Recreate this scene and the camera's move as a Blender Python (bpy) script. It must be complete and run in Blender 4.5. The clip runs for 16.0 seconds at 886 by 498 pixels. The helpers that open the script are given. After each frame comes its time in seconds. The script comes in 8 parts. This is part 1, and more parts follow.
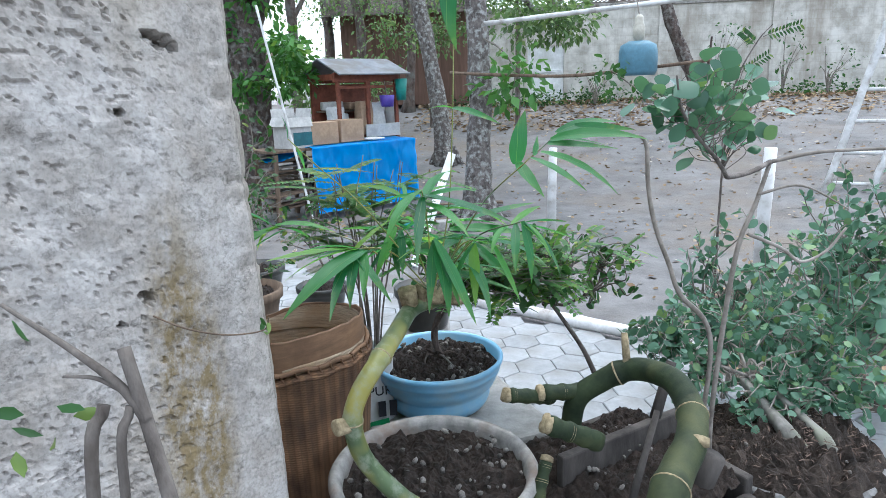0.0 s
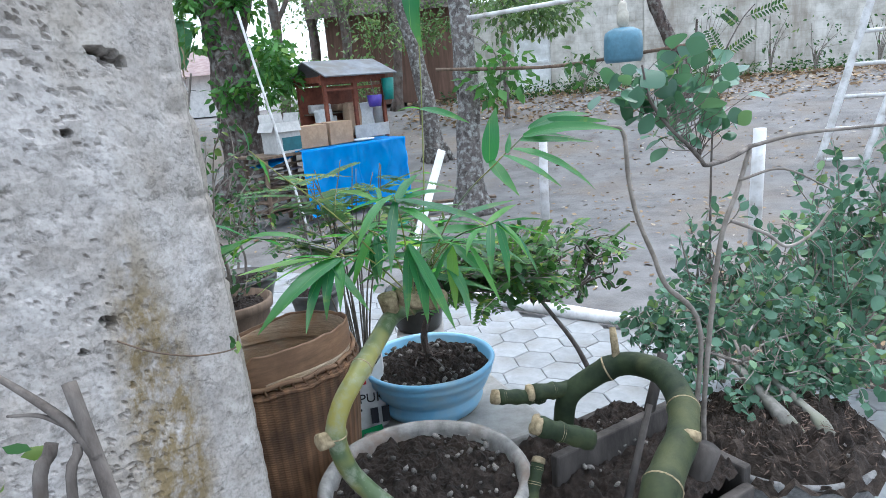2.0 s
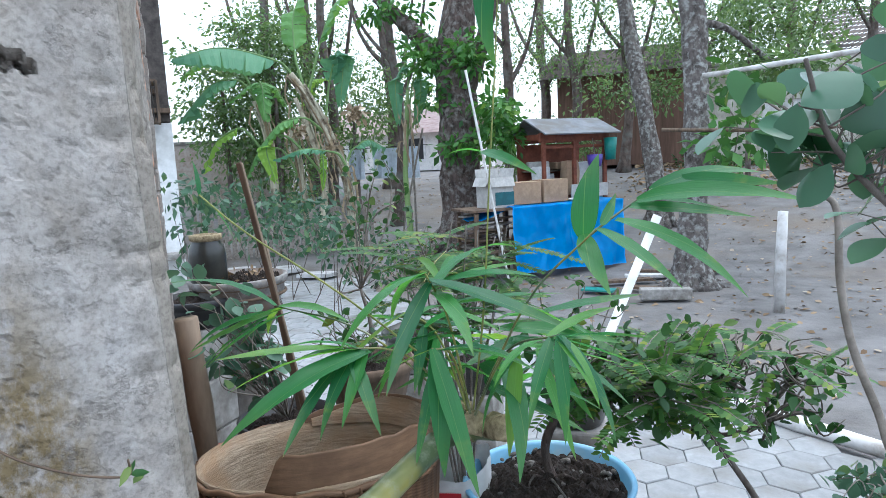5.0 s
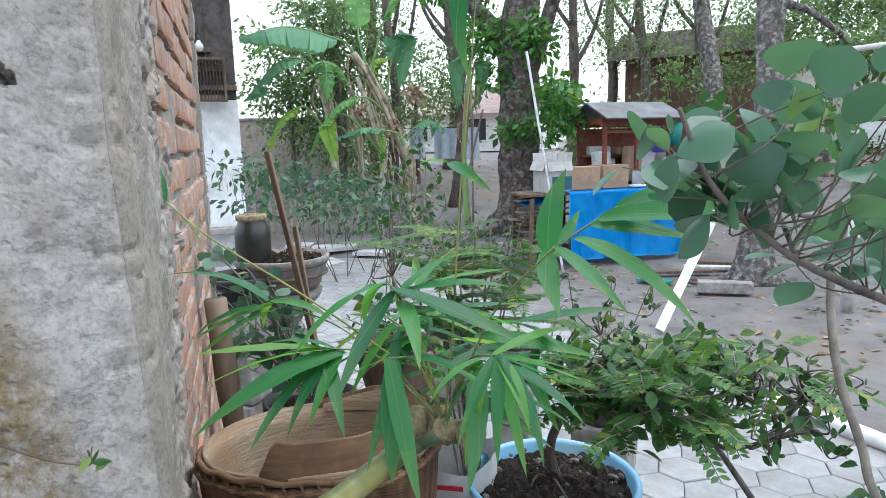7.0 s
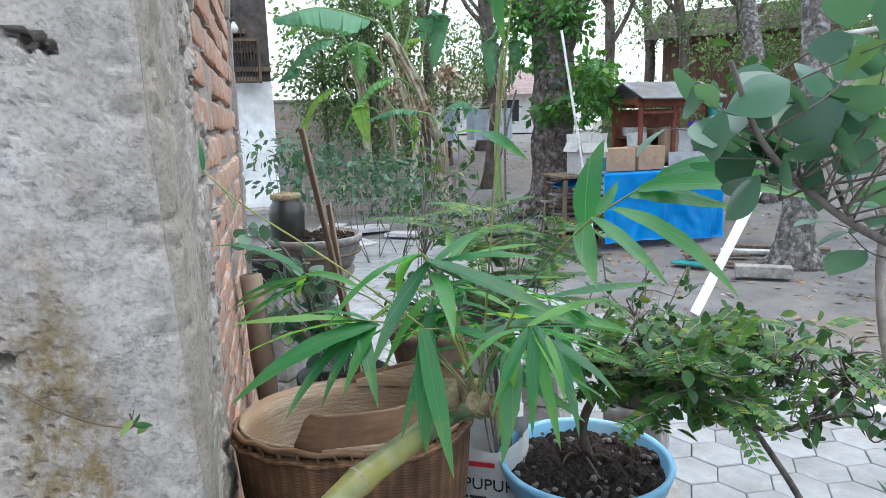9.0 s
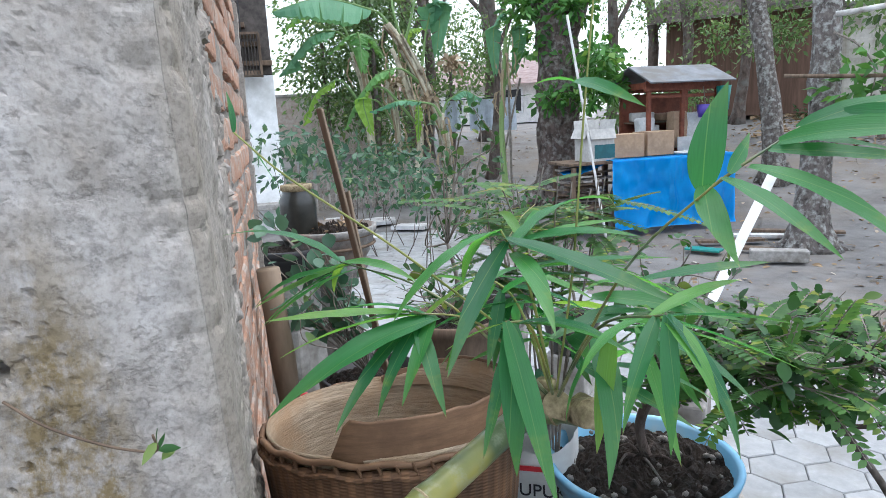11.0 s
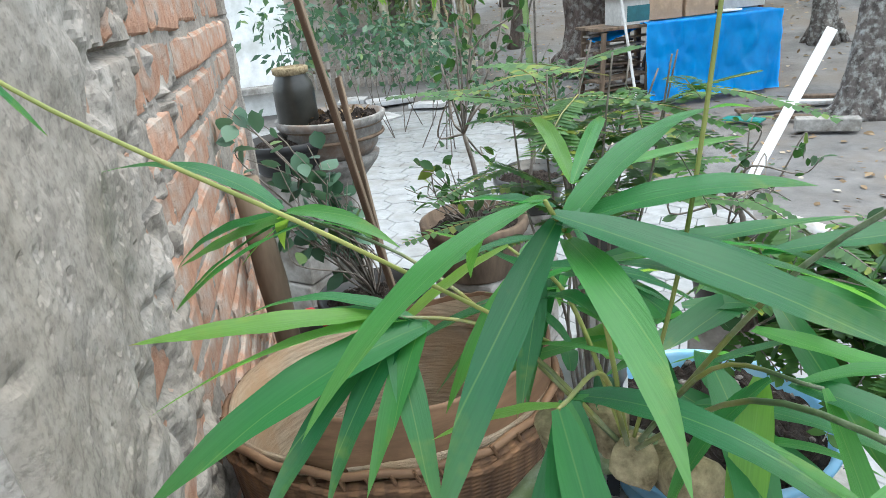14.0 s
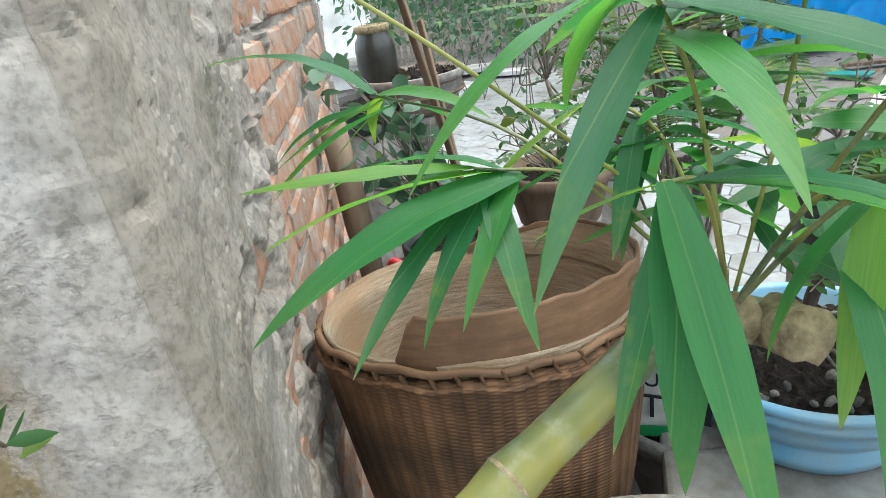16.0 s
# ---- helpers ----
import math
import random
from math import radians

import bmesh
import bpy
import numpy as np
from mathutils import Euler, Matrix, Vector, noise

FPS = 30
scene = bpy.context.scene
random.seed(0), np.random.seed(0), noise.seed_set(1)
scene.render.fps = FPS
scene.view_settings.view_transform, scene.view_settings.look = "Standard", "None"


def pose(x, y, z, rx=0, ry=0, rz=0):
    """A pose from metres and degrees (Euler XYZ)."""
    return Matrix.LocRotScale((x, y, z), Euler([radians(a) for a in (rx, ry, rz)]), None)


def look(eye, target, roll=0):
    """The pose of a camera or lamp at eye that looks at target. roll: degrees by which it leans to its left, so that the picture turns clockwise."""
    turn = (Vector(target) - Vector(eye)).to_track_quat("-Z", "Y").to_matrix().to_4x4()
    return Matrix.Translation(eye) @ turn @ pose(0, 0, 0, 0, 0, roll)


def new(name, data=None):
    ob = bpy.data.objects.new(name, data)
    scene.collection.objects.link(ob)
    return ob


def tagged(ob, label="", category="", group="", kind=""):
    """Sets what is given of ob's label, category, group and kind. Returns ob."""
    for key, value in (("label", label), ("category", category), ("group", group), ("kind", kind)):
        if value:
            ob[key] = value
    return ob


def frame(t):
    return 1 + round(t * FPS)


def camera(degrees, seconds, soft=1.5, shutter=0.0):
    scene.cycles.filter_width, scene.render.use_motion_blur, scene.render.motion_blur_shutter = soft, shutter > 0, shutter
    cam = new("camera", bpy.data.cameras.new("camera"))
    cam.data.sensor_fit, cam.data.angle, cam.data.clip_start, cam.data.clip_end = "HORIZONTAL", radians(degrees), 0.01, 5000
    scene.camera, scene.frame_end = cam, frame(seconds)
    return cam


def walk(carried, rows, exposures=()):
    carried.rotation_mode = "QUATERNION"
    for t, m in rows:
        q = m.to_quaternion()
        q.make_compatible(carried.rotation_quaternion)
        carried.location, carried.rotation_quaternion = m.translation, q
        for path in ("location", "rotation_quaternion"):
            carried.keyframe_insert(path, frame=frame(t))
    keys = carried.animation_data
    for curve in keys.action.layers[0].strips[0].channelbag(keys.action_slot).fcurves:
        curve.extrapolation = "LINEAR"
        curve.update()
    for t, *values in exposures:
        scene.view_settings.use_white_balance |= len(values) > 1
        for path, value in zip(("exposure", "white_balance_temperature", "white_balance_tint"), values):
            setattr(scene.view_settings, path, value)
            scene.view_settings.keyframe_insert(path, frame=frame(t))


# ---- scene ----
cam = camera(69.00, 16.0, soft=0.8)


def carried_pose(x, y, z, yaw, pitch, roll):
    return pose(x, y, z, 0, 0, yaw) @ pose(0, 0, 0, 90 + pitch, 0, 0) @ pose(0, 0, 0, 0, 0, roll)


# seconds, place in metres, yaw, pitch and roll in degrees
ROWS = [
    (0.0, -0.016, -0.002, 1.530, 1.77, -13.90, -2.04),
    (0.5, 0.019, -0.008, 1.533, -6.20, -13.31, -1.13),
    (1.0, 0.004, -0.006, 1.546, -1.50, -12.97, -3.08),
    (1.5, 0.000, -0.000, 1.550, 0.00, -12.54, -4.57),
    (2.0, 0.012, 0.020, 1.533, 1.58, -14.23, -5.01),
    (2.5, 0.004, 0.029, 1.511, 3.38, -13.96, -4.30),
    (3.0, 0.023, 0.078, 1.505, 1.57, -12.74, -4.02),
    (3.5, 0.041, 0.224, 1.496, 1.74, -11.48, -3.52),
    (4.0, 0.044, 0.290, 1.485, 4.21, -8.82, -4.69),
    (4.3, 0.056, 0.304, 1.481, 7.17, -9.44, -5.30),
    (4.5, 0.072, 0.305, 1.488, 10.65, -8.92, -4.10),
    (4.7, 0.104, 0.309, 1.494, 17.26, -7.75, -3.70),
    (6.8, 0.214, 0.348, 1.523, 27.30, -9.71, -1.59),
    (7.0, 0.221, 0.350, 1.524, 26.36, -9.41, -1.47),
    (7.5, 0.225, 0.344, 1.513, 27.17, -10.20, -2.71),
    (8.0, 0.216, 0.349, 1.510, 27.74, -10.71, -1.73),
    (8.5, 0.212, 0.357, 1.510, 28.55, -11.94, -1.83),
    (9.0, 0.217, 0.351, 1.514, 29.24, -10.90, -1.56),
    (9.5, 0.210, 0.352, 1.508, 30.34, -11.28, -1.41),
    (9.7, 0.204, 0.355, 1.508, 31.60, -11.54, -1.62),
    (11.9, 0.040, 0.483, 1.473, 27.04, -12.62, -2.70),
    (12.0, 0.034, 0.494, 1.473, 27.20, -13.41, -2.41),
    (12.5, 0.037, 0.546, 1.470, 31.53, -19.61, -2.60),
    (13.0, 0.031, 0.588, 1.471, 34.49, -21.79, -5.28),
    (13.5, 0.029, 0.618, 1.467, 31.38, -23.15, -5.14),
    (14.0, 0.012, 0.634, 1.473, 32.59, -22.28, -5.52),
    (14.5, 0.010, 0.634, 1.464, 33.61, -23.32, -5.41),
    (15.0, 0.005, 0.627, 1.450, 35.10, -24.32, -5.62),
    (15.5, 0.013, 0.618, 1.446, 37.02, -23.55, -6.48),
    (16.0, 0.016, 0.604, 1.418, 40.48, -23.61, -8.97),
]
walk(cam, [(row[0], carried_pose(*row[1:])) for row in ROWS], exposures=[(0.0, 1.5, 5550, 5), (3.0, 1.5, 5500, 6), (4.0, 1.4, 5600, 5), (4.5, 1.36, 5440, 5), (7.0, 1.4, 5750, 6), (9.7, 1.42, 5750, 6), (12.0, 1.48, 5780, 8), (12.5, 1.5, 5820, 5), (14.0, 1.66, 5950, 2), (16.0, 1.74, 6150, 1)])

# ---- light ----
world = bpy.data.worlds.new("sky")
scene.world = world
world.use_nodes = True
wn = world.node_tree.nodes
sky = wn.new("ShaderNodeTexSky")
sky.sky_type, sky.sun_disc = "NISHITA", False
sky.sun_elevation, sky.sun_rotation = radians(75), radians(40)
sky.air_density, sky.dust_density, sky.ozone_density = 1.0, 5.0, 0.3
# bright thin cloud in front of the blue
haze = wn.new("ShaderNodeMix")
haze.data_type = "RGBA"
haze.inputs[0].default_value, haze.inputs[7].default_value = 0.55, (6.6, 6.6, 6.5, 1)
world.node_tree.links.new(sky.outputs[0], haze.inputs[6])
world.node_tree.links.new(haze.outputs[2], wn["Background"].inputs[0])
wn["Background"].inputs[1].default_value = 0.15
sun_data = bpy.data.lights.new("sun", "SUN")
sun_data.energy, sun_data.angle, sun_data.color = 0.6, radians(70), (1.0, 0.97, 0.92)
sun = new("sun", sun_data)
sun.matrix_world = look((0, 0, 0), (-0.17, -0.2, -0.965))


# ---- materials ----
def shader(name, rough=0.8, metal=0.0, spec=0.3):
    m = bpy.data.materials.new(name)
    m.use_nodes = True
    b = m.node_tree.nodes["Principled BSDF"]
    b.inputs["Roughness"].default_value = rough
    b.inputs["Metallic"].default_value = metal
    b.inputs["Specular IOR Level"].default_value = spec
    return m, m.node_tree, b


def noise_tex(nt, scale, detail=6, rough=0.6, stretch=None):
    n = nt.nodes.new("ShaderNodeTexNoise")
    n.inputs["Scale"].default_value, n.inputs["Detail"].default_value, n.inputs["Roughness"].default_value = scale, detail, rough
    tc = nt.nodes.new("ShaderNodeTexCoord")
    mp = nt.nodes.new("ShaderNodeMapping")
    if stretch:
        mp.inputs["Scale"].default_value = stretch
    nt.links.new(tc.outputs["Object"], mp.inputs[0])
    nt.links.new(mp.outputs[0], n.inputs["Vector"])
    return n


def ramp(nt, socket, stops):
    r = nt.nodes.new("ShaderNodeValToRGB")
    while len(r.color_ramp.elements) < len(stops):
        r.color_ramp.elements.new(0.5)
    for e, (p, c) in zip(r.color_ramp.elements, stops):
        e.position, e.color = p, (*c, 1) if len(c) == 3 else c
    nt.links.new(socket, r.inputs[0])
    return r.outputs[0]


def blend(nt, fac, a, b, mode="MIX"):
    n = nt.nodes.new("ShaderNodeMix")
    n.data_type, n.blend_type = "RGBA", mode
    for value, slot in ((fac, 0), (a, 6), (b, 7)):
        if isinstance(value, (int, float)):
            n.inputs[slot].default_value = value
        elif isinstance(value, tuple):
            n.inputs[slot].default_value = (*value, 1)
        else:
            nt.links.new(value, n.inputs[slot])
    return n.outputs[2]


def bump(nt, b, socket, strength, distance):
    n = nt.nodes.new("ShaderNodeBump")
    n.inputs["Strength"].default_value, n.inputs["Distance"].default_value = strength, distance
    nt.links.new(socket, n.inputs["Height"])
    nt.links.new(n.outputs[0], b.inputs["Normal"])


def surface(name, dark, light, scale, rough=0.85, relief=0.3, depth=0.003, coarse=None, stain=None, stain_scale=2.0, spec=0.3, stretch=None, metal=0.0, vary=0.0):
    """Grain between two colours, larger stains, fine relief, and a shift from piece to piece."""
    m, nt, b = shader(name, rough, metal, spec)
    fine = noise_tex(nt, scale, 8, 0.65, stretch)
    col = ramp(nt, fine.outputs[0], [(0.32, dark), (0.68, light)])
    if stain:
        big = noise_tex(nt, stain_scale, 5, 0.6)
        col = blend(nt, ramp(nt, big.outputs[0], [(0.48, (0, 0, 0)), (0.66, (1, 1, 1))]), col, stain)
    if vary:
        info = nt.nodes.new("ShaderNodeObjectInfo")
        hsv = nt.nodes.new("ShaderNodeHueSaturation")
        rg = nt.nodes.new("ShaderNodeMapRange")
        rg.inputs[3].default_value, rg.inputs[4].default_value = 1 - vary, 1 + vary
        nt.links.new(info.outputs["Random"], rg.inputs[0])
        nt.links.new(rg.outputs[0], hsv.inputs["Value"])
        nt.links.new(col, hsv.inputs["Color"])
        col = hsv.outputs[0]
    nt.links.new(col, b.inputs["Base Color"])
    rel = noise_tex(nt, coarse or scale * 1.5, 8, 0.7, stretch)
    bump(nt, b, rel.outputs[0], relief, depth)
    return m


def leafy(name, dark, light, glow, rough=0.45, share=0.35, spots=None, per_object=False):
    """Leaf blades: colour varies from leaf to leaf, light shines through."""
    m, nt, b = shader(name, max(rough, 0.4) if rough > 0.21 else rough, 0.0, 0.25 if rough > 0.21 else 0.4)
    if per_object:
        rnd = nt.nodes.new("ShaderNodeObjectInfo").outputs["Random"]
    else:
        rnd = nt.nodes.new("ShaderNodeNewGeometry").outputs["Random Per Island"]
    col = ramp(nt, rnd, [(0.0, dark), (0.85, light), (1.0, spots or light)])
    n = noise_tex(nt, 40, 4)
    col = blend(nt, 0.35, col, ramp(nt, n.outputs[0], [(0.3, (0.55, 0.55, 0.5)), (0.7, (1.0, 1.0, 0.9))]), "MULTIPLY")
    nt.links.new(col, b.inputs["Base Color"])
    t = nt.nodes.new("ShaderNodeBsdfTranslucent")
    t.inputs[0].default_value = (*glow, 1)
    mix = nt.nodes.new("ShaderNodeMixShader")
    mix.inputs[0].default_value = share
    nt.links.new(b.outputs[0], mix.inputs[1])
    nt.links.new(t.outputs[0], mix.inputs[2])
    nt.links.new(mix.outputs[0], nt.nodes["Material Output"].inputs[0])
    bump(nt, b, noise_tex(nt, 90, 3).outputs[0], 0.15, 0.001)
    return m


def plain(name, colour, rough=0.5, metal=0.0, spec=0.4, wear=0.75, scale=30):
    return surface(name, tuple(c * wear for c in colour), colour, scale, rough, 0.12, 0.001, spec=spec, metal=metal, stain=tuple(c * wear * 0.9 for c in colour), stain_scale=6)


def plaster_material(name, pit, relief, along, tone=(1, 1, 1)):
    """Crumbling cement plaster: grey and whitish patches, pits with their shade painted in, brown moss running down, a
    smooth trowelled corner.
    """
    m, nt, b = shader(name, 0.95, 0.0, 0.2)
    tc = nt.nodes.new("ShaderNodeTexCoord")
    off = nt.nodes.new("ShaderNodeVectorMath")
    off.operation, off.inputs[1].default_value = "SUBTRACT", (-0.255, 0.708, 0)
    dot = nt.nodes.new("ShaderNodeVectorMath")
    dot.operation, dot.inputs[1].default_value = "DOT_PRODUCT", along
    nt.links.new(tc.outputs["Object"], off.inputs[0])
    nt.links.new(off.outputs[0], dot.inputs[0])
    wob = nt.nodes.new("ShaderNodeMath")
    wob.operation, wob.inputs[1].default_value = "MULTIPLY_ADD", 0.05
    nt.links.new(noise_tex(nt, 9, 4).outputs[0], wob.inputs[0])
    nt.links.new(dot.outputs["Value"], wob.inputs[2])
    rough = ramp(nt, wob.outputs[0], [(0.05, (0.06, 0.06, 0.06)), (0.105, (1, 1, 1))])
    fine = noise_tex(nt, 34, 10, 0.72)
    col = ramp(nt, fine.outputs[0], [(0.3, (0.25, 0.237, 0.224)), (0.5, (0.34, 0.327, 0.313)), (0.7, (0.43, 0.42, 0.405))])
    patch = noise_tex(nt, 7, 6, 0.65)
    col = blend(nt, ramp(nt, patch.outputs[0], [(0.48, (0, 0, 0)), (0.66, (0.6, 0.6, 0.6))]), col, (0.5, 0.5, 0.505))
    dull = noise_tex(nt, 18, 6, 0.7)
    col = blend(nt, ramp(nt, dull.outputs[0], [(0.5, (0, 0, 0)), (0.68, (0.55, 0.55, 0.55))]), col, (0.25, 0.232, 0.212))
    # the brown moss stain running down beside the corner
    mp = nt.nodes.new("ShaderNodeMapping")
    mp.vector_type = "TEXTURE"
    mp.inputs["Location"].default_value = (-0.312, 0.632, 1.19)
    mp.inputs["Scale"].default_value = (0.052, 0.052, 0.27)
    ball = nt.nodes.new("ShaderNodeTexGradient")
    ball.gradient_type = "SPHERICAL"
    nt.links.new(tc.outputs["Object"], mp.inputs[0])
    nt.links.new(mp.outputs[0], ball.inputs[0])
    damp = blend(nt, 1.0, ramp(nt, ball.outputs["Fac"], [(0.0, (0, 0, 0)), (0.45, (1, 1, 1))]), ramp(nt, noise_tex(nt, 70, 8, 0.75, (1, 1, 0.6)).outputs[0], [(0.36, (0, 0, 0)), (0.56, (0.95, 0.95, 0.95))]), "MULTIPLY")
    col = blend(nt, damp, col, (0.185, 0.145, 0.075))
    streak = noise_tex(nt, 6, 5, 0.65, (1.4, 1.4, 0.4))
    col = blend(nt, ramp(nt, streak.outputs[0], [(0.5, (0, 0, 0)), (0.68, (0.4, 0.4, 0.4))]), col, (0.29, 0.26, 0.205))
    # pit shade painted as small ragged specks, wider than high, in loose drifts
    pits = noise_tex(nt, 58, 7, 0.66, (1, 1, 1.2))
    drift = noise_tex(nt, 12, 3, 0.5)
    add0 = nt.nodes.new("ShaderNodeMath")
    add0.operation, add0.inputs[1].default_value = "MULTIPLY_ADD", 0.45
    nt.links.new(drift.outputs[0], add0.inputs[0])
    nt.links.new(pits.outputs[0], add0.inputs[2])
    specks = ramp(nt, add0.outputs[0], [(0.485, (pit, pit, pit)), (0.56, (0, 0, 0))])
    col = blend(nt, blend(nt, 1.0, specks, rough, "MULTIPLY"), col, (0.1, 0.092, 0.085))
    grit = noise_tex(nt, 230, 3, 0.6)
    col = blend(nt, 0.5, col, ramp(nt, grit.outputs[0], [(0.36, (0.55, 0.54, 0.53)), (0.5, (1, 1, 1)), (0.66, (1.15, 1.15, 1.15))]), "MULTIPLY")
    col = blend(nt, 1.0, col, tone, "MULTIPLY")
    nt.links.new(col, b.inputs["Base Color"])
    rel = noise_tex(nt, 55, 10, 0.75)
    add = nt.nodes.new("ShaderNodeMath")
    clip = ramp(nt, add0.outputs[0], [(0.5, (0, 0, 0)), (0.64, (1, 1, 1))])
    nt.links.new(rel.outputs[0], add.inputs[0])
    nt.links.new(clip, add.inputs[1])
    bump(nt, b, add.outputs[0], relief, 0.003)
    return m


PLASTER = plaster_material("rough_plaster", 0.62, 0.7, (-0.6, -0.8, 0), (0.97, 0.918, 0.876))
# same plaster for the side face, its brightness brought down in the colour
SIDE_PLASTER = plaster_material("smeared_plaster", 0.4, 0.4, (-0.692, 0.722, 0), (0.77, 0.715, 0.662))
MORTAR = surface("mortar", (0.2, 0.18, 0.16), (0.42, 0.39, 0.36), 40, 0.95, 0.8, 0.006)
BRICK = surface("red_brick", (0.3, 0.155, 0.1), (0.46, 0.275, 0.19), 42, 0.95, 1.0, 0.006, stain=(0.4, 0.335, 0.285), stain_scale=16, vary=0.14)
PALE_BRICK = surface("pale_weathered_brick", (0.36, 0.28, 0.24), (0.55, 0.48, 0.43), 12, 0.95, 0.8, 0.006, stain=(0.5, 0.47, 0.44), stain_scale=3)
PAVER = surface("paver", (0.195, 0.2, 0.205), (0.3, 0.307, 0.312), 9, 0.85, 0.4, 0.002, coarse=120, stain=(0.19, 0.186, 0.18), stain_scale=3, vary=0.12)
EARTH = surface("packed_earth", (0.105, 0.1, 0.097), (0.2, 0.193, 0.19), 2.2, 0.95, 0.7, 0.02, coarse=9, stain=(0.16, 0.135, 0.112), stain_scale=0.5)
SOIL = surface("potting_soil", (0.007, 0.0053, 0.0043), (0.042, 0.03, 0.0235), 60, 0.95, 1.0, 0.008, coarse=90)
STONE = surface("pebble", (0.06, 0.058, 0.056), (0.2, 0.195, 0.19), 60, 0.8, 0.3, 0.002, vary=0.4)
CONCRETE = surface("grey_concrete", (0.2, 0.19, 0.175), (0.4, 0.38, 0.355), 14, 0.9, 0.6, 0.003, coarse=70, stain=(0.12, 0.1, 0.08), stain_scale=5)
PALE_RIM = surface("pale_cement_rim", (0.12, 0.115, 0.108), (0.28, 0.268, 0.255), 40, 0.9, 0.7, 0.003, stain=(0.17, 0.12, 0.09), stain_scale=9)
BARK = surface("grey_bark", (0.05, 0.036, 0.03), (0.2, 0.155, 0.135), 9, 0.95, 1.0, 0.03, coarse=14, stain=(0.17, 0.162, 0.15), stain_scale=6, stretch=(1, 1, 0.45))
LICHEN = surface("lichen_bark", (0.04, 0.033, 0.03), (0.19, 0.165, 0.15), 14, 0.95, 1.0, 0.025, coarse=26, stain=(0.33, 0.33, 0.31), stain_scale=17, stretch=(1, 1, 0.6))
TWIG = surface("twig_bark", (0.1, 0.085, 0.07), (0.26, 0.23, 0.2), 35, 0.9, 0.6, 0.002)
PALE_TWIG = surface("pale_twig", (0.156, 0.130, 0.111), (0.325, 0.293, 0.260), 35, 0.9, 0.6, 0.002)
DRY_WOOD = surface("weathered_wood", (0.06, 0.042, 0.03), (0.19, 0.135, 0.095), 18, 0.85, 0.6, 0.003, stretch=(1, 1, 0.15))
OLD_BAMBOO = surface("old_bamboo", (0.11, 0.08, 0.055), (0.27, 0.2, 0.14), 14, 0.6, 0.3, 0.002, stretch=(1, 1, 0.2))
RED_WOOD = surface("stained_cart_wood", (0.1, 0.03, 0.018), (0.22, 0.07, 0.04), 12, 0.6, 0.4, 0.002)
ROOF_SHEET = surface("grey_roof_sheet", (0.13, 0.135, 0.15), (0.22, 0.23, 0.25), 5, 0.6, 0.3, 0.002, stain=(0.14, 0.13, 0.12), stain_scale=3)
ROOF_TILE = surface("weathered_roof_tile", (0.065, 0.055, 0.05), (0.16, 0.13, 0.115), 4, 0.9, 0.5, 0.01)
SLAB_GREY = surface("pale_slab", (0.34, 0.34, 0.345), (0.56, 0.56, 0.565), 7, 0.9, 0.5, 0.004, stain=(0.26, 0.25, 0.24), stain_scale=4)
WHITE = surface("whitewash", (0.6, 0.6, 0.6), (0.82, 0.82, 0.82), 9, 0.8, 0.3, 0.002, stain=(0.5, 0.5, 0.48), stain_scale=2)
def yard_material():
    """Old whitewash: soft patches, dark runs down from the coping, faint block courses."""
    m, nt, b = shader("stained_wall_plaster", 0.9, 0.0, 0.25)
    col = ramp(nt, noise_tex(nt, 2.5, 8, 0.65).outputs[0], [(0.35, (0.35, 0.325, 0.285)), (0.62, (0.63, 0.605, 0.56))])
    runs = noise_tex(nt, 1.5, 6, 0.7, (1, 1, 0.12))
    col = blend(nt, ramp(nt, runs.outputs[0], [(0.5, (0, 0, 0)), (0.7, (0.75, 0.75, 0.75))]), col, (0.24, 0.2, 0.155))
    brick = nt.nodes.new("ShaderNodeTexBrick")
    for slot, v in (("Scale", 1.0), ("Mortar Size", 0.012), ("Brick Width", 0.42), ("Row Height", 0.21)):
        brick.inputs[slot].default_value = v
    brick.inputs["Color1"].default_value, brick.inputs["Color2"].default_value, brick.inputs["Mortar"].default_value = (1, 1, 1, 1), (0.95, 0.94, 0.92, 1), (0.86, 0.84, 0.81, 1)
    tc = nt.nodes.new("ShaderNodeTexCoord")
    sep = nt.nodes.new("ShaderNodeSeparateXYZ")
    com = nt.nodes.new("ShaderNodeCombineXYZ")
    nt.links.new(tc.outputs["Object"], sep.inputs[0])
    nt.links.new(sep.outputs[0], com.inputs[0])
    nt.links.new(sep.outputs[2], com.inputs[1])
    nt.links.new(com.outputs[0], brick.inputs["Vector"])
    col = blend(nt, 0.6, col, brick.outputs["Color"], "MULTIPLY")
    nt.links.new(col, b.inputs["Base Color"])
    bump(nt, b, noise_tex(nt, 20, 8, 0.7).outputs[0], 0.4, 0.006)
    return m


OLD_BARK = surface("dark_old_bark", (0.03, 0.022, 0.019), (0.15, 0.113, 0.098), 16, 0.95, 1.0, 0.06, coarse=16, stain=(0.24, 0.225, 0.205), stain_scale=12, stretch=(1, 1, 0.45))
YARD_WALL = yard_material()
TARP = surface("blue_tarpaulin", (0.006, 0.28, 0.74), (0.015, 0.41, 0.92), 4, 0.38, 0.3, 0.004, spec=0.5)
BLUE_PAINT = surface("blue_glaze", (0.15, 0.36, 0.56), (0.22, 0.46, 0.66), 12, 0.35, 0.2, 0.001, stain=(0.3, 0.45, 0.55), stain_scale=9, spec=0.5)
CARDBOARD = plain("cardboard", (0.42, 0.29, 0.19), 0.9)
WHITE_BOX = plain("white_carton", (0.5, 0.485, 0.465), 0.8)
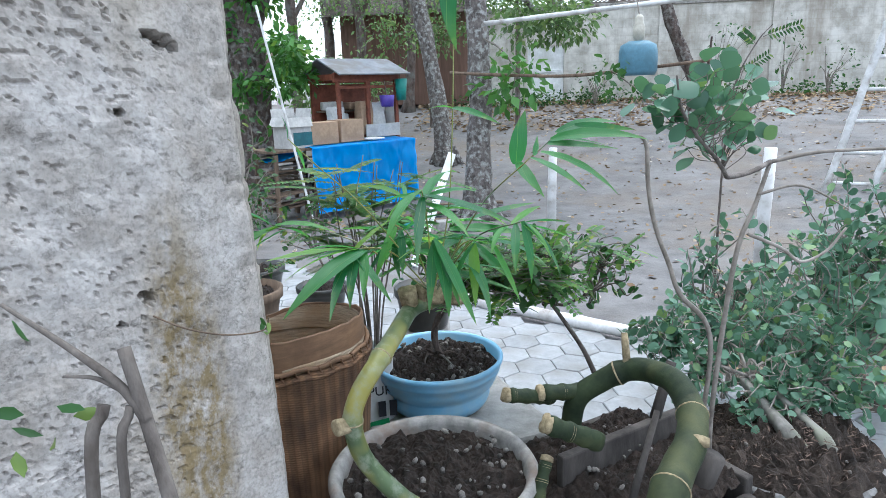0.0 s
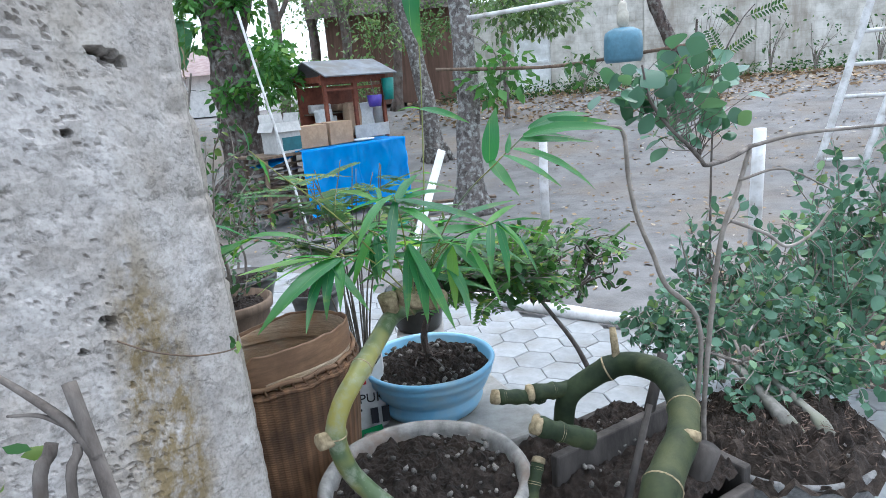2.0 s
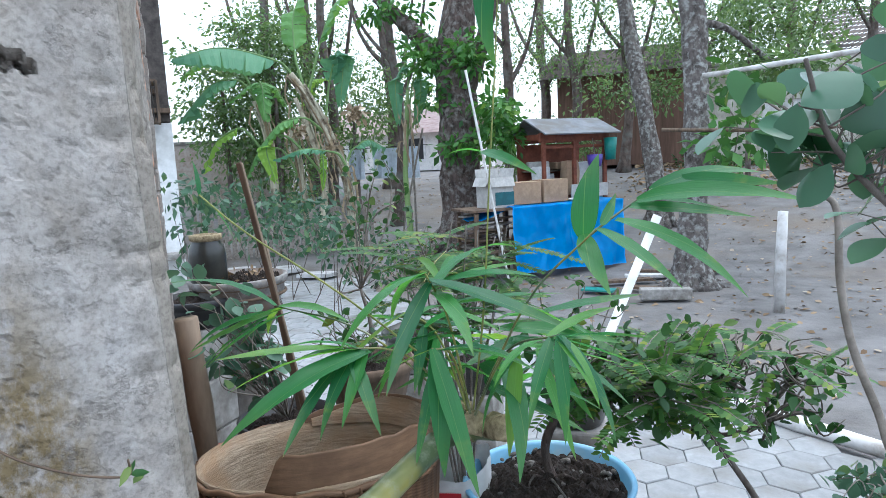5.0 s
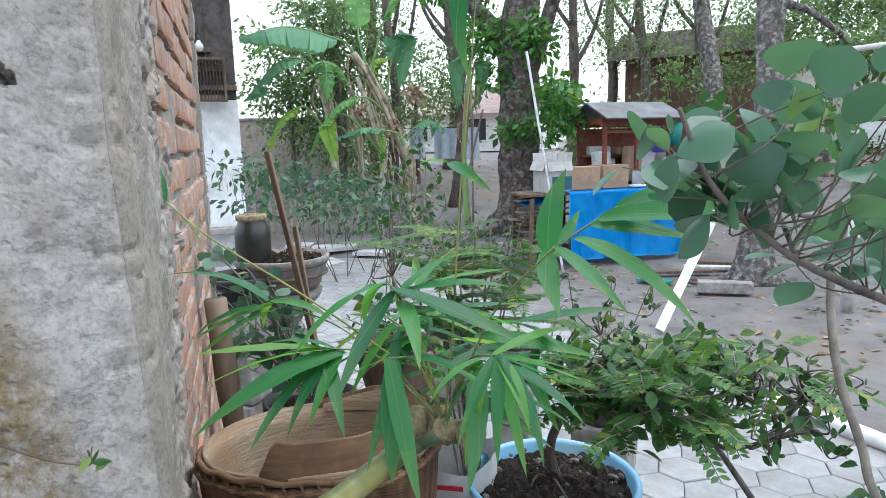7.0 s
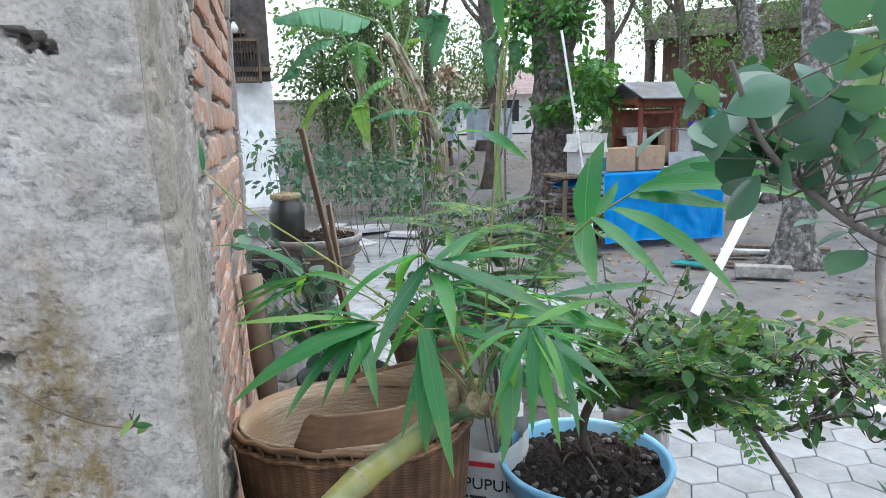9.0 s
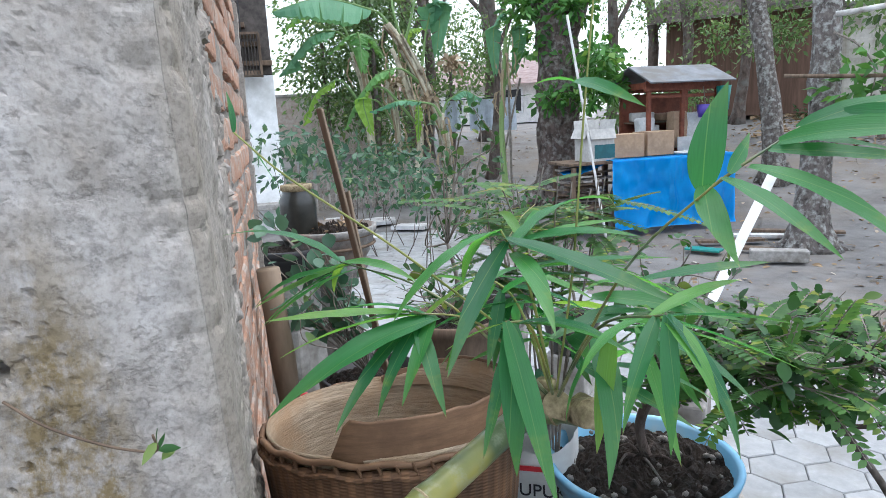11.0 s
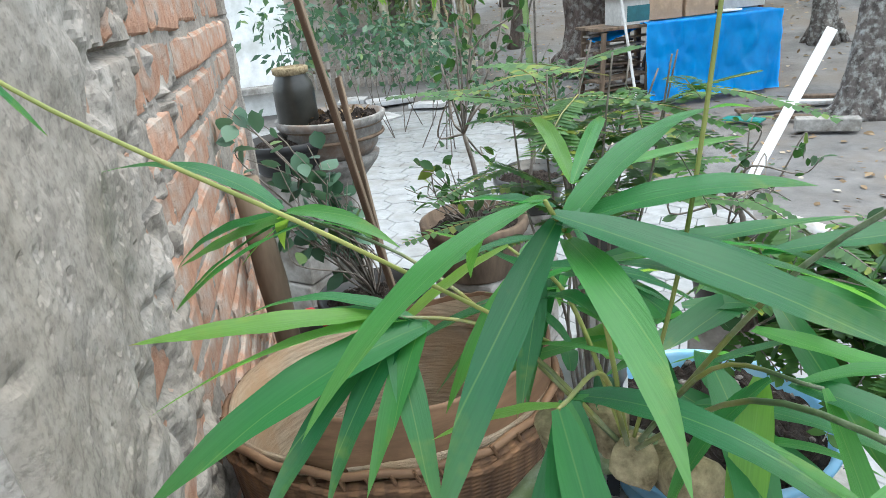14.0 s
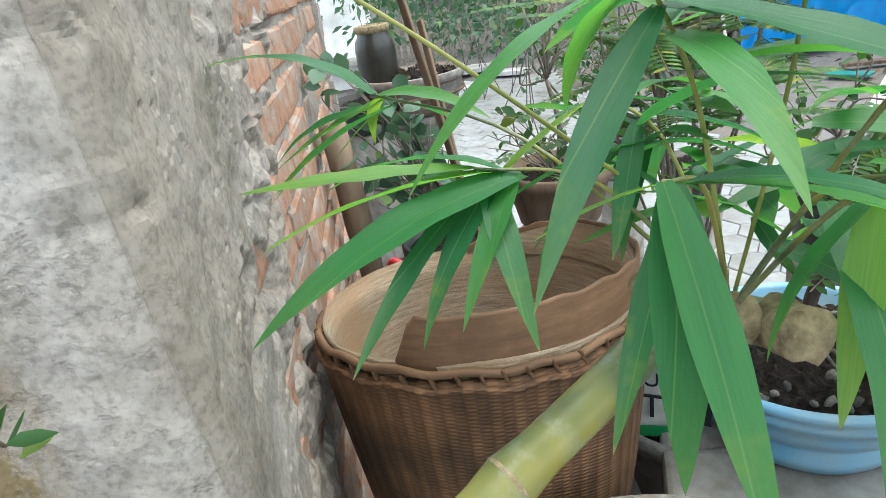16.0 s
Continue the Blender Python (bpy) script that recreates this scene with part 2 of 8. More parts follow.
TEAL = plain("teal_print", (0.03, 0.13, 0.15), 0.6)
PURPLE = plain("purple_plastic", (0.1, 0.06, 0.36), 0.4)
GREEN_PLASTIC = plain("green_plastic", (0.03, 0.24, 0.2), 0.4)
TUB_BLUE = plain("dull_blue_plastic", (0.09, 0.2, 0.27), 0.45)
BOTTLE = plain("white_bottle", (0.5, 0.46, 0.38), 0.4)
BLACK = plain("black_plastic", (0.015, 0.015, 0.017), 0.5)
RED = plain("red_plastic", (0.5, 0.03, 0.04), 0.4)
JAR_GLAZE = surface("dark_clay_glaze", (0.009, 0.0095, 0.008), (0.036, 0.034, 0.028), 12, 0.3, 0.3, 0.002, spec=0.5)
SACK = plain("white_woven_sack", (0.68, 0.68, 0.67), 0.7)
INK = plain("dark_print", (0.02, 0.022, 0.03), 0.7)
INK_GREEN = plain("green_print", (0.02, 0.28, 0.09), 0.7)
GLASS_BULB = plain("lamp_glass", (0.7, 0.7, 0.68), 0.2)
DARK_BRICK = surface("dark_attic_wall", (0.035, 0.03, 0.028), (0.11, 0.095, 0.085), 9, 0.9, 0.6, 0.005)
PINK_TILE = surface("faded_pink_tile", (0.34, 0.25, 0.24), (0.52, 0.43, 0.41), 5, 0.9, 0.5, 0.01, stretch=(1, 1, 3))
PINK_WALL = plain("pale_far_wall", (0.8, 0.77, 0.74), 0.9)
BROWN_WALL = surface("brown_board_wall", (0.09, 0.055, 0.04), (0.2, 0.12, 0.09), 3, 0.9, 0.4, 0.005, stretch=(3, 3, 0.3))
CLOTH = plain("pale_blue_cloth", (0.6, 0.66, 0.76), 0.9)
STRAW = leafy("dry_banana_leaf", (0.2, 0.14, 0.09), (0.5, 0.4, 0.28), (0.3, 0.22, 0.12), 0.9, 0.15, spots=(0.6, 0.52, 0.42))
ROUND_LEAF = leafy("round_glossy_leaf", (0.028, 0.075, 0.05), (0.105, 0.205, 0.14), (0.14, 0.29, 0.12), 0.2, 0.25, spots=(0.2, 0.3, 0.05))
DARK_BOARD = surface("dark_grey_board", (0.022, 0.019, 0.017), (0.09, 0.078, 0.07), 22, 0.9, 0.7, 0.003, stretch=(1, 1, 0.3))
CREEPER = leafy("creeper_leaf", (0.02, 0.07, 0.02), (0.1, 0.25, 0.06), (0.16, 0.36, 0.05), 0.35, 0.25, spots=(0.2, 0.3, 0.05))
CUT_END = surface("cut_bamboo_end", (0.1, 0.075, 0.04), (0.36, 0.29, 0.18), 90, 0.9, 0.5, 0.002)
PIPE = surface("white_pipe", (0.46, 0.45, 0.44), (0.7, 0.69, 0.68), 14, 0.6, 0.4, 0.002, stain=(0.3, 0.27, 0.24), stain_scale=7)



def blade_material():
    """Bamboo blades: fine lengthwise veins, a pale midrib, some leaves yellower."""
    m, nt, b = shader("bamboo_leaf", 0.38, 0.0, 0.45)
    info = nt.nodes.new("ShaderNodeObjectInfo")
    col = ramp(nt, info.outputs["Random"], [(0.0, (0.022, 0.11, 0.048)), (0.55, (0.04, 0.17, 0.055)), (0.88, (0.075, 0.235, 0.05)), (1.0, (0.15, 0.27, 0.05))])
    veins = noise_tex(nt, 6, 5, 0.6, (22, 0.7, 1))
    col = blend(nt, 0.28, col, ramp(nt, veins.outputs[0], [(0.35, (0.6, 0.65, 0.6)), (0.65, (1.15, 1.1, 1.0))]), "MULTIPLY")
    age = noise_tex(nt, 2.6, 4, 0.6)
    col = blend(nt, ramp(nt, age.outputs[0], [(0.56, (0, 0, 0)), (0.75, (0.6, 0.6, 0.6))]), col, (0.2, 0.26, 0.04))
    tc = nt.nodes.new("ShaderNodeTexCoord")
    sep = nt.nodes.new("ShaderNodeSeparateXYZ")
    nt.links.new(tc.outputs["Object"], sep.inputs[0])
    ab = nt.nodes.new("ShaderNodeMath")
    ab.operation = "ABSOLUTE"
    nt.links.new(sep.outputs[0], ab.inputs[0])
    col = blend(nt, ramp(nt, ab.outputs[0], [(0.0, (0.4, 0.4, 0.4)), (0.0035, (0, 0, 0))]), col, (0.16, 0.3, 0.09))
    # yellowed, then dry towards the tip
    col = blend(nt, ramp(nt, sep.outputs[1], [(0.55, (0, 0, 0)), (0.97, (0.25, 0.25, 0.25))]), col, (0.18, 0.26, 0.06))
    col = blend(nt, ramp(nt, sep.outputs[1], [(0.95, (0, 0, 0)), (0.985, (0.8, 0.8, 0.8))]), col, (0.22, 0.17, 0.09))
    nt.links.new(col, b.inputs["Base Color"])
    t = nt.nodes.new("ShaderNodeBsdfTranslucent")
    nt.links.new(blend(nt, 1.0, col, (2.4, 2.1, 1.2), "MULTIPLY"), t.inputs[0])
    mix = nt.nodes.new("ShaderNodeMixShader")
    mix.inputs[0].default_value = 0.45
    nt.links.new(b.outputs[0], mix.inputs[1])
    nt.links.new(t.outputs[0], mix.inputs[2])
    nt.links.new(mix.outputs[0], nt.nodes["Material Output"].inputs[0])
    bump(nt, b, veins.outputs[0], 0.25, 0.002)
    return m


BAMBOO_LEAF = blade_material()
DARK_LEAF = leafy("glossy_dark_leaf", (0.012, 0.036, 0.015), (0.048, 0.12, 0.04), (0.08, 0.2, 0.03), 0.35, 0.25, spots=(0.2, 0.24, 0.04))
SHRUB_LEAF = leafy("bluish_shrub_leaf", (0.016, 0.045, 0.028), (0.08, 0.15, 0.095), (0.1, 0.21, 0.08), 0.35, 0.25, spots=(0.14, 0.2, 0.06))
GREY_LEAF = leafy("blue_green_leaf", (0.03, 0.075, 0.05), (0.12, 0.22, 0.15), (0.13, 0.26, 0.13), 0.42, 0.25, spots=(0.18, 0.25, 0.06))
FERN_LEAF = leafy("pinnate_leaf", (0.025, 0.075, 0.025), (0.085, 0.185, 0.05), (0.15, 0.3, 0.05), 0.5, 0.3, spots=(0.25, 0.28, 0.04))
TREE_LEAF = leafy("canopy_leaf", (0.016, 0.036, 0.018), (0.17, 0.26, 0.12), (0.24, 0.38, 0.1), 0.34, 0.3, spots=(0.22, 0.26, 0.08))
BANANA_RIB = leafy("banana_rib", (0.16, 0.27, 0.1), (0.28, 0.4, 0.16), (0.2, 0.3, 0.1), 0.5, 0.1)
BANANA_LEAF = leafy("banana_leaf", (0.055, 0.18, 0.06), (0.18, 0.36, 0.13), (0.26, 0.48, 0.08), 0.45, 0.35)
DEAD_LEAF = leafy("fallen_leaf", (0.12, 0.075, 0.045), (0.34, 0.25, 0.16), (0.25, 0.16, 0.08), 0.9, 0.1, spots=(0.45, 0.42, 0.38))


def culm_material():
    """Green bamboo skin, yellower on one side of each length, scuffed."""
    m, nt, b = shader("bamboo_skin", 0.38, 0.0, 0.45)
    fine = noise_tex(nt, 25, 6, 0.6, (1, 1, 0.3))
    col = ramp(nt, fine.outputs[0], [(0.3, (0.03, 0.055, 0.022)), (0.7, (0.085, 0.12, 0.05))])
    big = noise_tex(nt, 9, 3, 0.5)
    col = blend(nt, ramp(nt, big.outputs[0], [(0.44, (0, 0, 0)), (0.58, (0.8, 0.8, 0.8))]), col, (0.3, 0.26, 0.06))
    scuff = noise_tex(nt, 30, 6, 0.7)
    col = blend(nt, ramp(nt, scuff.outputs[0], [(0.5, (0, 0, 0)), (0.64, (0.6, 0.6, 0.6))]), col, (0.24, 0.26, 0.19))
    nt.links.new(col, b.inputs["Base Color"])
    bump(nt, b, noise_tex(nt, 50, 5, 0.6, (1, 1, 0.2)).outputs[0], 0.2, 0.001)
    return m


def weave_material():
    """Split bamboo strips: fine rows round the basket, uprights under them, browner in patches."""
    m, nt, b = shader("woven_bamboo", 0.75, 0.0, 0.3)
    tc = nt.nodes.new("ShaderNodeTexCoord")
    sep = nt.nodes.new("ShaderNodeSeparateXYZ")
    nt.links.new(tc.outputs["Object"], sep.inputs[0])
    ang = nt.nodes.new("ShaderNodeMath")
    ang.operation = "ARCTAN2"
    nt.links.new(sep.outputs[1], ang.inputs[0])
    nt.links.new(sep.outputs[0], ang.inputs[1])

    def wave(socket, k, phase=None):
        mul = nt.nodes.new("ShaderNodeMath")
        mul.operation, mul.inputs[1].default_value = "MULTIPLY", k
        nt.links.new(socket, mul.inputs[0])
        out = mul.outputs[0]
        if phase is not None:
            add = nt.nodes.new("ShaderNodeMath")
            nt.links.new(out, add.inputs[0])
            nt.links.new(phase, add.inputs[1])
            out = add.outputs[0]
        sn = nt.nodes.new("ShaderNodeMath")
        sn.operation = "SINE"
        nt.links.new(out, sn.inputs[0])
        return sn.outputs[0]
    wob = noise_tex(nt, 14, 3)
    wobble = nt.nodes.new("ShaderNodeMath")
    wobble.operation, wobble.inputs[1].default_value = "MULTIPLY", 5.0
    nt.links.new(wob.outputs[0], wobble.inputs[0])
    rows, staves = wave(sep.outputs[2], 1500, wobble.outputs[0]), wave(ang.outputs[0], 54)
    prod = nt.nodes.new("ShaderNodeMath")
    prod.operation = "MULTIPLY"
    nt.links.new(rows, prod.inputs[0])
    nt.links.new(staves, prod.inputs[1])
    rel = nt.nodes.new("ShaderNodeMath")
    nt.links.new(prod.outputs[0], rel.inputs[0])
    nt.links.new(staves, rel.inputs[1])
    fine = noise_tex(nt, 30, 6, 0.65, (1, 1, 0.5))
    col = ramp(nt, fine.outputs[0], [(0.3, (0.07, 0.037, 0.02)), (0.7, (0.22, 0.122, 0.064))])
    big = noise_tex(nt, 7, 4)
    col = blend(nt, ramp(nt, big.outputs[0], [(0.45, (0, 0, 0)), (0.65, (0.8, 0.8, 0.8))]), col, (0.055, 0.032, 0.02))
    col = blend(nt, 0.22, col, ramp(nt, prod.outputs[0], [(0.2, (0.45, 0.4, 0.35)), (0.8, (1.2, 1.15, 1.05))]), "MULTIPLY")
    col = blend(nt, 0.38, col, ramp(nt, staves, [(0.0, (0.45, 0.4, 0.36)), (0.35, (1.05, 1.0, 0.95)), (1.0, (1.25, 1.2, 1.1))]), "MULTIPLY")
    nt.links.new(col, b.inputs["Base Color"])
    bump(nt, b, rel.outputs[0], 0.4, 0.0016)
    return m


CULM, WEAVE = culm_material(), weave_material()
SHOOT = surface("young_bamboo_shoot", (0.12, 0.15, 0.03), (0.27, 0.27, 0.08), 30, 0.5, 0.2, 0.001, spec=0.4)
OLD_CULM = surface("dull_old_culm", (0.008, 0.014, 0.007), (0.03, 0.043, 0.018), 26, 0.65, 0.5, 0.002, stain=(0.055, 0.06, 0.024), stain_scale=9, spec=0.2)
WEAVE_PALE = surface("pale_inner_weave", (0.2, 0.15, 0.1), (0.42, 0.335, 0.245), 60, 0.85, 0.9, 0.003, stretch=(0.4, 0.4, 4), stain=(0.3, 0.2, 0.12), stain_scale=9)
PEBBLE = surface("garden_pebble", (0.06, 0.056, 0.05), (0.27, 0.25, 0.23), 60, 0.85, 0.5, 0.002, stain=(0.05, 0.036, 0.026), stain_scale=40, vary=0.5)
ROOTLET = surface("dry_rootlet", (0.045, 0.03, 0.023), (0.13, 0.092, 0.07), 40, 0.95, 0.6, 0.002)
DRY_STEM = surface("dry_stem", (0.05, 0.04, 0.034), (0.2, 0.175, 0.155), 40, 0.95, 0.9, 0.003, stretch=(1, 1, 0.2), stain=(0.07, 0.055, 0.045), stain_scale=14)
BAND = surface("smooth_bamboo_band", (0.1, 0.056, 0.031), (0.215, 0.125, 0.07), 22, 0.6, 0.3, 0.002, stretch=(0.5, 0.5, 3), stain=(0.1, 0.055, 0.03), stain_scale=9)


# ---- mesh helpers ----
ORIGIN = {}


def thing(name, base, label, category, group=""):
    ob = new(name)
    ob.location = base
    ob.empty_display_size = 0.05
    ORIGIN[ob.name] = Vector(base)
    return tagged(ob, label, category, group)


def mesh_of(bm, smooth=False):
    me = bpy.data.meshes.new("mesh")
    bmesh.ops.recalc_face_normals(bm, faces=bm.faces)
    bm.to_mesh(me)
    bm.free()
    if smooth:
        me.polygons.foreach_set("use_smooth", [True] * len(me.polygons))
    return me


def part(name, src, material, parent, label="", smooth=False, kind=""):
    """One mesh object, built in world places, under a thing or a part."""
    me = mesh_of(src, smooth) if isinstance(src, bmesh.types.BMesh) else src
    me.materials.clear()
    me.materials.append(material)
    ob = new(name, me)
    if parent is not None:
        off = ORIGIN[parent.name]
        me.transform(Matrix.Translation(-off))
        ob.parent = parent
        ORIGIN[ob.name] = off
    else:
        ORIGIN[ob.name] = Vector((0, 0, 0))
    return tagged(ob, label, kind=kind)


def placed(name, me, parent, m):
    """A piece on shared mesh data, at the world pose m."""
    ob = new(name, me)
    ob.parent = parent
    ob.matrix_local = Matrix.Translation(-ORIGIN[parent.name]) @ m
    return ob


def box(bm, centre, size, rot=None, bevel=0.0):
    m = Matrix.Translation(centre) @ (rot.to_4x4() if rot is not None else Matrix()) @ Matrix.Diagonal((*size, 1))
    made = bmesh.ops.create_cube(bm, size=1, matrix=m)["verts"]
    if bevel:
        edges = list({e for v in made for e in v.link_edges})
        bmesh.ops.bevel(bm, geom=edges, offset=bevel, segments=2, profile=0.5, affect="EDGES")
    return bm


def new_box(centre, size, rot=None, bevel=0.0):
    return box(bmesh.new(), centre, size, rot, bevel)


def turn(degrees, axis="Z"):
    return Matrix.Rotation(radians(degrees), 3, axis)


def lathe(bm, profile, centre=(0, 0, 0), segs=48, wobble=0.0, a0=0.0, a1=360.0, seed=0):
    """Turns (radius, height) pairs round the upright axis."""
    full = a1 - a0 >= 359.9
    rings = []
    n = segs if full else segs + 1
    for r, z in profile:
        ring = []
        for i in range(n):
            a = radians(a0 + (a1 - a0) * i / segs)
            k = 1 + wobble * noise.noise((math.cos(a) * 2 + seed, math.sin(a) * 2, z * 9))
            ring.append(bm.verts.new((centre[0] + r * k * math.cos(a), centre[1] + r * k * math.sin(a), centre[2] + z)))
        rings.append(ring)
    for lo, hi in zip(rings, rings[1:]):
        for i in range(n if full else n - 1):
            j = (i + 1) % n
            bm.faces.new((lo[i], lo[j], hi[j], hi[i]))
    return bm


def smooth_path(points, steps=6):
    """Catmull-Rom through the points."""
    p = [Vector(q) for q in points]
    p = [p[0] * 2 - p[1]] + p + [p[-1] * 2 - p[-2]]
    out = []
    for a, b, c, d in zip(p, p[1:], p[2:], p[3:]):
        for i in range(steps):
            t = i / steps
            out.append(0.5 * (2 * b + (c - a) * t + (2 * a - 5 * b + 4 * c - d) * t * t + (3 * b - a - 3 * c + d) * t ** 3))
    return out + [p[-2]]


def tube(bm, path, radii, segs=8, rough=0.0, seed=0, caps=True):
    path = [Vector(p) for p in path]
    n = len(path)
    if not isinstance(radii, (list, tuple)):
        radii = [radii] * n
    elif len(radii) != n:
        radii = [radii[0] + (radii[-1] - radii[0]) * i / (n - 1) for i in range(n)]
    side, rings = None, []
    for i, p in enumerate(path):
        d = (path[min(i + 1, n - 1)] - path[max(i - 1, 0)]).normalized()
        if side is None:
            side = d.orthogonal().normalized()
        side = (side - d * side.dot(d)).normalized()
        up = d.cross(side)
        ring = []
        for k in range(segs):
            a = 2 * math.pi * k / segs
            o = side * math.cos(a) + up * math.sin(a)
            r = radii[i]
            if rough:
                r *= 1 + rough * noise.noise(p * 3 + o * 1.2 + Vector((seed, 0, 0))) + rough * 0.5 * noise.noise(p * 9 + o * 2)
            ring.append(bm.verts.new(p + o * r))
        rings.append(ring)
    for lo, hi in zip(rings, rings[1:]):
        for k in range(segs):
            j = (k + 1) % segs
            bm.faces.new((lo[k], lo[j], hi[j], hi[k]))
    if caps:
        bm.faces.new(rings[0][::-1])
        bm.faces.new(rings[-1])
    return bm


def new_tube(path, radii, segs=8, rough=0.0, seed=0):
    return tube(bmesh.new(), path, radii, segs, rough, seed)


def soup(verts, faces):
    me = bpy.data.meshes.new("mesh")
    me.from_pydata([tuple(v) for v in verts], [], faces)
    return me


def leaves_mesh(pos, along, face, length, width, fold=0.25, wide=0.45, segs=2):
    """Many small folded blades: a midrib and two rounded halves, segs quads each."""
    pos, along, face = np.asarray(pos, float), np.asarray(along, float), np.asarray(face, float)
    along = along / (np.linalg.norm(along, axis=1, keepdims=True) + 1e-9)
    side = np.cross(along, face)
    side /= np.linalg.norm(side, axis=1, keepdims=True) + 1e-9
    up = np.cross(side, along)
    L, W = np.asarray(length)[:, None], np.asarray(width)[:, None]
    down = np.array([[0, 0, -1.0]])
    steps = [i / (segs + 1) for i in range(segs + 2)]
    cols = []
    for t in steps:
        q = t ** (math.log(0.5) / math.log(wide))
        w = math.sin(math.pi * q) ** 0.75 * 0.5 if 0 < t < 1 else 0.0
        mid = pos + along * L * t + down * L * 0.14 * t * t
        if 0 < t < 1:
            cols += [mid + side * W * w + up * W * w * fold, mid, mid - side * W * w + up * W * w * fold]
        else:
            cols.append(mid)
    v = np.stack(cols, 1)
    n, k = len(pos), v.shape[1]
    polys = [(0, 1, 2), (0, 2, 3)]
    for i in range(segs - 1):
        a = 1 + 3 * i
        polys += [(a, a + 3, a + 4, a + 1), (a + 1, a + 4, a + 5, a + 2)]
    a = 1 + 3 * (segs - 1)
    polys += [(a, k - 1, a + 1), (a + 1, k - 1, a + 2)]
    flat = np.concatenate([np.array(p) for p in polys])
    starts = np.cumsum([0] + [len(p) for p in polys[:-1]])
    me = bpy.data.meshes.new("mesh")
    me.vertices.add(k * n)
    me.vertices.foreach_set("co", v.reshape(-1))
    me.loops.add(len(flat) * n)
    me.loops.foreach_set("vertex_index", (np.arange(n)[:, None] * k + flat[None]).reshape(-1))
    me.polygons.add(len(polys) * n)
    me.polygons.foreach_set("loop_start", (np.arange(n)[:, None] * len(flat) + starts[None]).reshape(-1))
    me.update(calc_edges=True)
    me.validate()
    return me


def unit(rng, n, lift=0.0):
    v = rng.normal(size=(n, 3))
    v[:, 2] += lift
    return v / np.linalg.norm(v, axis=1, keepdims=True)


def cloud(rng, clumps, per, spread, size, lift=0.2, flat=0.75):
    """Leaves in clumps: positions round each centre, pointing outwards."""
    c = np.repeat(np.asarray(clumps, float), per, 0)
    o = rng.normal(size=c.shape) * spread * np.array([1, 1, flat])
    n = len(c)
    along = o / (np.linalg.norm(o, axis=1, keepdims=True) + 1e-6) + unit(rng, n) * 0.7 + np.array([0, 0, -0.25])
    ln = size * rng.uniform(0.6, 1.25, n)
    return leaves_mesh(c + o, along, unit(rng, n, 0.9), ln, ln * rng.uniform(0.4, 0.62, n), segs=1)


def inside(rng, n, centre, radii, hollow=0.35):
    d = unit(rng, n)
    r = rng.uniform(hollow ** 3, 1, n) ** (1 / 3)
    return np.asarray(centre) + d * r[:, None] * np.asarray(radii)


def ground_z(x, y):
    r = math.hypot(x, y)
    k = max(0.0, r - 8.6)
    return min(1.15, 0.125 * k) * (1 if k > 0 else 0) + 0.012 * noise.noise((x * 0.7, y * 0.7, 0)) * min(1, max(0, r - 4))


# ---- ground, paving and walls ----
def build_ground():
    bm = bmesh.new()
    ring_r = [0.0, 1, 2, 3, 4, 4.6, 5.2, 5.8, 6.4, 7, 7.6, 8.2, 8.8, 9.5, 10.5, 11.5, 13, 15, 17, 20, 26, 40, 80, 200, 900, 4000]
    segs, prev = 96, None
    for r in ring_r:
        ring = []
        for i in range(segs if r else 1):
            a = 2 * math.pi * i / segs
            x, y = r * math.cos(a), r * math.sin(a)
            ring.append(bm.verts.new((x, y, ground_z(x, y) - 0.035)))
        if prev:
            for i in range(segs):
                j = (i + 1) % segs
                if len(prev) == 1:
                    bm.faces.new((prev[0], ring[i], ring[j]))
                else:
                    bm.faces.new((prev[i], ring[i], ring[j], prev[j]))
        prev = ring
    ob = part("ground", bm, EARTH, None, "bare packed earth yard with scattered dry leaves", smooth=True, kind="structure")
    return tagged(ob, category="ground")


ground = build_ground()

# the brick wall beside the camera: a corner post, its long face, its end face
WALL_C = Vector((-0.255, 0.708, 0))
WALL_U = Vector((-0.6922, 0.7217, 0)).normalized()
WALL_N = Vector((0.7217, 0.6922, 0)).normalized()
# the end face runs back at a slightly sharper angle
END_E, END_N = Vector((-0.6, -0.8, 0)), Vector((0.8, -0.6, 0))
WALL_LEN, WALL_TOP, WALL_THICK = 1.59, 2.7, 0.42


def levels(top, step):
    """Heights from the foot to the top, close together at eye level."""
    out, z = [], 0.0
    while z < top:
        out.append(z)
        z += step if 0.95 < z < 1.85 else step * 5
    return out + [top]


def flare(s, z):
    """The corner spreads a little towards its foot."""
    return (0.003 + 0.04 * min(0.4, max(0.0, 1.52 - z))) * math.exp(-((s / 0.14) ** 2))


def rough_face(origin, along, normal, length, top, step, height):
    nu, zs = int(length / step), levels(top, step)
    verts, faces = [], []
    for z in zs:
        for i in range(nu + 1):
            s = CUT + (length - CUT) * i / nu
            verts.append(origin + along * s + normal * height(s, z) + WALL_N * flare(s, z) + Vector((0, 0, z)))
    for j in range(len(zs) - 1):
        for i in range(nu):
            a = j * (nu + 1) + i
            faces.append((a, a + 1, a + nu + 2, a + nu + 1))
    return soup(verts, faces)


def fbm(x, y, z, octaves=4):
    return noise.fractal(Vector((x, y, z)), 0.9, 2.1, octaves, noise_basis="PERLIN_ORIGINAL")


HOLES = [(0.08, 1.585, 0.0062), (0.069, 1.581, 0.0045), (0.09, 1.591, 0.0045), (0.131, 1.52, 0.0034), (0.13, 1.337, 0.0046), (0.136, 1.342, 0.0034), (0.16, 1.318, 0.002)]


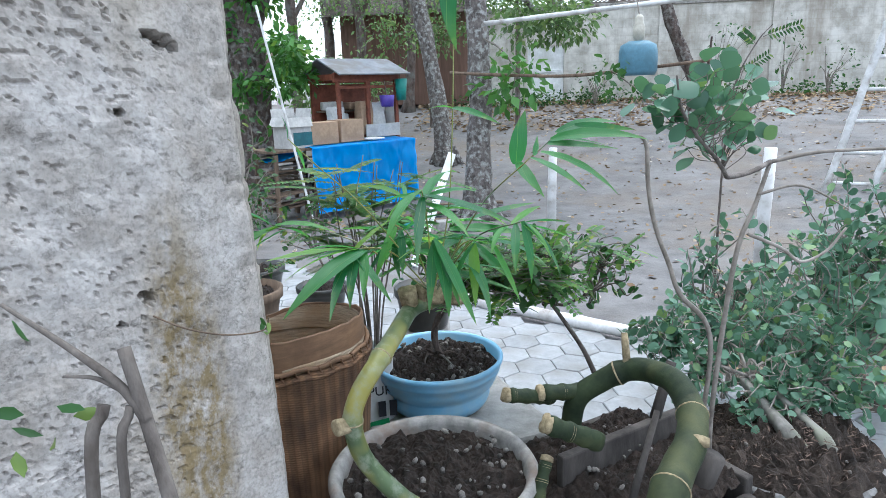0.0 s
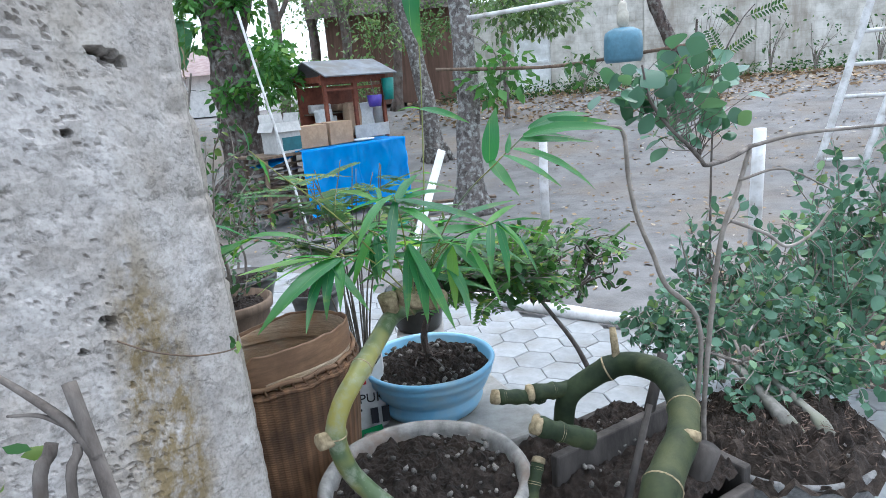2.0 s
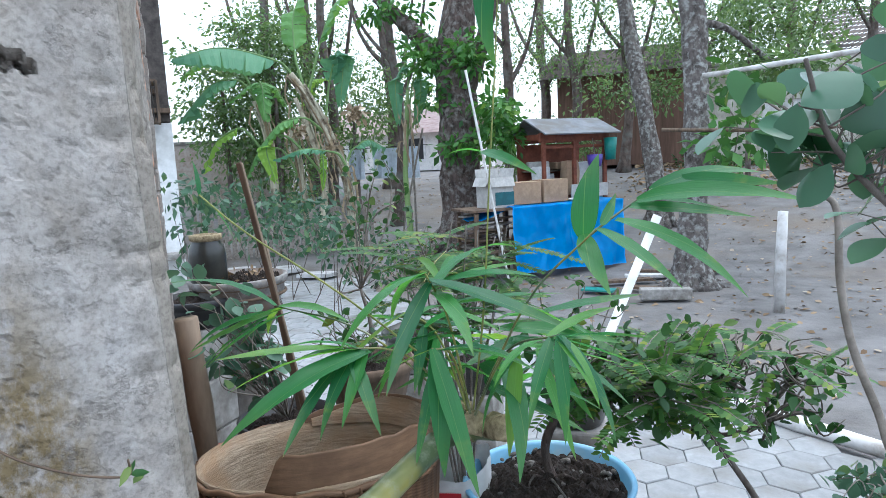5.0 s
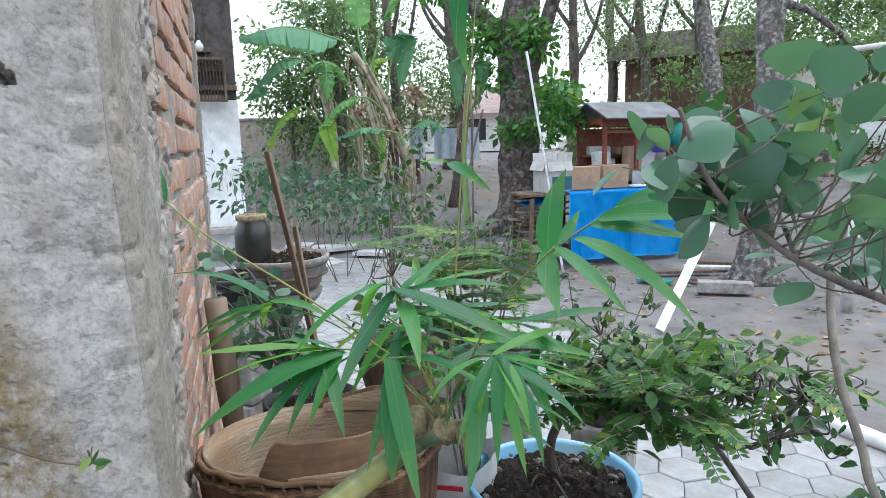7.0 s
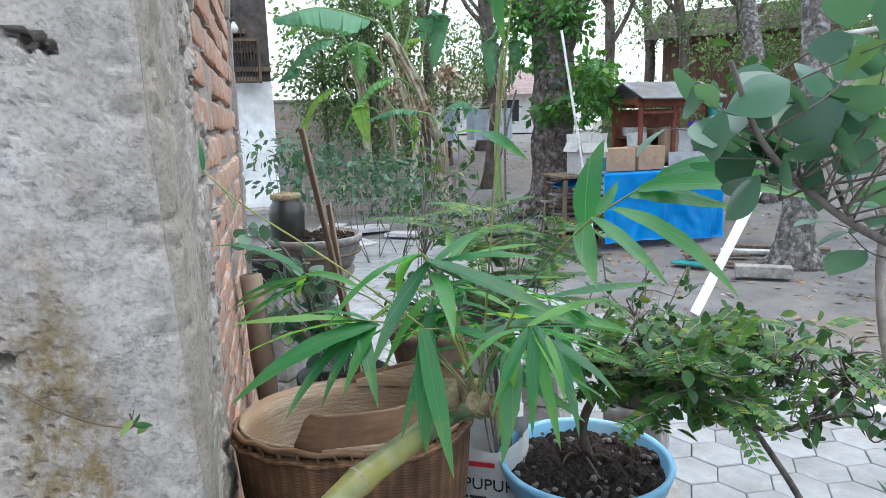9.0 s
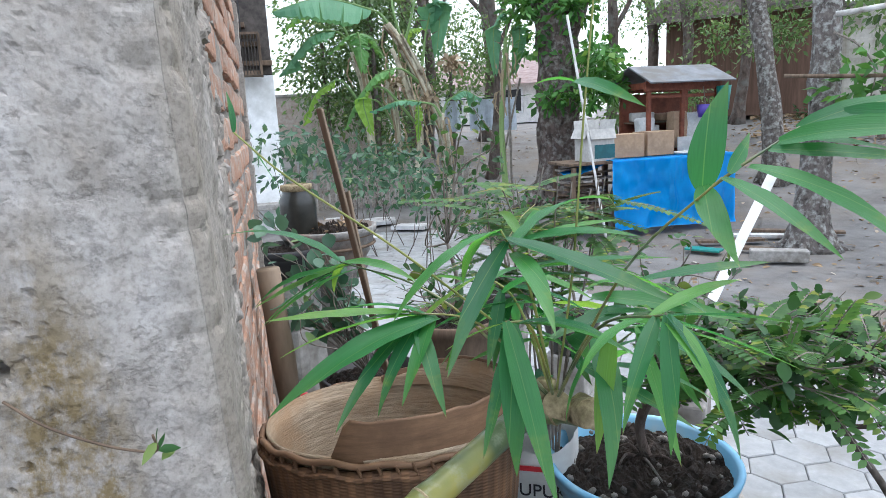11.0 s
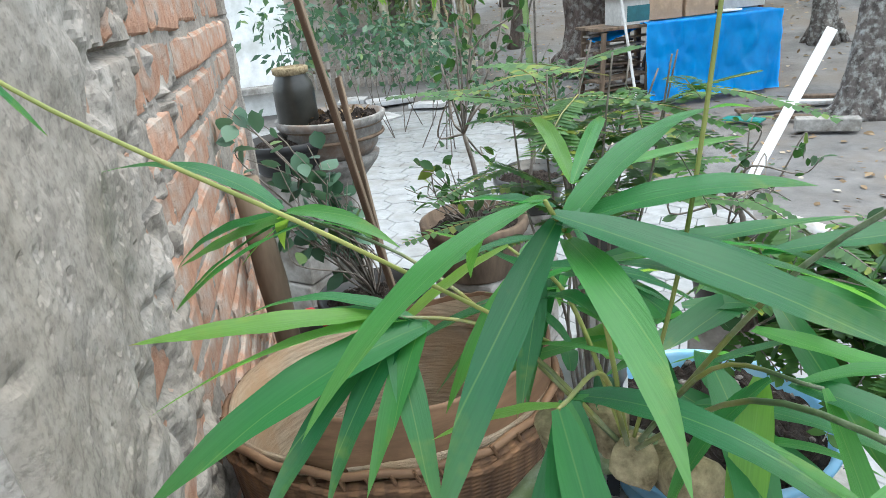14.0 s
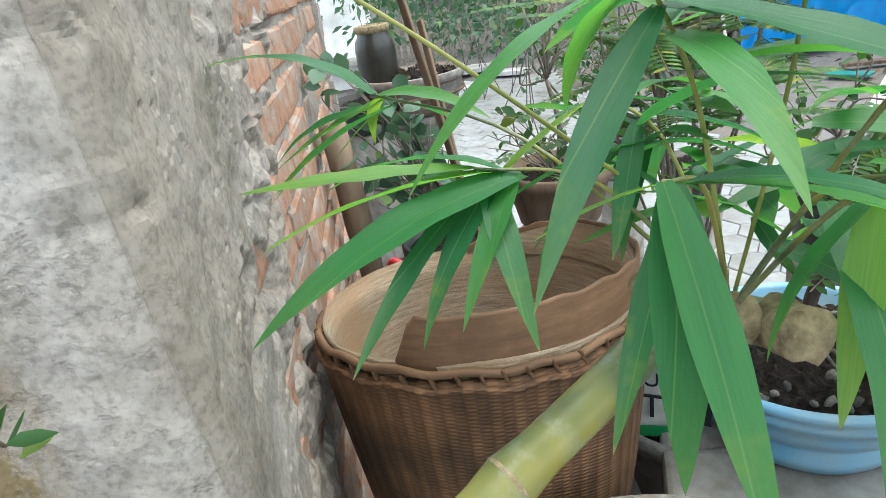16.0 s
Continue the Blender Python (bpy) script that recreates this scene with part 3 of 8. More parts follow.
def pitted(s, z, seed):
    """Small ragged hollows, wider than high, where grains have fallen out."""
    pit = fbm(s * 90, z * 125, seed, 3) + 0.35 * noise.noise((s * 240, z * 300, seed))
    return -0.0042 * min(1, max(0.0, pit - 0.46 + 0.42 * noise.noise((s * 8, z * 8, seed))) * 8)


CHIPS = [(1.565, 0.012, 0.009), (1.53, 0.009, 0.006), (1.44, 0.01, 0.008), (1.418, 0.008, 0.007), (1.34, 0.007, 0.005)]
ROUND = 0.02
CUT = ROUND * (1 - 0.5 ** 0.5)


def arris(s, z, h):
    """The rounded, nibbled corner, alike on both faces so that they meet."""
    k = min(1.0, max(0.0, s - CUT) / 0.012)
    h *= k
    if s < ROUND:
        h -= ROUND - math.sqrt(ROUND * ROUND - (ROUND - s) ** 2)
    nib = 0.004 * noise.noise((z * 14, 0, 0)) + 0.003 * noise.noise((z * 50, 3, 0)) + 0.008 * max(0.0, noise.noise((z * 9, 8, 0)) - 0.3)
    for zc, r, deep in CHIPS:
        h -= deep * math.exp(-(((z - zc) / r) ** 2) - ((s - CUT - 0.014) / 0.012) ** 2) * (0.6 + 0.8 * noise.noise((s * 90, z * 90, 6.0)))
    return h - abs(nib) * math.exp(-((s - CUT - 0.012) / 0.012) ** 2) * 0.6


def end_height(s, z):
    rough = min(1.0, max(0.0, (s - 0.07 + 0.03 * noise.noise((0, z * 6, 4.0))) / 0.06))
    h = 0.004 * fbm(s * 7, z * 7, 1.3) + 0.0012 * fbm(s * 40, z * 40, 7.7)
    h += rough * (0.0022 * fbm(s * 34, z * 40, 3.7, 3) + 0.0008 * noise.noise((s * 130, z * 150, 2.0)))
    h += pitted(s, z, 20.0) * (0.15 + 0.85 * rough)
    for hs, hz, r in HOLES:
        d = math.hypot((s - hs) * 0.75, z - hz) * (1 + 0.7 * noise.noise((s * 160, z * 160, 5.0)))
        if d < r * 1.2:
            h -= 0.02 * min(1.0, (1 - d / (r * 1.2)) * 2.6)
    return arris(s, z, h)


def side_cover(s, z):
    """How much plaster is left on the brick face: above 0 it covers the bricks."""
    edge = 0.27 + 0.14 * min(1.0, max(0.0, (z - 1.24) / 0.07)) - 0.12 * min(1.0, max(0.0, (z - 1.4) / 0.16))
    bare = (s - edge) * 3.6
    if s > WALL_LEN - 0.055:
        bare = -1.0
    return 0.12 - bare + 0.55 * fbm(s * 6, z * 7, 3.1, 3) + 0.8 * fbm(s * 20, z * 26, 9.2, 3)


def side_height(s, z):
    c = side_cover(s, z)
    k = max(0.0, min(1.0, 0.5 + c * 1.1))
    k = k * k * (3 - 2 * k)
    rough = min(1.0, max(0.0, (s - 0.035) / 0.04))
    h = -0.011 + 0.014 * k + 0.005 * fbm(s * 9, z * 9, 5.5)
    h += rough * (0.0022 * fbm(s * 22, z * 24, 4.5, 3) + 0.0006 * fbm(s * 70, z * 80, 2.5, 2))
    h += rough * pitted(s, z, 41.0) * 0.35 * k
    # open joints between the courses, where the mortar has fallen out
    if s > 0.3:
        row = (z - 0.62) / 0.066 - 0.5
        d = abs(row - round(row)) * 0.066 + 0.004 * noise.noise((s * 20, z * 20, 1.0))
        gap = noise.noise((s * 4.0, round(row) * 7.3, 5.0)) + 0.25 * min(1.0, max(-1.0, (z - 1.4) * 6))
        if gap > 0.12 and d < 0.006:
            h -= 0.02 * min(1.0, (gap - 0.12) * 6) * (1 - d / 0.006) ** 0.5
    return arris(s, z, h)


core_centre = WALL_C + WALL_U * (WALL_LEN / 2) - WALL_N * (WALL_THICK / 2) + Vector((0, 0, WALL_TOP / 2))
core_rot = Matrix(((WALL_U.x, WALL_N.x, 0), (WALL_U.y, WALL_N.y, 0), (0, 0, 1)))
brick_wall = part("wall_near", new_box(core_centre, (WALL_LEN - 0.05, WALL_THICK - 0.05, WALL_TOP), core_rot), MORTAR, None, "old brick wall end with crumbling grey plaster", kind="structure")
tagged(brick_wall, category="wall")
end_face = rough_face(WALL_C, END_E, END_N, WALL_THICK, WALL_TOP, 0.003, end_height)
side_face = rough_face(WALL_C, WALL_U, WALL_N, WALL_LEN, WALL_TOP, 0.003, side_height)
rows = len(levels(WALL_TOP, 0.003))
edge_a = [end_face.vertices[j * (len(end_face.vertices) // rows)].co.copy() for j in range(rows)]
edge_b = [side_face.vertices[j * (len(side_face.vertices) // rows)].co.copy() for j in range(rows)]
lips = [a.lerp(b, 0.5) + Vector((0.0008, 0, 0)) for a, b in zip(edge_a, edge_b)]
part("corner_bead", soup(edge_a + lips + edge_b, [(k + j, k + j + 1, k + rows + j + 1, k + rows + j) for k in (0, rows) for j in range(rows - 1)]), PLASTER, brick_wall, smooth=True)
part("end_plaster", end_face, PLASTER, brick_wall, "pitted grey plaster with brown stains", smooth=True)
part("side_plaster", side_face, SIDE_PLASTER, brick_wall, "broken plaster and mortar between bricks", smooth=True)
end_rot = Matrix(((END_E.x, -END_N.x, 0), (END_E.y, -END_N.y, 0), (0, 0, 1)))
part("end_core", new_box(WALL_C + END_E * 0.23 - END_N * 0.09 + Vector((0, 0, WALL_TOP / 2)), (0.37, 0.12, WALL_TOP - 0.01), end_rot), MORTAR, brick_wall)
box_far = new_box(WALL_C + WALL_U * (WALL_LEN - 0.01) - WALL_N * (WALL_THICK / 2) + Vector((0, 0, WALL_TOP / 2)), (0.05, WALL_THICK, WALL_TOP), core_rot, 0.012)
part("far_jamb", box_far, PLASTER, brick_wall)


# the yard wall with its columns, door and the tiled roof behind
def yard_wall():
    a, b = Vector((-1.0, 18.4, 0)), Vector((14.5, 17.0, 0))
    d = (b - a).normalized()
    n = Vector((d.y, -d.x, 0))
    length, thick, z0, z1 = (b - a).length, 0.16, 0.6, 3.45
    door_s, door_w, door_z = 2.9, 0.95, 2.55

    def slab(s0, s1, lo, hi, t=thick, push=0.0):
        c = a + d * (s0 + s1) / 2 + n * push + Vector((0, 0, (lo + hi) / 2))
        return new_box(c, (s1 - s0, t, hi - lo), Matrix(((d.x, n.x, 0), (d.y, n.y, 0), (0, 0, 1))), 0.01)
    wall = part("wall_yard", slab(0, door_s, z0, z1), YARD_WALL, None, "long whitewashed yard wall with grey stains", kind="structure")
    tagged(wall, category="wall")
    part("wall_panel", slab(door_s + door_w, length, z0, z1), YARD_WALL, wall)
    part("wall_panel", slab(door_s, door_s + door_w, door_z, z1), YARD_WALL, wall)
    for s in (6.4, 9.2, 12.4, 15.0):
        part("column", slab(s - 0.13, s + 0.13, z0, z1 + 0.0, 0.2, 0.03), YARD_WALL, wall)
    part("coping", slab(0.0, length, z1 + 0.002, z1 + 0.1, 0.24), CONCRETE, wall, "dark weathered wall coping")
    door = part("door_1", slab(door_s - 0.03, door_s + door_w + 0.03, z0, door_z + 0.03, 0.05), WHITE, None, "pale grey closed door in the yard wall", kind="structure")
    tagged(door, category="door")
    for k in (0.3, 0.65):
        part("door_rail", slab(door_s + 0.06, door_s + door_w - 0.06, 0.7 + 1.8 * k, 0.78 + 1.8 * k, 0.02, 0.04), WHITE, door)


yard_wall()


def tiled_roof(name, x0, x1, y0, y1, z0, z1, label):
    roof = thing(name, ((x0 + x1) / 2, y0, z0 - 2.5), label, "house")
    part("wall", new_box(((x0 + x1) / 2, (y0 + y1) / 2 + 0.6, z0 - 1.3), (x1 - x0 - 0.6, (y1 - y0) * 0.8, 2.6)), PINK_WALL, roof)
    rows = 12
    verts, faces = [], []
    n = int((x1 - x0) / 0.12)
    for r in range(rows):
        for i in range(n):
            for k in range(2):
                t = (r + k * 1.08) / rows
                lift = 0.03 * (1 - k)
                for e in range(2):
                    x = x0 + (x1 - x0) * (i + e * 0.94) / n
                    verts.append((x, y0 + (y1 - y0) * t, z0 + (z1 - z0) * t + lift + (0.035 if e else 0)))
            b = len(verts) - 4
            faces.append((b, b + 1, b + 3, b + 2))
    part("roof", soup(verts, faces), ROOF_TILE, roof, "weathered brown clay tiles")


tiled_roof("tiled_house", 3.6, 12.0, 19.2, 23.5, 3.5, 5.4, "far house with a weathered clay tile roof")


# ---- things near the camera ----
def pedestal(name, x, y, w, top, label, rot=0.0):
    ob = thing(name, (x, y, 0), label, "pedestal", "concrete pedestals under the pots")
    h, z, k = 0.19, 0.0, 0
    while z < top - 0.001:
        hh = min(h, top - z)
        part("block", new_box((x + 0.004 * (k % 2), y - 0.003 * (k % 3), z + hh / 2), (w, w, hh - 0.004), turn(rot + (k % 2) * 2.0), 0.008), CONCRETE, ob)
        z += h
        k += 1
    return ob


def soil_disc(x, y, z, r, seed, dome=0.01, amp=0.012):
    bm = bmesh.new()
    rings, segs, prev = 36, 96, None
    for k in range(rings + 1):
        rr = r * k / rings
        ring = []
        for i in range(segs if k else 1):
            a = 2 * math.pi * i / segs
            px, py = x + rr * math.cos(a), y + rr * math.sin(a)
            ring.append(bm.verts.new((px, py, z + dome * (1 - (k / rings) ** 2) + amp * fbm(px * 30, py * 30, seed, 3) + amp * 0.45 * fbm(px * 110, py * 110, seed + 3, 3))))
        if prev:
            for i in range(segs):
                j = (i + 1) % segs
                bm.faces.new((prev[0], ring[i], ring[j]) if len(prev) == 1 else (prev[i], ring[i], ring[j], prev[j]))
        prev = ring
    return bm


def pebble_meshes():
    out = []
    rng = random.Random(5)
    for k in range(5):
        bm = bmesh.new()
        bmesh.ops.create_icosphere(bm, subdivisions=1, radius=1)
        for v in bm.verts:
            v.co = Vector((v.co.x * 1.0, v.co.y * 0.8, v.co.z * 0.6)) * (1 + 0.3 * (rng.random() - 0.5))
        me = mesh_of(bm, True)
        me.materials.append(PEBBLE)
        out.append(me)
    return out


PEBBLES = pebble_meshes()


def pebbles(parent, x, y, z, r, count, seed, size=(0.004, 0.011)):
    rng = random.Random(seed)
    for k in range(count):
        a, q = rng.random() * 6.283, r * math.sqrt(rng.random())
        s = rng.uniform(*size)
        m = Matrix.Translation((x + q * math.cos(a), y + q * math.sin(a), z + s * 0.25)) @ Euler((rng.random(), rng.random(), rng.random() * 6)).to_matrix().to_4x4() @ Matrix.Scale(s, 4)
        placed("pebble", PEBBLES[k % 5], parent, m)


# basket: tapered woven body, stitched ring, band standing above it, torn on one side
BX, BY, BZ = -0.38, 1.116, 1.076


LEAN = Vector((-0.616, 0.788, 0))


def build_basket():
    tilt = Matrix.Rotation(radians(7), 4, Vector((0, 0, 1)).cross(LEAN))
    base = Vector((BX, BY, BZ)) - tilt @ Vector((0, 0, 0.4))
    ob = thing("bamboo_basket", base, "tall brown woven bamboo basket with a torn upper band", "basket")
    c = (base.x, base.y, base.z + 0.4)
    body = [(0.0, -0.395), (0.118, -0.397), (0.126, -0.39), (0.143, -0.3), (0.163, -0.2), (0.177, -0.1), (0.184, -0.035), (0.186, -0.016), (0.181, -0.01), (0.176, -0.03), (0.166, -0.14), (0.14, -0.3), (0.12, -0.375), (0.0, -0.378)]
    part("body", lathe(bmesh.new(), body, c, 72, 0.015), WEAVE, ob, smooth=True)
    part("inner_weave", lathe(bmesh.new(), [(0.112, -0.34), (0.16, -0.14), (0.1725, -0.03), (0.1765, 0.0), (0.1745, 0.004), (0.1705, -0.03), (0.158, -0.14), (0.11, -0.34)], c, 72, 0.015), WEAVE_PALE, ob, "pale inner weave", smooth=True)
    for r, z, q, mat_ in ((0.1815, -0.005, 0.0045, BAND), (0.186, -0.02, 0.004, WEAVE)):
        pts = [(c[0] + r * math.cos(a), c[1] + r * math.sin(a), c[2] + z + 0.003 * math.sin(3 * a) + 0.002 * math.sin(17 * a)) for a in (2 * math.pi * i / 96 for i in range(97))]
        part("rim_hoop", tube(bmesh.new(), pts, q, 6, 0.15, caps=False), mat_, ob, "bound bamboo rim hoop", smooth=True)
    stitch = bmesh.new()
    box(stitch, (0, 0, 0), (0.006, 0.004, 0.017), None, 0.0018)
    me = mesh_of(stitch)
    me.materials.append(WEAVE)
    for i in range(46):
        a = 2 * math.pi * (i + 0.3 * math.sin(i * 7)) / 46
        m = Matrix.Translation((c[0] + 0.1835 * math.cos(a), c[1] + 0.1835 * math.sin(a), c[2] - 0.012)) @ Matrix.Rotation(a, 4, "Z") @ Matrix.Rotation(0.35, 4, "X")
        placed("stitch", me, ob, m)
    band = bmesh.new()
    lathe(band, [(0.1755, -0.006), (0.176, 0.0), (0.1775, 0.044), (0.1765, 0.048), (0.1735, 0.047), (0.1725, 0.0), (0.172, -0.006)], c, 72, 0.012, -80, 130, 3)
    for v in band.verts:
        a = math.degrees(math.atan2(v.co.y - c[1], v.co.x - c[0]))
        k = min(max((a + 80) / 7, 0), max((130 - a) / 48, 0), 1)
        k *= 1 - 0.2 * min(1, max(0, (a + 10) / 60))
        if v.co.z > c[2]:
            v.co.z = c[2] + (v.co.z - c[2]) * (0.12 + 0.88 * k) + 0.004 * noise.noise((a * 0.12, 0, 0))
    part("upper_band", band, BAND, ob, "smooth brown bamboo band, torn at one end", smooth=True)
    lining = bmesh.new()
    lathe(lining, [(0.1705, -0.012), (0.1715, 0.0), (0.172, 0.034), (0.171, 0.036), (0.1695, 0.0), (0.168, -0.012)], c, 60, 0.012, -72, 126, 3)
    for v in lining.verts:
        a = math.degrees(math.atan2(v.co.y - c[1], v.co.x - c[0]))
        if v.co.z > c[2]:
            v.co.z = c[2] + (v.co.z - c[2]) * min(1, max(0.02, (126 - a) / 46))
    part("inner_weave", lining, WEAVE_PALE, ob, "pale inner weave", smooth=True)
    ob.rotation_euler = tilt.to_euler()
    return ob


pedestal("block_pedestal", BX, BY, 0.24, BZ - 0.40, "stack of grey concrete blocks under the basket")
build_basket()

# blue bowl on its slab
OX, OY, OZ = -0.08, 1.365, 0.945
pedestal("block_pedestal", OX + 0.02, OY - 0.02, 0.37, OZ - 0.122, "stack of dirty concrete blocks under the blue bowl", 24)


def build_bowl():
    ob = thing("bonsai_bowl", (OX, OY, OZ - 0.118), "sky blue ridged bowl with dark soil and pebbles", "pot")
    prof = [(0, -0.116), (0.098, -0.118), (0.106, -0.112), (0.114, -0.1), (0.118, -0.088), (0.112, -0.079), (0.116, -0.07), (0.128, -0.06), (0.135, -0.045), (0.138, -0.032), (0.142, -0.03), (0.144, -0.022), (0.144, -0.014), (0.1475, -0.012), (0.15, -0.004), (0.148, 0.0), (0.141, 0.0), (0.138, -0.006), (0.125, -0.06), (0.0, -0.1)]
    part("bowl", lathe(bmesh.new(), prof, (OX, OY, OZ), 64, 0.006), BLUE_PAINT, ob, smooth=True)
    part("soil", soil_disc(OX, OY, OZ - 0.022, 0.139, 4.0, 0.018, 0.014), SOIL, ob, "dark crumbly soil")
    pebbles(ob, OX, OY, OZ - 0.014, 0.128, 80, 8, (0.002, 0.01))
    return ob


build_bowl()

# front pot with the bent bamboo
FX, FY, FZ = -0.07, 0.89, 0.955
pedestal("block_pedestal", FX, FY, 0.22, FZ - 0.26, "stack of grey concrete blocks under the cement pot")


def build_front_pot():
    ob = thing("cement_pot", (FX, FY, FZ - 0.26), "round cement pot with pale worn rim and black soil", "pot")
    prof = [(0, -0.255), (0.1, -0.258), (0.108, -0.25), (0.135, -0.1), (0.15, -0.02), (0.158, -0.012), (0.164, 0.0), (0.158, 0.009), (0.149, 0.007), (0.143, -0.004), (0.138, -0.05), (0.0, -0.06)]
    part("pot", lathe(bmesh.new(), prof, (FX, FY, FZ), 56, 0.012, seed=2), PALE_RIM, ob, smooth=True)
    part("soil", soil_disc(FX, FY, FZ - 0.014, 0.151, 9.0, 0.016, 0.016), SOIL, ob, "black soil with pebbles")
    pebbles(ob, FX, FY, FZ - 0.002, 0.136, 70, 18, (0.002, 0.008))


build_front_pot()


def blade(length, width, droop, curl, twist, fold=0.2, n=18):
    """A lance-shaped leaf along +Y from the origin: it droops, twists, and its edges ripple."""
    verts, faces = [], []
    y = z = 0.0
    for i in range(n + 1):
        t = i / n
        ang = droop * t
        if i:
            y += math.cos(ang) * length / n
            z -= math.sin(ang) * length / n
        w = width * 0.5 * (math.sin(math.pi * min(1, 0.04 + t * 0.96) ** 0.7) ** 0.9 if t < 0.999 else 0.0)
        w = max(w, 0.004 if t < 0.5 else 0.0)
        x = curl * t * t * length
        tw = twist * (t - 0.15)
        for q in (-1.0, -0.5, 0.0, 0.5, 1.0):
            lift = w * fold * abs(q) ** 1.4 + 0.05 * w * abs(q) * math.sin(t * 23 + q * 2.1 + twist * 9)
            px, pz = q * w, lift
            verts.append((x + px * math.cos(tw) - pz * math.sin(tw), y, z + px * math.sin(tw) + pz * math.cos(tw)))
    for i in range(n):
        for k in range(4):
            a = i * 5 + k
            faces.append((a, a + 1, a + 6, a + 5))
    me = soup(verts, faces)
    me.polygons.foreach_set("use_smooth", [True] * len(me.polygons))
    me.materials.append(BAMBOO_LEAF)
    return me


BLADES = [blade(1.0, w, d, c, tw) for w, d, c, tw in ((0.15, 0.15, 0.02, 0.3), (0.14, 0.5, -0.05, -0.5), (0.155, 0.8, 0.06, 0.25), (0.135, 0.3, -0.09, 0.6), (0.15, 0.65, 0.1, -0.2), (0.13, 0.2, -0.03, -0.7), (0.16, 0.9, -0.06, 0.1))]


def put_leaf(parent, base, tip, k, tilt=0.0, wide=1.0):
    base, tip = Vector(base), Vector(tip)
    d = tip - base
    y = d.normalized()
    x = y.cross(Vector((0, 0, 1))).normalized()
    z = x.cross(y)
    me = BLADES[k % 7]
    end = me.vertices[-3].co
    chord = Vector((end.x, end.y, end.z))
    s = d.length / chord.length
    m = Matrix((x, y, z)).transposed().to_4x4()
    fix = chord.normalized().rotation_difference(Vector((0, 1, 0))).to_matrix().to_4x4()
    m = Matrix.Translation(base) @ m @ Matrix.Rotation(tilt, 4, "Y") @ fix @ Matrix.Diagonal((s * wide, s, s, 1))
    return placed("leaf", me, parent, m)


BAMBOO_LABEL = "bent green bamboo culm sprouting long bright leaves"


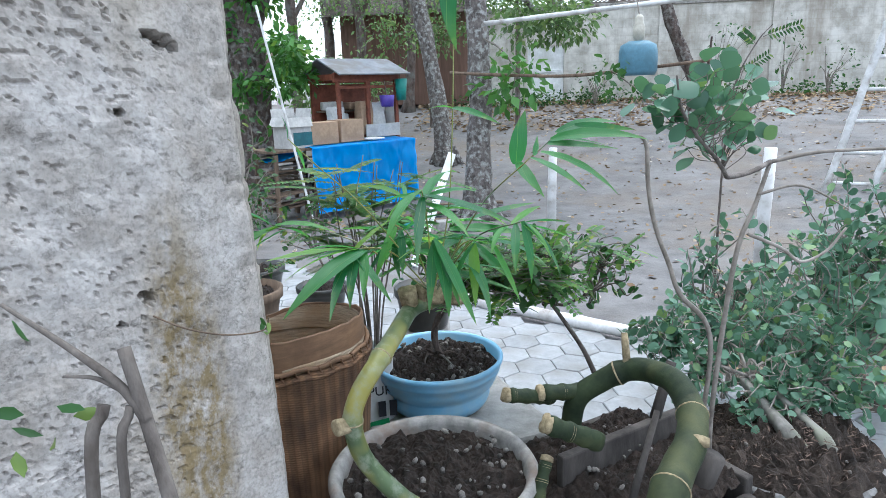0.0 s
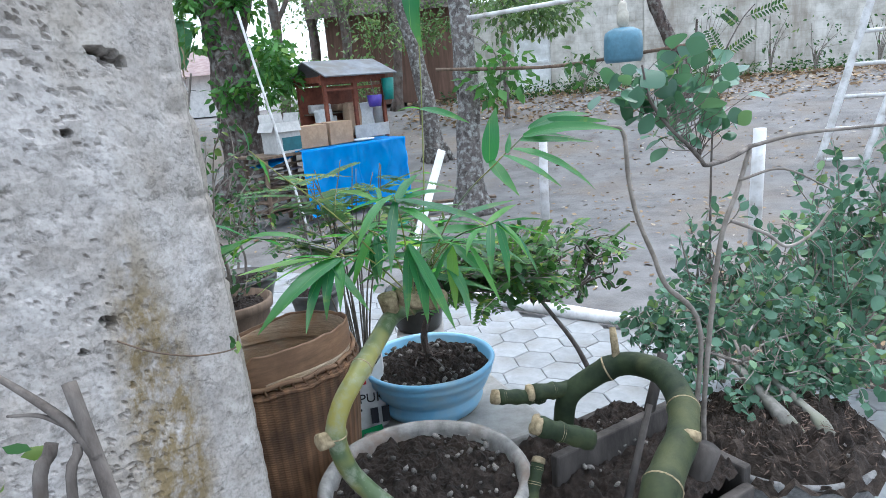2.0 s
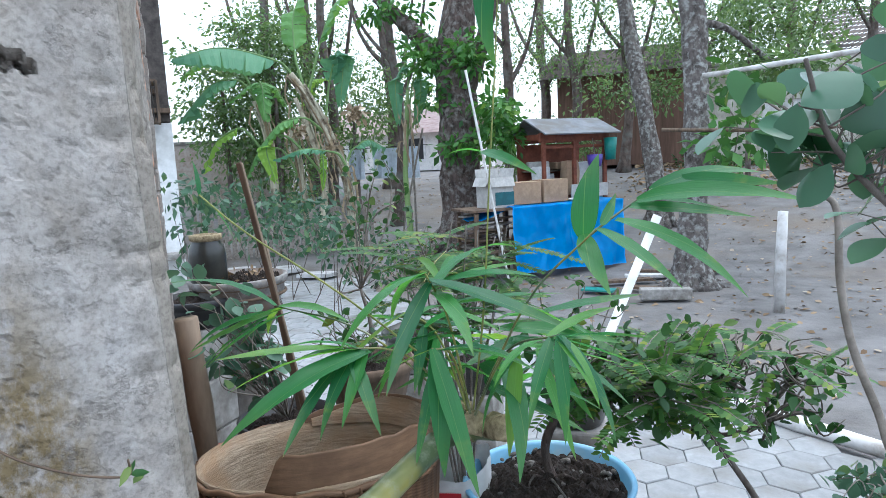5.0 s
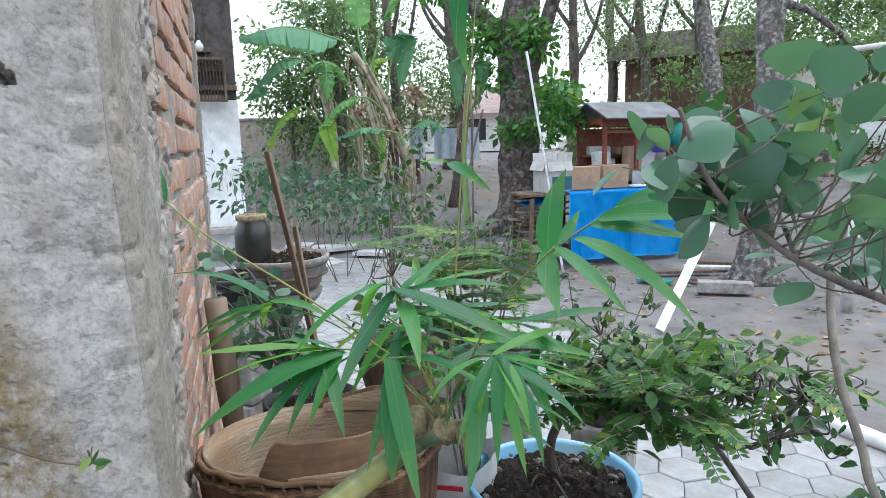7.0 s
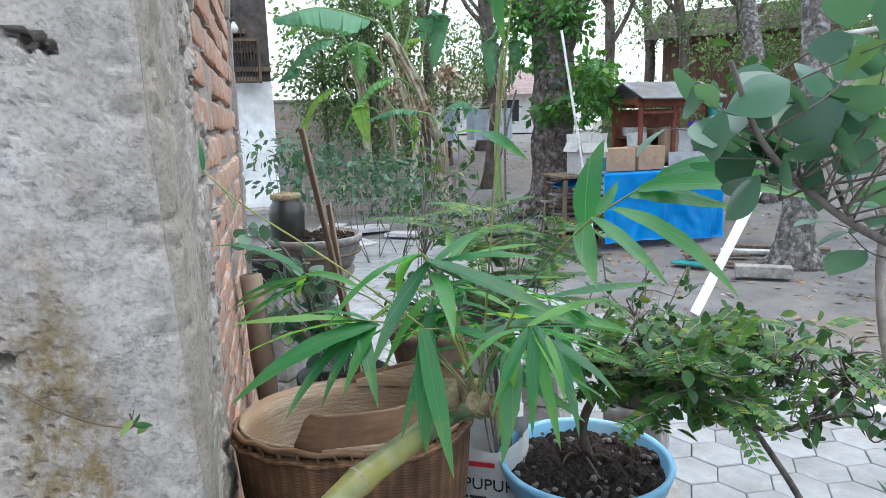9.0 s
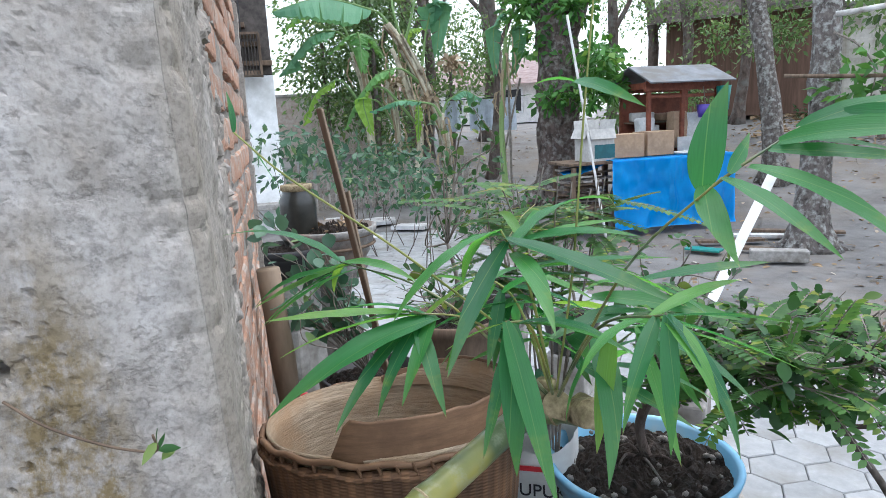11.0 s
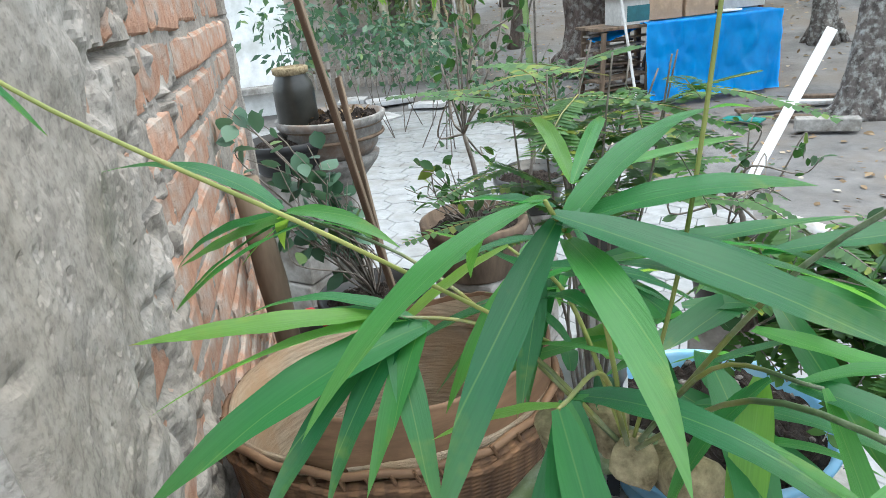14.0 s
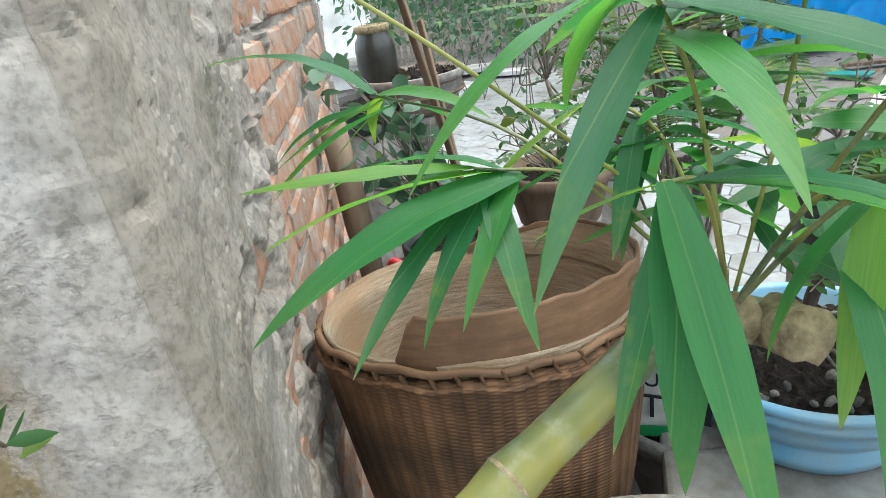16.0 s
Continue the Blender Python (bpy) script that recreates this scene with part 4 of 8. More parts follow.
def build_bamboo():
    ob = thing("potted_bamboo", (FX, FY - 0.05, FZ - 0.02), BAMBOO_LABEL, "bamboo plant")
    path = smooth_path([(-0.06, 0.79, 0.925), (-0.095, 0.782, 0.968), (-0.135, 0.78, 1.012), (-0.16, 0.775, 1.055), (-0.167, 0.765, 1.11), (-0.155, 0.765, 1.15), (-0.134, 0.781, 1.181), (-0.112, 0.85, 1.2), (-0.096, 0.915, 1.21), (-0.068, 0.93, 1.219), (-0.04, 0.92, 1.226)], 8)
    n = len(path)
    nodes = [int(n * f) for f in (0.1, 0.4, 0.62, 0.9)]
    radii = [0.0128 + (0.002 * max(0, 1 - min(abs(i - q) for q in nodes) / 2.0)) for i in range(n)]
    culm = part("culm", new_tube(path, radii, 20), CULM, ob, smooth=True)
    for q in nodes:
        d = (path[min(q + 1, n - 1)] - path[q - 1]).normalized()
        p = path[q]
        part("node_ring", new_tube([p - d * 0.0013, p, p + d * 0.0013], [0.0146, 0.0153, 0.0146], 20), CUT_END, culm, "pale node scar")
    part("cut_top", new_tube([path[-1] + Vector((0.001, 0.002, 0.0)), path[-1] + Vector((0.004, 0.01, 0.004))], [0.0148, 0.0135], 16), CUT_END, ob, "sawn end of the culm")
    stubs = [((-0.096, 0.918, 1.212), (-0.1, 0.91, 1.243), 0.0135), ((-0.045, 0.92, 1.226), (-0.021, 0.896, 1.238), 0.0135), ((-0.062, 0.925, 1.224), (-0.055, 0.9, 1.238), 0.0125), ((-0.075, 0.925, 1.22), (-0.078, 0.93, 1.246), 0.011), ((-0.167, 0.766, 1.105), (-0.187, 0.75, 1.108), 0.0115)]
    for a, b, r in stubs:
        a, b = Vector(a), Vector(b)
        part("stub", new_tube([a, a.lerp(b, 0.75), b, b + (b - a) * 0.06], [r * 0.9, r, r * 1.02, r * 0.7], 14, 0.3), CUT_END, ob, "sawn pale side stub", smooth=True)
    # shoots: origin of each fan, then the tips of its leaves
    root = Vector((-0.06, 0.91, 1.236))
    fans = [
        ((-0.175, 0.862, 1.32), [(-0.267, 0.782, 1.326), (-0.243, 0.768, 1.301), (-0.242, 0.75, 1.258), (-0.185, 0.762, 1.249), (-0.147, 0.801, 1.263), (-0.111, 0.806, 1.258), (-0.27, 0.84, 1.305), (-0.24, 0.88, 1.3), (-0.165, 0.79, 1.255)]),
        ((-0.066, 0.82, 1.405), [(-0.106, 0.735, 1.357), (-0.07, 0.741, 1.322), (-0.006, 0.763, 1.352), (0.055, 0.85, 1.352), (-0.02, 0.95, 1.41), (-0.15, 0.9, 1.37), (0.01, 0.92, 1.385), (-0.12, 0.86, 1.35), (0.03, 0.88, 1.36)]),
        ((0.058, 0.765, 1.372), [(0.1, 0.736, 1.308), (0.045, 0.718, 1.319), (0.018, 0.731, 1.341), (0.125, 0.777, 1.345), (0.089, 0.84, 1.376), (0.09, 0.74, 1.33), (0.12, 0.81, 1.36), (0.065, 0.74, 1.3)]),
        ((-0.051, 0.79, 1.348), [(-0.001, 0.748, 1.246), (-0.036, 0.764, 1.25), (-0.06, 0.765, 1.256), (-0.02, 0.76, 1.28), (0.035, 0.78, 1.34), (-0.1, 0.79, 1.32), (0.045, 0.8, 1.325), (-0.02, 0.77, 1.26)]),
        ((-0.295, 0.921, 1.345), [(-0.422, 0.878, 1.373), (-0.439, 0.934, 1.276), (-0.346, 0.86, 1.289), (-0.33, 0.95, 1.3), (-0.25, 0.96, 1.315), (-0.2, 0.92, 1.33)]),
        ((0.02, 0.86, 1.33), [(0.06, 0.82, 1.25), (0.1, 0.85, 1.29), (0.0, 0.83, 1.24), (0.07, 0.92, 1.31), (-0.03, 0.85, 1.25)]),
        ((-0.12, 0.9, 1.35), [(-0.19, 0.87, 1.29), (-0.14, 0.86, 1.27), (-0.2, 0.95, 1.33), (-0.09, 0.98, 1.33), (-0.1, 0.86, 1.28)]),
        ((0.076, 0.843, 1.44), [(0.142, 0.803, 1.4)]),
    ]
    k = 0
    for origin, tips in fans:
        o = Vector(origin)
        mid = root.lerp(o, 0.5) + Vector((0, 0, 0.03))
        part("shoot", new_tube(smooth_path([root, mid, o], 6), [0.0015, 0.0008], 6), SHOOT if k % 2 else CULM, ob, smooth=True)
        back = (mid - o).normalized()
        for i, tip in enumerate(tips):
            put_leaf(ob, o + back * 0.03 * ((i * 3) % 7) / 7, tip, k, 0.25 * math.sin(k * 2.3), 1.02 + 0.14 * math.sin(k * 1.7))
            k += 1
    # the tip of the highest shoot: a side twig and short broad leaves round it
    part("shoot", new_tube(smooth_path([(0.07, 0.85, 1.434), (0.085, 0.85, 1.446), (0.105, 0.868, 1.46), (0.122, 0.895, 1.472)], 5), [0.0012, 0.0007], 6), CULM, ob, smooth=True)
    for base, tip, tilt, wide in (
        ((0.06, 0.878, 1.428), (0.069, 0.884, 1.5), 0.98, 2.0), ((0.062, 0.868, 1.432), (0.086, 0.807, 1.391), 0.2, 1.7), ((0.09, 0.852, 1.446), (0.186, 0.821, 1.391), 0.3, 1.0),
        ((0.08, 0.842, 1.443), (0.089, 0.873, 1.466), 0.8, 1.8), ((0.105, 0.868, 1.46), (0.228, 0.845, 1.459), 0.75, 0.85), ((0.1, 0.862, 1.456), (0.196, 0.862, 1.445), 0.7, 0.85),
        ((0.122, 0.895, 1.472), (0.212, 0.85, 1.471), 0.8, 1.0), ((0.115, 0.885, 1.467), (0.2, 0.895, 1.479), 0.7, 1.2), ((0.11, 0.875, 1.463), (0.18, 0.84, 1.452), 0.5, 0.8)):
        put_leaf(ob, base, tip, k, tilt, wide)
        k += 1
    # long thin shoots
    for pts, tips in (
        ([(-0.1, 0.9, 1.3), (-0.14, 0.8, 1.39), (-0.18, 0.735, 1.45), (-0.205, 0.713, 1.483)], [(-0.212, 0.716, 1.51), (-0.195, 0.74, 1.44)]),
        ([(-0.06, 0.91, 1.236), (-0.035, 0.885, 1.36), (-0.025, 0.885, 1.48), (-0.02, 0.905, 1.6), (-0.018, 0.92, 1.7)], [(-0.018, 0.89, 1.578), (-0.022, 0.9, 1.79)]),
    ):
        path = smooth_path(pts, 6)
        shoot = part("thin_shoot", new_tube(path, [0.0011, 0.0006], 7), SHOOT, ob, smooth=True)
        for i, tip in enumerate(tips):
            put_leaf(ob, path[-1] if i == 0 else path[-3], tip, k, 0.4, 1.3)
            k += 1
    for tip in ((0.036, 0.811, 1.486), (-0.055, 0.86, 1.505)):
        put_leaf(ob, (-0.024, 0.86, 1.506), tip, k, 0.5, 0.9)
        k += 1
    for tips, o in ((((-0.19, 1.07, 1.375), (-0.113, 1.06, 1.377), (-0.03, 1.01, 1.383)), (-0.097, 0.93, 1.375)), (((0.051, 0.901, 1.335), (0.03, 0.96, 1.36)), (-0.06, 0.85, 1.37)), (((-0.372, 0.877, 1.276), (-0.433, 0.929, 1.278), (-0.36, 0.93, 1.29)), (-0.31, 0.945, 1.33))):
        for tip in tips:
            put_leaf(ob, o, tip, k, 0.3 * math.sin(k * 1.9), 0.42 if tip[1] > 1.0 else 0.6)
            k += 1
    # smaller leaves lower down, behind the culm
    rng = random.Random(3)
    for i in range(46):
        a = rng.random() * 6.283
        b = Vector((-0.06 + 0.12 * (rng.random() - 0.5), 0.9 + 0.1 * rng.random(), 1.24 + 0.1 * rng.random()))
        l = rng.uniform(0.05, 0.125)
        put_leaf(ob, b, b + Vector((math.cos(a) * l, math.sin(a) * l, rng.uniform(-0.07, 0.03))), k + i, rng.uniform(-0.5, 0.5))


build_bamboo()


# ---- plants near the camera ----
def twigs_and_leaves(rng, base, targets, r0, r1, sag=0.1, waves=0.02, leaf_from=0.35, step=0.03):
    """Curved twigs from base to each target; where leaves may sit along them."""
    bm = bmesh.new()
    pos, along = [], []
    for i, t in enumerate(targets):
        b, t = Vector(base), Vector(t)
        mid1 = b.lerp(t, 0.35) + Vector(rng.normal(size=3) * waves) + Vector((0, 0, (t - b).length * sag))
        mid2 = b.lerp(t, 0.7) + Vector(rng.normal(size=3) * waves) + Vector((0, 0, (t - b).length * sag * 0.6))
        path = smooth_path([b, mid1, mid2, t], 5)
        tube(bm, path, [r0, r1], 5)
        n = max(2, int((t - b).length * (1 - leaf_from) / step))
        for k in range(n):
            f = leaf_from + (1 - leaf_from) * k / max(1, n - 1)
            j = min(len(path) - 2, int(f * (len(path) - 1)))
            pos.append(path[j])
            along.append((path[j + 1] - path[j]).normalized())
    return bm, pos, along


def leafy_twigs(rng, pos, along, size, ratio=0.55, spread=0.9, jitter=0.006):
    p = np.array([tuple(v) for v in pos])
    a = np.array([tuple(v) for v in along])
    n = len(p)
    ln = size * rng.uniform(0.6, 1.2, n)
    return leaves_mesh(p + rng.normal(size=p.shape) * jitter, a * 0.6 + unit(rng, n) * spread, unit(rng, n, 1.1), ln, ln * ratio * rng.uniform(0.85, 1.15, n), 0.2, 0.5, 3)


def pinnate(rng, pos, along, length, leaflet, pairs=8, level=1.0):
    """Feather leaves: leaflets in pairs along drooping stalks; also the stalks."""
    P, A, N, S = [], [], [], []
    stalk = bmesh.new()
    for p, a in zip(pos, along):
        d = (Vector(a) * 0.7 + Vector(unit(rng, 1)[0]))
        d.z *= level
        d.normalize()
        side = d.cross(Vector((0, 0, 1)))
        if side.length < 0.1:
            continue
        side.normalize()
        up = side.cross(d)
        l = length * rng.uniform(0.7, 1.15)
        tube(stalk, [p, p + d * l * 0.5 + Vector((0, 0, -0.03 * l)), p + d * l + Vector((0, 0, -0.15 * l))], 0.0007, 3)
        for k in range(pairs):
            t = 0.15 + 0.85 * k / pairs
            q = p + d * l * t - Vector((0, 0, 0.15 * l * t * t))
            for sgn in (-1, 1):
                P.append(tuple(q))
                A.append(tuple(side * sgn + d * 0.35))
                N.append(tuple(up))
                S.append(leaflet * (1 - 0.5 * abs(t - 0.5)) * rng.uniform(0.85, 1.1))
    S = np.array(S)
    return stalk, leaves_mesh(P, A, N, S, S * 0.5, 0.1, 0.5)


def bush(name, base, targets, size, leaf_mat, label, category="shrub", trunk=None, bark=TWIG, r0=0.004, seed=1, ratio=0.6, step=0.02, waves=0.02, leaf_from=0.3, spread=0.9, hubs=()):
    rng = np.random.default_rng(seed)
    ob = thing(name, trunk[0] if trunk else base, label, category)
    if trunk:
        path = smooth_path(trunk, 5)
        part("trunk", new_tube(path, [r0 * 2.6, r0 * 1.5], 10, 0.18), bark, ob, smooth=True)
        base = trunk[-1]
    if len(hubs):
        # each twig grows from the nearest fork of the branches
        bm, pos, along = bmesh.new(), [], []
        forks = [Vector(h) for h in hubs]
        groups = [[] for _ in forks]
        for t in targets:
            groups[min(range(len(forks)), key=lambda i: (forks[i] - Vector(t)).length)].append(t)
        for h, g in zip(forks, groups):
            b = Vector(base)
            tube(bm, smooth_path([b, b.lerp(h, 0.5) + Vector(rng.normal(size=3) * 0.02), h], 5), [r0 * 1.8, r0 * 1.1], 7)
            more, p, a = twigs_and_leaves(rng, h, g, r0, r0 * 0.3, leaf_from=leaf_from, step=step, waves=waves)
            me = mesh_of(more)
            bm.from_mesh(me)
            pos, along = pos + p, along + a
    else:
        bm, pos, along = twigs_and_leaves(rng, base, targets, r0, r0 * 0.3, leaf_from=leaf_from, step=step, waves=waves)
    part("branchwork", bm, bark, ob, smooth=True, kind="stuff")
    part("foliage", leafy_twigs(rng, pos, along, size, ratio, spread), leaf_mat, ob, kind="stuff")
    return ob


def build_bonsai():
    """Feathery little tree in the blue bowl, and its neighbour behind it."""
    rng = np.random.default_rng(11)
    ob = thing("bonsai_tree", (OX + 0.01, OY + 0.01, OZ - 0.02), "small feathery bonsai tree growing in the blue bowl", "bonsai")
    trunk = smooth_path([(OX + 0.01, OY + 0.01, OZ - 0.02), (OX - 0.005, OY, OZ + 0.05), (OX + 0.02, OY - 0.02, OZ + 0.12), (OX + 0.05, OY - 0.04, OZ + 0.17)], 6)
    part("trunk", new_tube(trunk, [0.009, 0.005], 8, 0.25), BARK, ob, smooth=True)
    t = inside(rng, 48, (0.07, 1.27, 1.18), (0.18, 0.15, 0.06), 0.2)
    bm, pos, along = twigs_and_leaves(rng, trunk[-1], t, 0.0028, 0.0009, 0.05, 0.015, 0.3, 0.022)
    part("branchwork", bm, TWIG, ob, smooth=True)
    top = inside(rng, 44, (0.12, 1.3, 1.2), (0.22, 0.16, 0.045), 0.2)
    stalk, me = pinnate(rng, list(pos[::2]) + [Vector(t) for t in top], list(along[::2]) + [Vector((0.3, -0.2, 0.2))] * 44, 0.075, 0.019, 9, 0.6)
    part("stalkwork", stalk, TWIG, ob, kind="stuff")
    part("foliage", me, FERN_LEAF, ob)
    part("dark_foliage", leafy_twigs(rng, np.array(pos), np.array(along), 0.026, 0.7, 1.2, 0.02), DARK_LEAF, ob)
    for k in range(5):
        a = k * 1.3
        p = Vector((OX, OY, OZ - 0.005))
        part("root", new_tube(smooth_path([p, p + Vector((0.03 * math.cos(a), 0.03 * math.sin(a), 0.012)), p + Vector((0.06 * math.cos(a + 0.3), 0.06 * math.sin(a + 0.3), -0.012))], 4), [0.003, 0.0015], 6), OLD_BARK, ob, smooth=True)


build_bonsai()

# leaning two-stemmed shrub behind the bowl
rng_b = np.random.default_rng(21)
bush("potted_shrub", None, inside(rng_b, 82, (0.2, 1.38, 1.15), (0.2, 0.17, 0.075), 0.2), 0.024, DARK_LEAF, "small dark-leaved shrub with two leaning stems", trunk=[(0.29, 1.36, 0.86), (0.25, 1.36, 0.95), (0.2, 1.35, 1.03), (0.16, 1.34, 1.09)], bark=DRY_STEM, r0=0.0024, seed=4, step=0.012, leaf_from=0.1, hubs=[(0.1, 1.33, 1.12), (0.2, 1.4, 1.13), (0.3, 1.4, 1.14), (0.18, 1.3, 1.1), (0.26, 1.32, 1.1)])

# trough with arched bamboo, stubs and black soil
TX, TY, TZ = 0.26, 1.03, 0.905


def build_trough():
    ob = thing("wooden_trough", (TX, TY, TZ - 0.2), "weathered wooden planting trough full of black soil", "planter")
    rot = turn(32)
    for off, size in (((0, -0.14, -0.13), (0.34, 0.02, 0.1)), ((0, 0.15, -0.11), (0.34, 0.02, 0.14)), ((-0.17, 0, -0.12), (0.02, 0.27, 0.11)), ((0.17, 0, -0.115), (0.02, 0.27, 0.13)), ((0, 0, -0.185), (0.34, 0.28, 0.02)), ((0.02, 0.02, -0.03), (0.3, 0.018, 0.09))):
        part("board", new_box(Vector((TX, TY, TZ)) + rot @ Vector(off), size, rot, 0.004), DARK_BOARD, ob)
    bm = bmesh.new()
    n = 90
    grid = [[bm.verts.new(Vector((TX, TY, TZ - 0.03)) + rot @ Vector((-0.16 + 0.32 * i / n, -0.13 + 0.27 * j / n, 0.014 * fbm(i * 0.1, j * 0.1, 3.3, 3) + 0.008 * fbm(i * 0.4, j * 0.4, 6.3, 3) - 0.035 * max(0.0, 1 - j / 32) ** 2 - 0.03 * max(0.0, 1 - i / 22) ** 2))) for i in range(n + 1)] for j in range(n + 1)]
    for j in range(n):
        for i in range(n):
            bm.faces.new((grid[j][i], grid[j][i + 1], grid[j + 1][i + 1], grid[j + 1][i]))
    part("soil", bm, SOIL, ob, "black soil", smooth=True)
    pebbles(ob, TX, TY, TZ - 0.022, 0.12, 60, 31, (0.002, 0.007))


pedestal("block_pedestal", TX, TY, 0.3, TZ - 0.2, "stack of grey concrete blocks under the wooden trough", 32)
build_trough()


def build_arch():
    ob = thing("arched_bamboo", (0.2, 1.08, TZ - 0.03), "thick green bamboo culm bent into an arch", "bamboo plant")
    path = smooth_path([(0.162, 1.018, 0.939), (0.172, 1.008, 1.009), (0.211, 1.007, 1.042), (0.253, 0.998, 1.066), (0.284, 0.971, 1.076), (0.307, 0.919, 1.079), (0.308, 0.853, 1.066), (0.284, 0.784, 1.058), (0.254, 0.739, 1.049), (0.220, 0.684, 1.035), (0.208, 0.668, 0.985), (0.205, 0.665, 0.9)], 8)
    n = len(path)
    nodes = [int(n * f) for f in (0.24, 0.56, 0.78, 0.95)]
    radii = [0.0175 + 0.0075 * (i / n) ** 1.5 + 0.0022 * max(0, 1 - min(abs(i - q) for q in nodes) / 2.0) for i in range(n)]
    culm = part("culm", new_tube(path, radii, 20, 0.05), OLD_CULM, ob, smooth=True)
    for q in nodes:
        d = (path[q + 1] - path[q - 1]).normalized()
        part("node_ring", new_tube([path[q] - d * 0.0014, path[q], path[q] + d * 0.0014], [radii[q] + 0.0002, radii[q] + 0.0008, radii[q] + 0.0002], 18), CUT_END, culm)
    for a, b, r in (((0.252, 0.995, 1.072), (0.250, 1.014, 1.126), 0.0075), ((0.278, 0.774, 1.068), (0.299, 0.761, 1.070), 0.009)):
        part("stub", new_tube([a, Vector(a).lerp(Vector(b), 0.7), b], [r, r * 0.9, r * 0.7], 12, 0.3), CUT_END, ob, "dry sawn side stub", smooth=True)
    # sawn lengths of culm lying in front
    for k, (a, b, r) in enumerate((((0.052, 0.962, 1.043), (0.13, 1.0, 1.018), 0.0115), ((0.11, 0.985, 1.034), (0.2, 1.02, 1.018), 0.0128), ((0.105, 0.868, 1.04), (0.185, 0.885, 1.0), 0.0145), ((0.1, 0.86, 0.985), (0.08, 0.82, 0.93), 0.009))):
        a, b = Vector(a), Vector(b)
        log = thing("bamboo_stub", a.lerp(b, 0.5) - Vector((0, 0, r)), "short sawn green bamboo stub with pale ends", "bamboo")
        m = 10
        pts = [a.lerp(b, i / m) for i in range(m + 1)]
        part("culm", new_tube(pts, [r * (1.14 if i in (1, 4, 7, 9) else 0.97 + 0.05 * math.sin(i * 3 + k)) for i in range(m + 1)], 16, 0.14), OLD_CULM, log, smooth=True)
        for q in (1, 4, 7, 9):
            d = (b - a).normalized()
            part("node_ring", new_tube([pts[q] - d * 0.002, pts[q] + d * 0.002], [r * 1.1, r * 1.1], 16, 0.12), CUT_END, log)
        d = (a - b).normalized()
        part("cut_end", new_tube([a + d * 0.0005, a + d * 0.008, a + d * 0.01], [r * 1.05, r * 0.95, r * 0.5], 14, 0.5), CUT_END, log, "ragged pale sawn end", smooth=True)
    # lean stakes; the last, short and thick, stands in for a rounded stone
    for a, b, r in (((0.33, 1.1, 0.9), (0.37, 1.13, 1.02), 0.011), ((0.24, 0.9, 0.88), (0.3, 0.98, 1.0), 0.006), ((0.36, 0.93, 0.9), (0.375, 0.925, 0.95), 0.02)):
        st = thing("stake_stub", a, "short dark weathered stub stuck in the soil", "stake")
        part("stake_body", new_tube([a, b], [r, r * 0.9], 9, 0.2), DARK_BOARD, st, smooth=True)


build_arch()

# mound pot with the pale-stemmed shrub
MX, MY, MZ = 0.6, 1.15, 0.82


MOUND_SOIL = surface("rooty_soil", (0.012, 0.009, 0.007), (0.075, 0.056, 0.044), 45, 0.95, 1.0, 0.01, coarse=70, stain=(0.02, 0.015, 0.012), stain_scale=9)
PALE_BARK = surface("smooth_pale_bark", (0.075, 0.07, 0.06), (0.22, 0.21, 0.19), 22, 0.85, 0.6, 0.003, stain=(0.16, 0.165, 0.12), stain_scale=12, stretch=(1, 1, 0.4))


def build_mound():
    ob = thing("wide_planter", (MX, MY, MZ - 0.24), "wide low cement planter heaped with dark litter soil", "planter")
    prof = [(0, -0.235), (0.125, -0.24), (0.138, -0.23), (0.166, -0.05), (0.175, -0.02), (0.178, 0.0), (0.17, 0.006), (0.162, 0.0), (0.15, -0.05), (0, -0.06)]
    part("pot", lathe(bmesh.new(), prof, (MX, MY, MZ), 56, 0.02, seed=6), STONE, ob, smooth=True)
    part("soil", soil_disc(MX, MY, MZ - 0.004, 0.19, 14.0, 0.06, 0.03), MOUND_SOIL, ob, "dark soil full of rootlets")
    rng = np.random.default_rng(5)
    p = inside(rng, 700, (MX, MY, MZ + 0.022), (0.175, 0.175, 0.012), 0.0)
    r = np.hypot(p[:, 0] - MX, p[:, 1] - MY)
    p[:, 2] = MZ + 0.058 * (1 - (r / 0.19) ** 2) + 0.008
    ln = rng.uniform(0.006, 0.022, 700)
    part("litter", leaves_mesh(p, unit(rng, 700) * np.array([1, 1, 0.25]), unit(rng, 700, 2.0), ln, ln * 0.13), ROOTLET, ob, "dry leaf and root litter", kind="stuff")
    pebbles(ob, MX, MY - 0.05, MZ + 0.03, 0.1, 12, 77, (0.004, 0.009))


